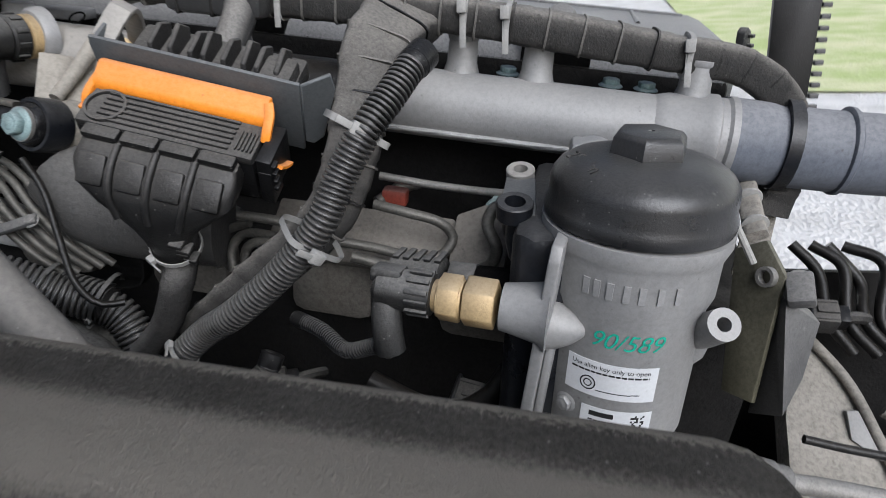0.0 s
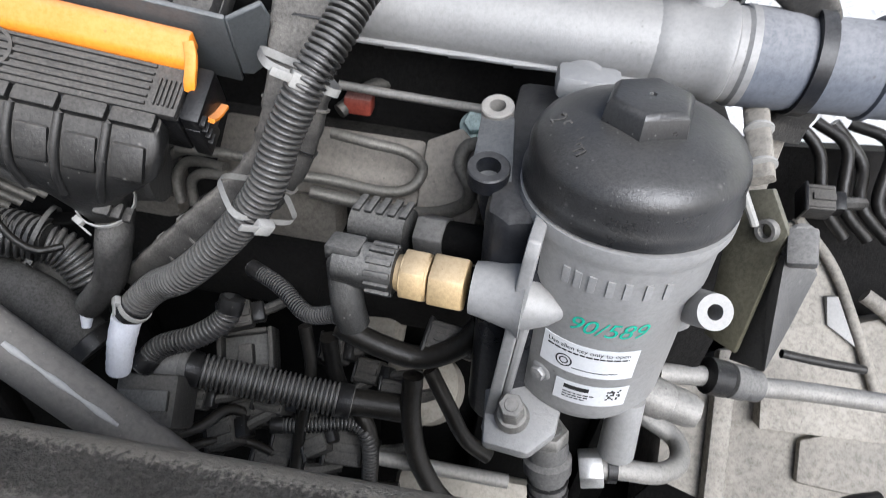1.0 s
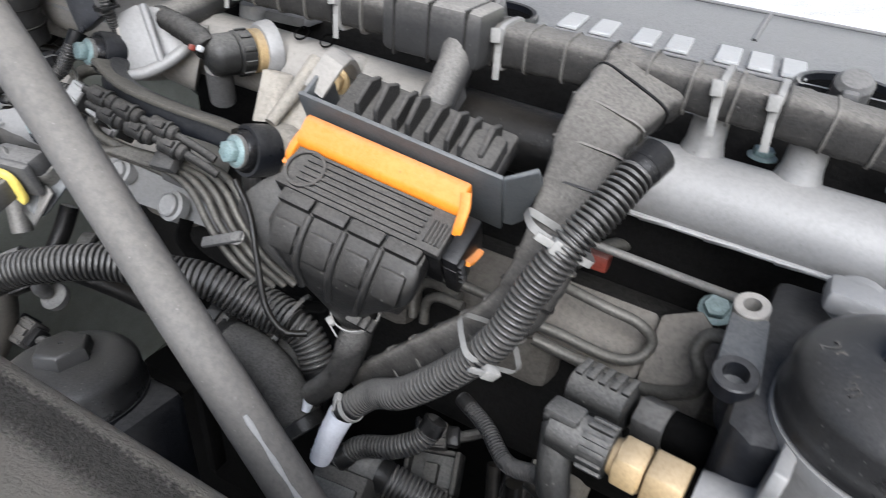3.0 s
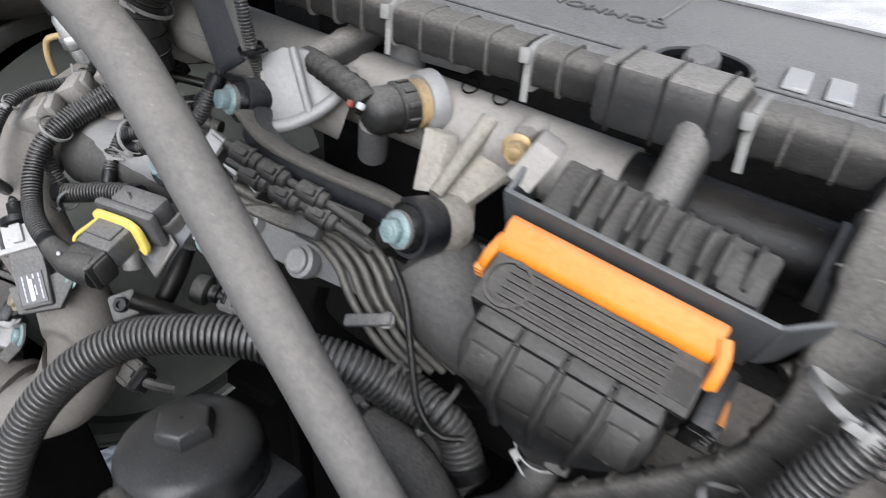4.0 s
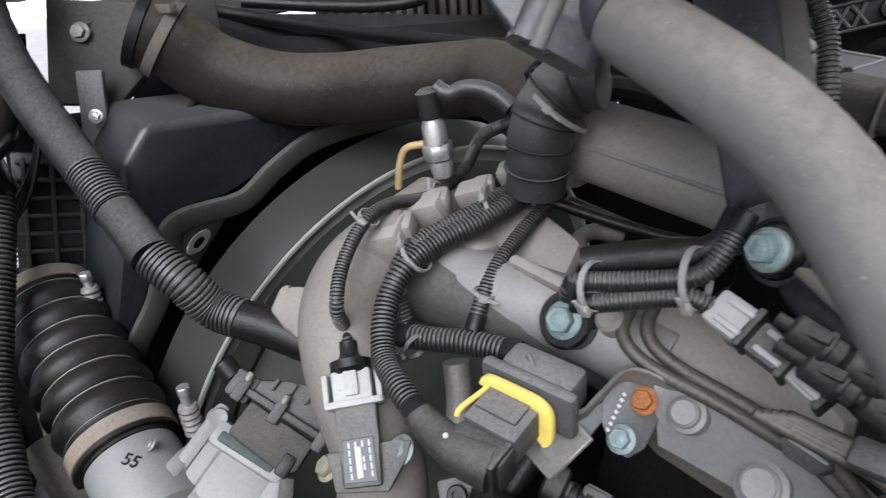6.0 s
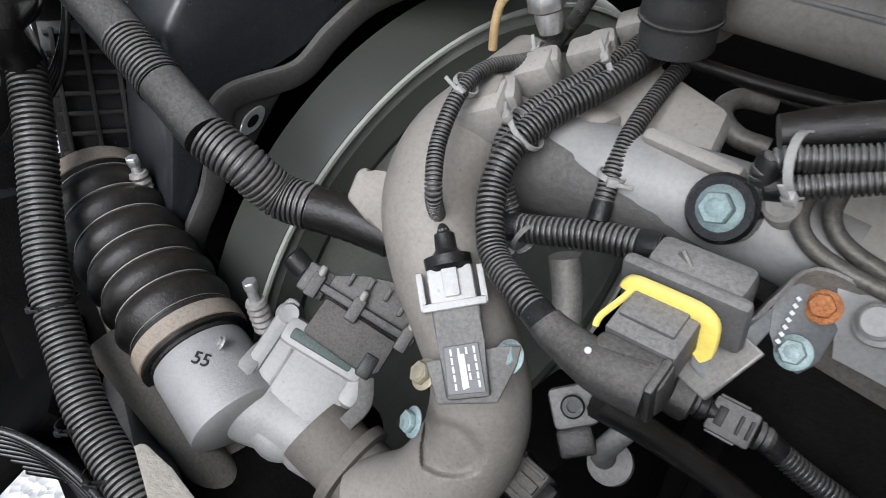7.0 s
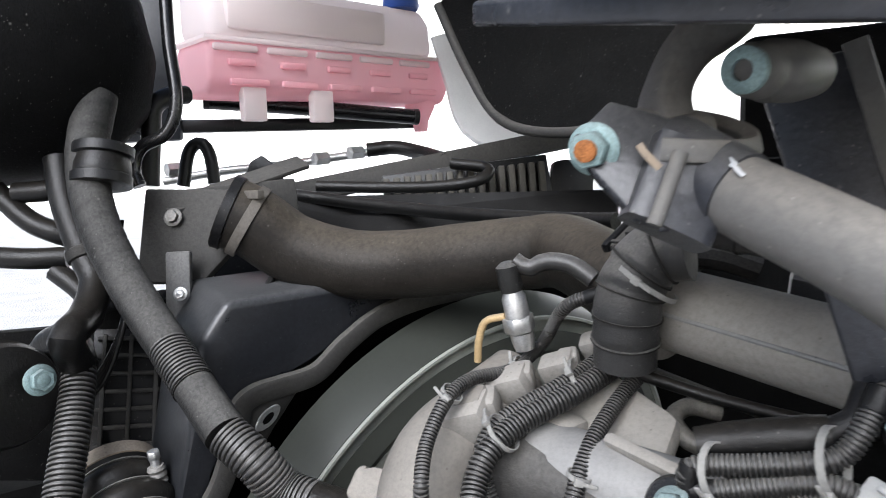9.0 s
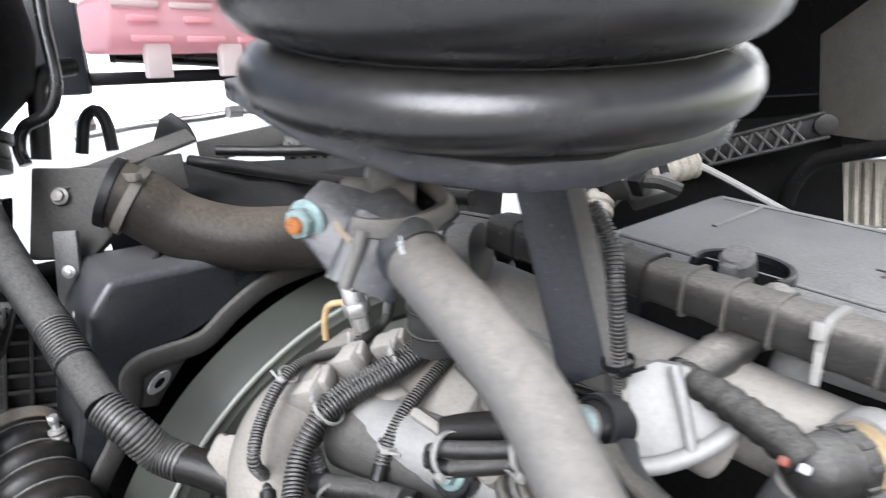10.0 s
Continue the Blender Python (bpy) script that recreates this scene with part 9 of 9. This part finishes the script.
prism(bm, TKM @ Matrix.Translation((-0.32, -0.1, 0.128)) @ pose(0, 0, 0, 90, 0, 90), [(0.0, 0.0), (0.195, 0.0), (0.185, 0.10), (0.14, 0.15), (0.0, 0.15)], 0.68, 0.03, 5)
block(bm, TKM @ Matrix.Translation((0.09, 0.088, 0.195)), 0.46, 0.03, 0.09, 0.014)
part("upper_body", bm, TANK_WHITE, tank)
for k in range(5):
    for dz, w in ((0.03, 0.10), (0.075, 0.07), (0.108, 0.11)):
        part("rib", block(B(), TKM @ Matrix.Translation((-0.28 + 0.135 * k + dz * 0.4, 0.1, dz)), w, 0.014, 0.016, 0.005), TANK_PINK if dz < 0.1 else TANK_WHITE, tank)
bm = B()
block(bm, TKM @ Matrix.Translation((0, 0, 0.128)), 0.76, 0.215, 0.01, 0.004)
part("seam", bm, TANK_WHITE, tank)
for x in (0.26, 0.07):
    bm = B()
    block(bm, TKM @ Matrix.Translation((x, 0.085, -0.02)), 0.06, 0.03, 0.08, 0.004)
    part("foot", bm, TANK_WHITE, tank)
bm = B()
lathe(bm, [(0.05, 0.27), (0.055, 0.28), (0.05, 0.31), (0.03, 0.315)], TKM @ V((-0.25, 0.04, 0)), (0, 0, 1), 20)
part("filler_cap", bm, BLUE_CAP, tank, "blue filler cap")
bm = B()
lathe(bm, [(0.05, 0.0), (0.045, -0.03), (0.025, -0.07), (0.02, -0.1)], TKM @ V((-0.31, 0.03, 0.02)), (0, 0, 1), 20)
part("outlet", bm, TANK_PINK, tank)
hose("tank_pipe", [(-2.264, 0.714, 2.159), (-2.199, 0.905, 2.142), (-2.125, 1.108, 2.119), (-2.081, 1.270, 2.104)], 0.022, "black pipe below the header tank", RUBBER_CLEAN)
bm = B()
block(bm, frm((-2.301, 0.876, 2.099), (0, 0, 1), V((-2.165, 1.326, 2.106)) - V((-2.377, 0.508, 2.085))), 0.95, 0.03, 0.035, 0.006)
tagged(part("cross_rail", bm, BLACK), "black cross rail below the header tank", "rail")
bm = B()
block(bm, frm((-2.40, 0.56, 2.25), (0.85, -0.5, 0), (0, 0, 1)), 0.38, 0.26, 0.03, 0.01)
tagged(part("side_box", bm, BLUE_BLACK), "black plastic box beside the header tank", "box")
acl = thing("ac_line", "silver air conditioning pipe with unions", "pipe", (-2.161, 0.877, 1.984))
bm = B()
sweep(bm, [(-2.291, 0.602, 1.951), (-2.228, 0.746, 1.972), (-2.153, 0.906, 1.983), (-2.074, 1.090, 2.005)], 0.011, 12, 0.05)
part("pipe", bm, STEEL, acl)
for px in ((-2.276, 0.629, 1.982), (-2.120, 0.971, 1.993), (-2.083, 1.059, 2.005)):
    bm = B()
    lathe(bm, [(0.012, -0.025), (0.019, -0.02), (0.019, 0.02), (0.012, 0.025)], px, (-0.1, 1, 0.05), 6)
    part("union", bm, STEEL, acl)
cable([(-2.074, 1.090, 2.011), (-2.029, 1.154, 2.014), (-1.940, 1.187, 1.992), (-1.782, 1.145, 1.966)], 0.02, "black rubber end of the air conditioning pipe")
hose("looped_hose", [(-1.789, 0.523, 1.933), (-1.787, 0.538, 1.997), (-1.775, 0.558, 2.014), (-1.763, 0.570, 1.990), (-1.755, 0.572, 1.935)], 0.012, "small black hose bent in a loop", RUBBER)
hose("bent_pipe", [(-1.562, 0.465, 2.234), (-1.553, 0.461, 2.147), (-1.541, 0.461, 2.061), (-1.547, 0.444, 2.014), (-1.569, 0.410, 1.993), (-1.573, 0.398, 1.961), (-1.566, 0.402, 1.934)], 0.010, "black bent pipe in front of the header tank", RUBBER_CLEAN)
hose("upright_pipe", [(-1.666, 0.437, 1.935), (-1.669, 0.449, 2.029), (-1.669, 0.456, 2.067), (-1.676, 0.484, 2.086), (-1.691, 0.517, 2.092)], 0.016, "black pipe bending behind the radiator corner", RUBBER)
drum = tagged(part("wheel_arch_liner", lathe(B(), [(0.02, -0.16), (0.10, -0.14), (0.165, -0.09), (0.195, -0.02), (0.20, 0.05), (0.19, 0.15), (0.185, 0.35)], (-1.663, 0.266, 2.112), (-0.35, -0.15, 0.95), 48), UNDERCOAT), "large rounded black moulding hanging over the hoses", "moulding")
part("seam", lathe(B(), [(0.195, 0.062), (0.2025, 0.065), (0.2025, 0.072), (0.192, 0.076)], (-1.663, 0.266, 2.112), (-0.35, -0.15, 0.95), 48), BLACK_DUSTY, drum)
for pts in ([(-1.636, 0.219, 1.940), (-1.605, 0.255, 1.893), (-1.580, 0.286, 1.873), (-1.576, 0.307, 1.864)], [(-1.631, 0.209, 1.842), (-1.597, 0.255, 1.837), (-1.579, 0.297, 1.836)], [(-1.617, 0.245, 1.933), (-1.593, 0.279, 1.934), (-1.581, 0.314, 1.939)], [(-1.588, 0.281, 1.816), (-1.550, 0.310, 1.782), (-1.519, 0.314, 1.753), (-1.452, 0.268, 1.740)]):
    cable(pts, 0.016, "thick black hose at the front corner")
tbd = hose("taped_bend", [(-1.560, 0.298, 1.979), (-1.539, 0.299, 1.915), (-1.508, 0.311, 1.843), (-1.486, 0.318, 1.804), (-1.447, 0.296, 1.766), (-1.391, 0.268, 1.750), LC[1]], 0.021, "thick taped hose bending down at the corner", RUBBER, cuff=False)
part("band", lathe(B(), [(0.0205, -0.009), (0.0235, -0.007), (0.0235, 0.007), (0.0205, 0.009)], (-1.508, 0.311, 1.843), V((-1.486, 0.318, 1.804)) - V((-1.539, 0.299, 1.915)), 22), TAPE, tbd)
for k in range(4):
    cable([V((-1.499, 0.353, 1.815)) + V((0, 0.004 * k, 0)), V((-1.482, 0.348, 1.752)) + V((0.004 * k, 0, 0)), V((-1.470, 0.319, 1.695)) + V((0.003 * k, 0, -0.004 * k)), V((-1.464, 0.288, 1.664)) + V((0, 0, -0.006 * k))], 0.004, "thin black cable bowed outwards")
# cab corner: pale panel and black underside
tagged(part("corner_panel", sweep(B(), [(-2.078, 1.407, 2.352), (-2.046, 1.427, 2.216), (-1.998, 1.435, 2.086), (-1.894, 1.516, 2.019)], 1.0, 14, 0.03, flat=(0.14, 0.03), hint=(0.9, -0.3, 0)), WHITE_PAINT), "white painted corner panel of the cab front", "panel")
liner = thing("cab_underside", "black undercoated sheet on the cab underside", "cab underside", (-1.087, 0.833, 2.037))
bm = B()
U = [V((-1.524, 0.954, 2.253)), V((-1.441, 0.956, 2.113)), V((-1.361, 0.964, 2.018)), V((-1.184, 0.946, 1.983)), V((-0.999, 0.949, 2.000)), V((-1.009, 1.045, 2.134)), V((-1.153, 1.035, 2.233)), V((-1.440, 0.994, 2.308))]
lo = [bm.verts.new(q) for q in U]
hi = [bm.verts.new(q + V((-0.03, 0.06, 0.05))) for q in U]
bm.faces.new(lo), bm.faces.new(hi[::-1])
for i in range(8):
    bm.faces.new((lo[i], lo[(i + 1) % 8], hi[(i + 1) % 8], hi[i]))
bmesh.ops.triangulate(bm, faces=bm.faces)
part("sheet", bm, UNDERCOAT, liner)
part("edge_bead", sweep(B(), U[0:5], 0.009, 10, 0.02), RIM_RUBBER, liner)
# rack and dark structure at the rear of the cab
rk = thing("ladder_bar", "black moulded bar with pale zigzag webs", "bar", (-1.185, 1.953, 1.836))
b0, b1 = V((-1.297, 1.837, 1.799)), V((-1.073, 2.069, 1.874))
LM = frm(b0, (0.55, -0.83, 0.0), b1 - b0)
LL = (b1 - b0).length
part("bar", block(B(), LM @ Matrix.Translation((LL / 2, 0, -0.012)), LL + 0.03, 0.066, 0.012, 0.004), BLACK, rk)
for y in (-0.030, 0.030):
    part("chord", block(B(), LM @ Matrix.Translation((LL / 2, y, 0)), LL + 0.03, 0.007, 0.02, 0.002), BLACK_DUSTY, rk)
for k in range(8):
    for a, b in ((-0.025, 0.025), (0.025, -0.025)):
        part("web", sweep(B(), [LM @ V((LL * (k + 0.08) / 9, a, 0.0)), LM @ V((LL * (k + 0.92) / 9, b, 0.0))], 0.0045, 6), GREY_PLASTIC, rk)
part("boss", lathe(B(), [(0.026, -0.006), (0.026, 0.008), (0.018, 0.010), (0.006, 0.010)], LM @ V((LL + 0.012, 0, 0)), (0.55, -0.83, 0), 20), BLACK_DUSTY, rk)
# corrugated pale loom on the end of the valve cover
LE = [(-0.948, 1.038, 1.814), (-0.957, 1.064, 1.843), (-0.953, 1.107, 1.855), (-0.93, 1.162, 1.867), (-0.905, 1.226, 1.875)]
lo_ = thing("cover_loom", "pale dusty ribbed loom looped over the cover end", "cable trunk", LE[0])
part("sleeve", sweep(B(), LE, 0.021, 18, rib=(0.016, 0.003)), CREAM, lo_)
for k in (1, 3):
    part("strap", lathe(B(), [(0.022, -0.008), (0.027, -0.007), (0.027, 0.007), (0.022, 0.008)], LE[k], V(LE[k + 1]) - V(LE[k - 1]), 20), BLACK, lo_)
part("plug", block(B(), frm((-0.905, 1.115, 1.845), (0.4, -0.6, 0.7), (0.5, 0.8, 0.1)), 0.07, 0.035, 0.03, 0.006), GREY_PLASTIC, lo_)
bm = B()
sweep(bm, [(-0.958, 1.263, 1.883), (-0.908, 1.312, 1.847), (-0.824, 1.392, 1.777)], 0.006, 8)
tagged(part("thin_cable", bm, TIE), "thin pale cable behind the valve cover", "cable")
frm_ = thing("cab_rear_wall", "black steel rear wall of the cab behind the engine", "cab wall", (-1.0, 2.4, 1.4))
bm = B()
block(bm, frm((-1.317, 2.561, 2.131), (0.55, -0.8, -0.2), (0.8, 0.55, 0)), 0.9, 0.4, 0.1, 0.04)
block(bm, frm((-1.538, 3.019, 1.890), (0.55, -0.8, 0.0), (0.8, 0.55, 0)), 1.1, 0.35, 0.08, 0.03)
part("panel", bm, UNDERCOAT, frm_)
part("cross_sheet", slab(B(), [(-1.60, 1.80, 1.86), (-1.06, 2.22, 1.90), (-1.03, 2.22, 1.60), (-1.30, 1.95, 1.50), (-1.55, 1.75, 1.55)], (-0.03, 0.05, 0)), UNDERCOAT, frm_)
part("corner_sheet", slab(B(), [(-1.062, 2.110, 1.850), (-1.080, 2.120, 2.10), (-0.90, 2.185, 2.24), (-0.72, 2.24, 2.20), (-0.74, 2.22, 1.86), (-0.93, 2.155, 1.826)], (-0.03, 0.06, 0)), CHASSIS_DUST, frm_, "dusty grey corner sheet")
part("lower_lip", sweep(B(), [(-1.090, 1.990, 1.68), (-1.074, 1.997, 1.735), (-1.04, 2.02, 1.785), (-0.974, 2.047, 1.806), (-0.868, 2.083, 1.825), (-0.72, 2.13, 1.85)], 0.02, 12, 0.02), UNDERCOAT, frm_, "rolled black lower edge")
bm = B()
block(bm, frm((-1.074, 2.356, 1.655), (0.55, -0.8, 0.1), (0.8, 0.55, 0)), 0.26, 0.2, 0.05, 0.02)
for k in range(9):
    sweep(bm, [V((-1.143, 2.224, 1.757)) + (V((-0.999, 2.402, 1.744)) - V((-1.143, 2.224, 1.757))) * (k / 8), V((-1.123, 2.185, 1.586)) + (V((-0.973, 2.369, 1.572)) - V((-1.123, 2.185, 1.586))) * (k / 8)], 0.008, 6)
part("ribbed_sheet", bm, CREAM, frm_, "pale ribbed sheet seen through the gap")
clutter_plug((-0.913, 1.066, 1.868), 0.07, 0.05, 0.04, label="dusty pale clip block on the valve cover end")
clutter_plug((-0.889, 0.753, 1.836), 0.09, 0.05, 0.05, label="dusty connector block behind the strut")
# flap hanging over the gearbox side
fl = thing("mud_flap", "dark brown hanging rubber flap with a ribbed edge", "flap", (0.631, 2.076, 1.413))
bm = B()
prism(bm, frm((0.625, 2.136, 1.541), (0.1, -1, 0.1), (1, 0, 0)), [(-0.07, 0.25), (-0.06, -0.06), (0.0, -0.10), (0.05, -0.17), (0.055, -0.2), (0.06, 0.25)], 0.02, 0.004)
part("sheet", bm, RUBBER, fl)
for k in range(12):
    bm = B()
    block(bm, frm((0.695, 2.141, 1.538), (0.1, -1, 0.1), (1, 0, 0)) @ Matrix.Translation((0.002, 0.15 - 0.03 * k, 0.012)), 0.025, 0.014, 0.02, 0.003)
    part("rib", bm, GREY_PLASTIC, fl)

# ---- trim panel in front of the camera's start ----
T_O, T_D = V((0.0, 0.346, 1.632)), V((0.995, 0.037, -0.089)).normalized()
tr = thing("trim_panel", "dusty textured black plastic trim panel with a rounded end", "trim panel", (-0.1, 0.2, 1.4))
bm = B()
tprof = [(0.0, -0.05), (0.004, -0.004), (0.0, 0.0), (-0.006, 0.001), (-0.03, -0.006), (-0.05, -0.004), (-0.075, -0.016), (-0.11, -0.045), (-0.15, -0.095), (-0.19, -0.17), (-0.21, -0.3)]
loops = []
for i in range(27):
    s_ = -0.40 + 0.57 * min(i, 20) / 20
    base = T_O + T_D * s_
    if i > 20:
        a = radians(15 * (i - 20))
    else:
        a = 0.0
    loop = []
    for y, z in tprof:
        off = 0.06 * math.sin(a) if i > 20 else 0.0
        yy = y - 0.06 * (1 - math.cos(a))
        loop.append(base + T_D * off + V((0, 1, 0)) * min(yy, y) * (1.0) + V((0, 0, 1)) * (z - 0.06 * (1 - math.cos(a))))
    loops.append(loop)
rings(bm, loops, closed=False)
geom = bmesh.ops.solidify(bm, geom=bm.faces[:], thickness=0.003)
part("panel", bm, TRIM, tr)

# ---- unseen cab floor above the engine's front, added to block skylight ----
cabf = thing("cab_floor", "unseen black cab floor over the engine, added to block skylight", "cab floor", (-1.2, 1.6, 2.5))
bm = B()
block(bm, frm((-1.25, 1.75, 2.62), (0.10, -0.06, 1), EX), 1.5, 2.2, 0.08, 0.03)
part("floor_pan", bm, UNDERCOAT, cabf)
for k in range(4):
    bm = B()
    block(bm, frm((-1.8 + 0.36 * k, 1.75, 2.555 - 0.036 * k + 0.02), (0.10, -0.06, 1), EX), 0.08, 2.1, 0.05, 0.015)
    part("stiffener", bm, RUBBER, cabf)

# ---- unseen wall below and behind the camera, added to block light off the ground ----
arch = thing("bounce_wall", "unseen black wall behind the camera, added to block ground light", "wheel arch", (-0.8, -0.1, 0.0))
part("side_panel", block(B(), frm((-0.8, -0.12, 0.72), (0, 0, 1), EX), 2.9, 0.05, 1.2, 0.02), RUBBER, arch)
for x in (-1.6, 0.0):
    part("foot", block(B(), frm((x, -0.12, 0.07), (0, 0, 1)), 0.12, 0.05, 0.14, 0.01), RUBBER, arch)
